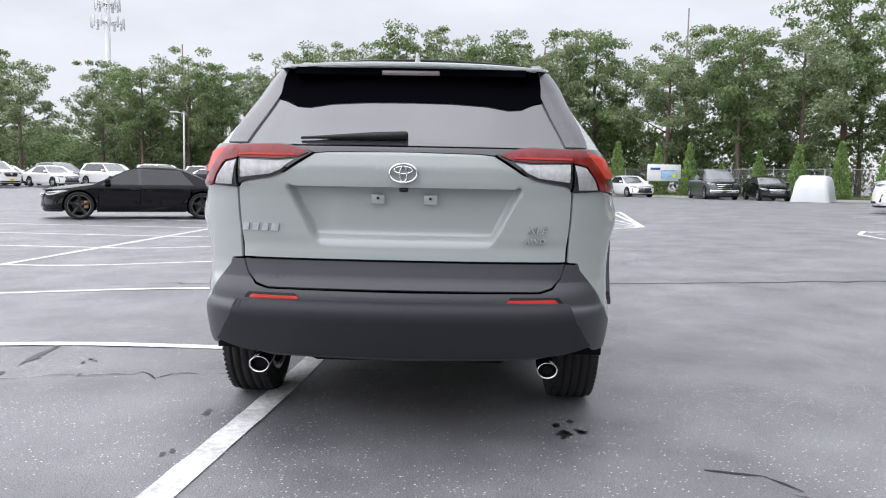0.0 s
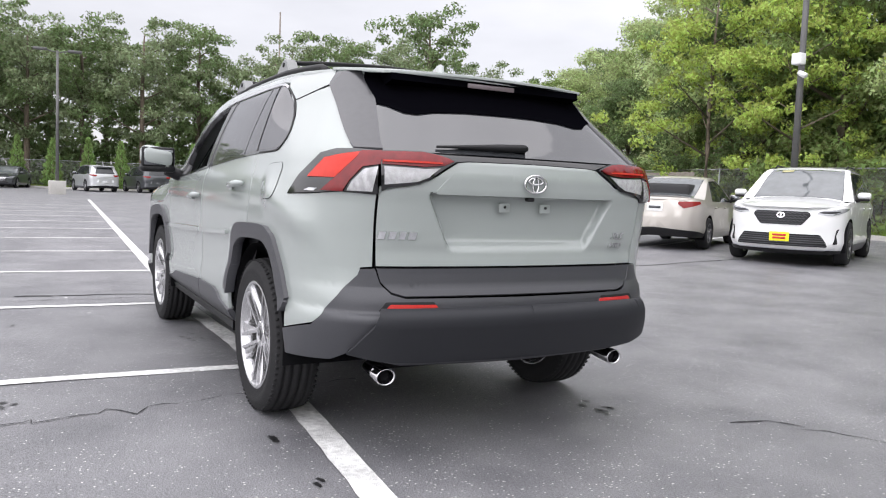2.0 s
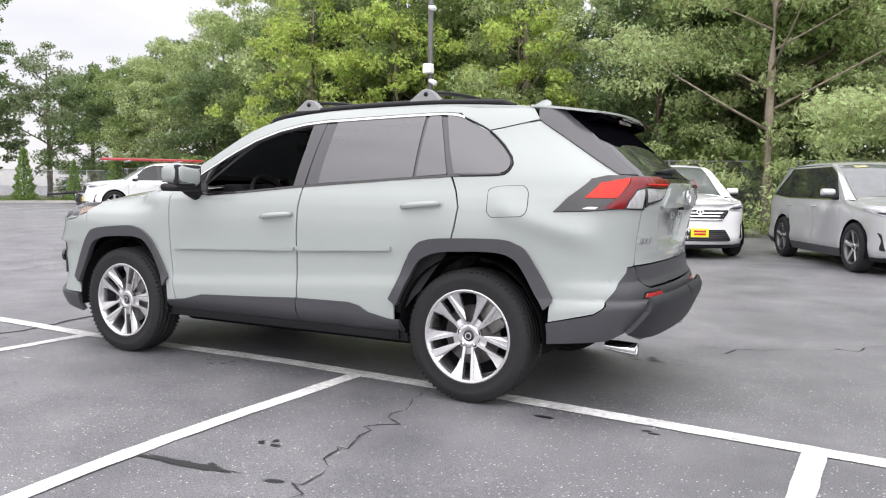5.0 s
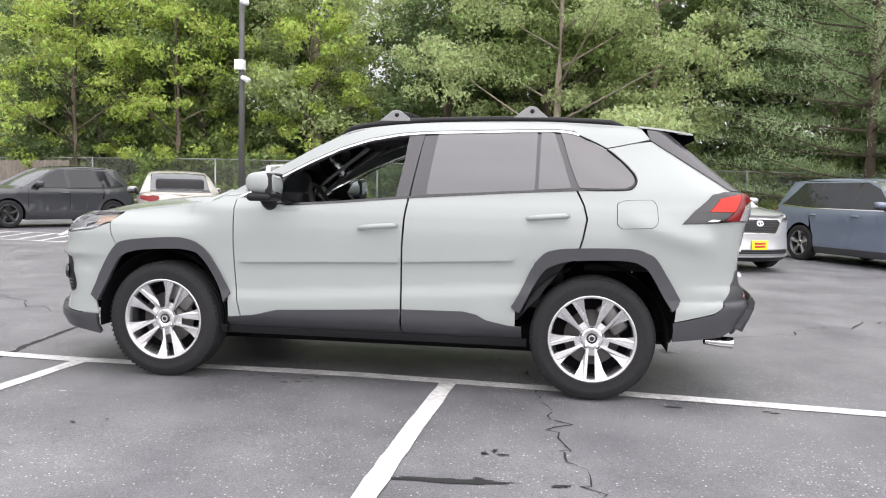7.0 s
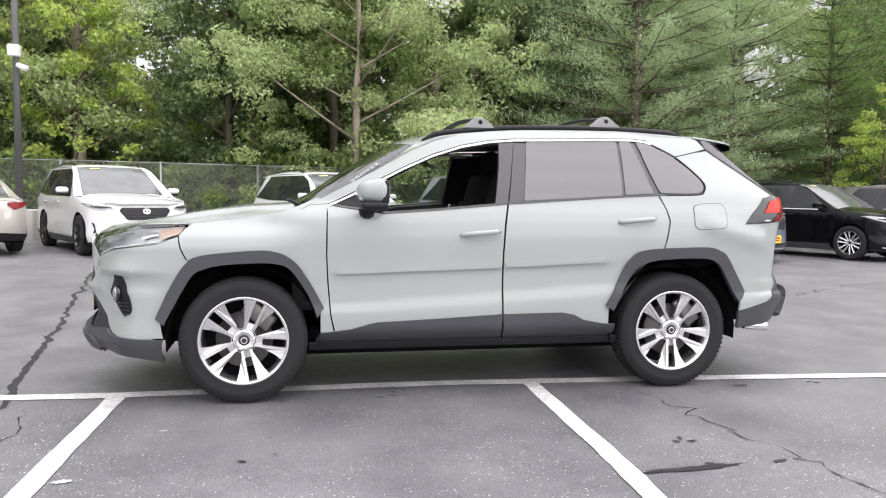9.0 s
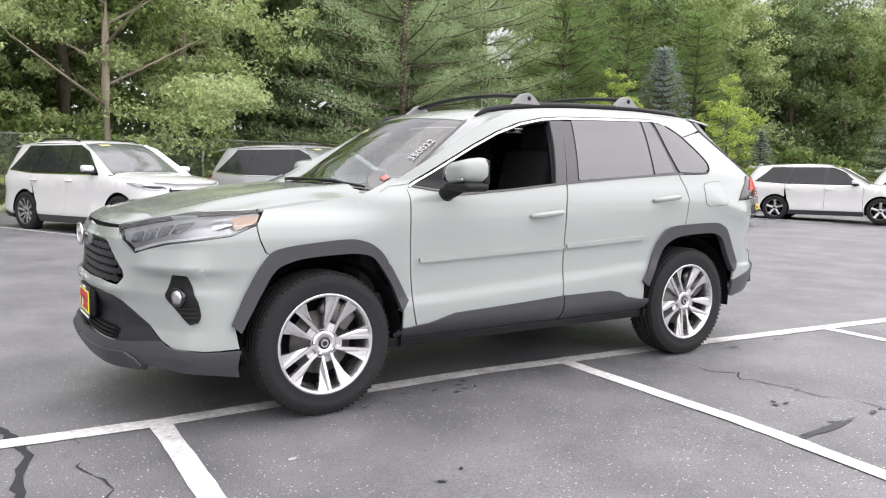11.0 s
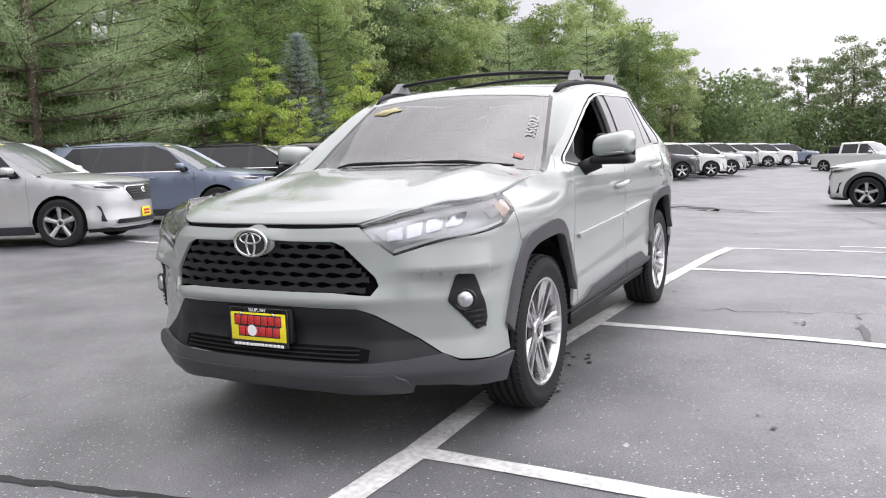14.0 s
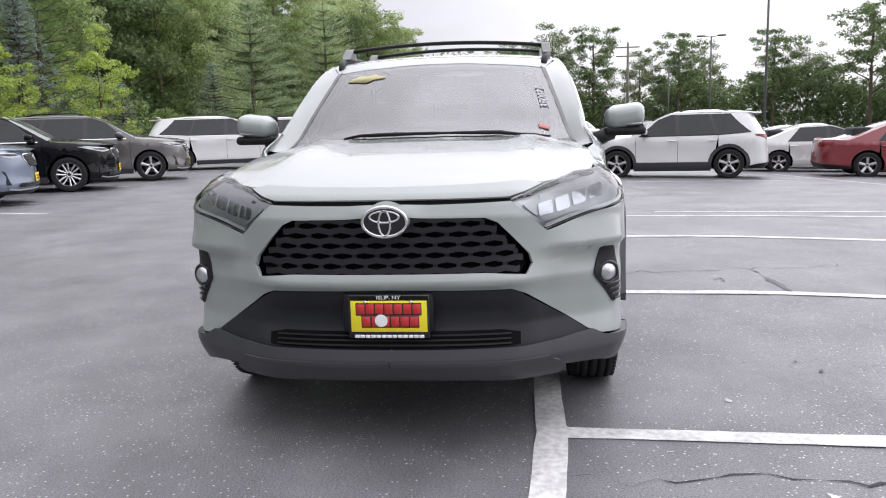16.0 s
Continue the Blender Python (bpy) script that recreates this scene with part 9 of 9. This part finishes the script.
bmesh.ops.create_grid(cover, x_segments=26, y_segments=16, size=1)
for v in cover.verts:
    a, b = v.co.x, v.co.y
    hgt = 1.48 * (1 - max(0, abs(a) - 0.42) ** 1.6 * 1.5) * (1 - max(0, abs(b) - 0.62) ** 2 * 3.2) + 0.03 * math.sin(a * 23 + b * 9) * math.cos(b * 17)
    edge = max(abs(a), abs(b))
    v.co = Vector((a * 2.35, b * 0.98, 0.03 if edge > 0.985 else max(0.25, hgt)))
cov = tagged(mesh_object("covered_car", cover, M["cover"]), "car under a wrinkled pale fabric cover", "car cover")
cov.matrix_basis = pose(39.2, -20.4, ground_z(39.2, -20.4), 0, 0, 150)
# a low trailer with a red cone-shaped warning flag by the kerb
trailer = tagged(empty("trailer", pose(34.5, -26.0, ground_z(34.5, -26), 0, 0, 60)), "low dark flatbed trailer parked by the kerb", "trailer")
part("bed", box_bm((4.2, 1.8, 0.16), (0, 0, 0.62), 0.03), M["tar"], trailer)
for x in (-0.5, 0.5):
    for y in (0.95, -0.95):
        part("tyre", cyl_bm(0.33, 0.33, (x, y - 0.1, 0.33), (x, y + 0.1, 0.33), 18), M["rubber"], trailer)
part("drawbar", tube_bm([(2.0, 0, 0.6), (3.2, 0, 0.5)], 0.06, 6), M["tar"], trailer)
part("load", box_bm((1.2, 1.0, 0.5), (-0.8, 0, 0.95), 0.08), M["galvanised"], trailer)
part("warning_flag", prism_bm([(-0.5, 0), (0.5, 0), (0, 0.75)], 0.05, lambda a, b, h: Vector((a - 1.6, 0.5 + h, 0.75 + b))), M["crimson"], trailer)
# a ladder on the work car
ladder = tagged(empty("ladder", pose(20.3, -16.4, ground_z(20, -16) + 1.98, 0, 0, 57)), "red and white ladder on the roof of a car", "ladder")
for y in (-0.22, 0.22):
    part("stile", box_bm((3.6, 0.05, 0.09), (0, y, 0), 0.01), M["crimson"], ladder)
for i in range(10):
    part("rung", cyl_bm(0.018, 0.018, (-1.6 + i * 0.355, -0.22, 0), (-1.6 + i * 0.355, 0.22, 0), 6), M["galvanised"], ladder)
part("rack", box_bm((0.08, 1.3, 0.05), (0.9, 0, -0.07)), M["galvanised"], ladder)
part("rack", box_bm((0.08, 1.3, 0.05), (-0.9, 0, -0.07)), M["galvanised"], ladder)
# a plank fence behind that car
plank_fence = tagged(empty("plank_fence"), "weathered grey wooden plank fence", "fence")
for i in range(46):
    x, y = 25.5 - i * 0.19, -23.9 + i * 0.06
    part("plank", box_bm((0.16, 0.03, 1.9 + 0.03 * math.sin(i * 2.1)), (x, y, ground_z(x, y) + 1.0), 0.008, 1), M["wood_pole"], plank_fence)
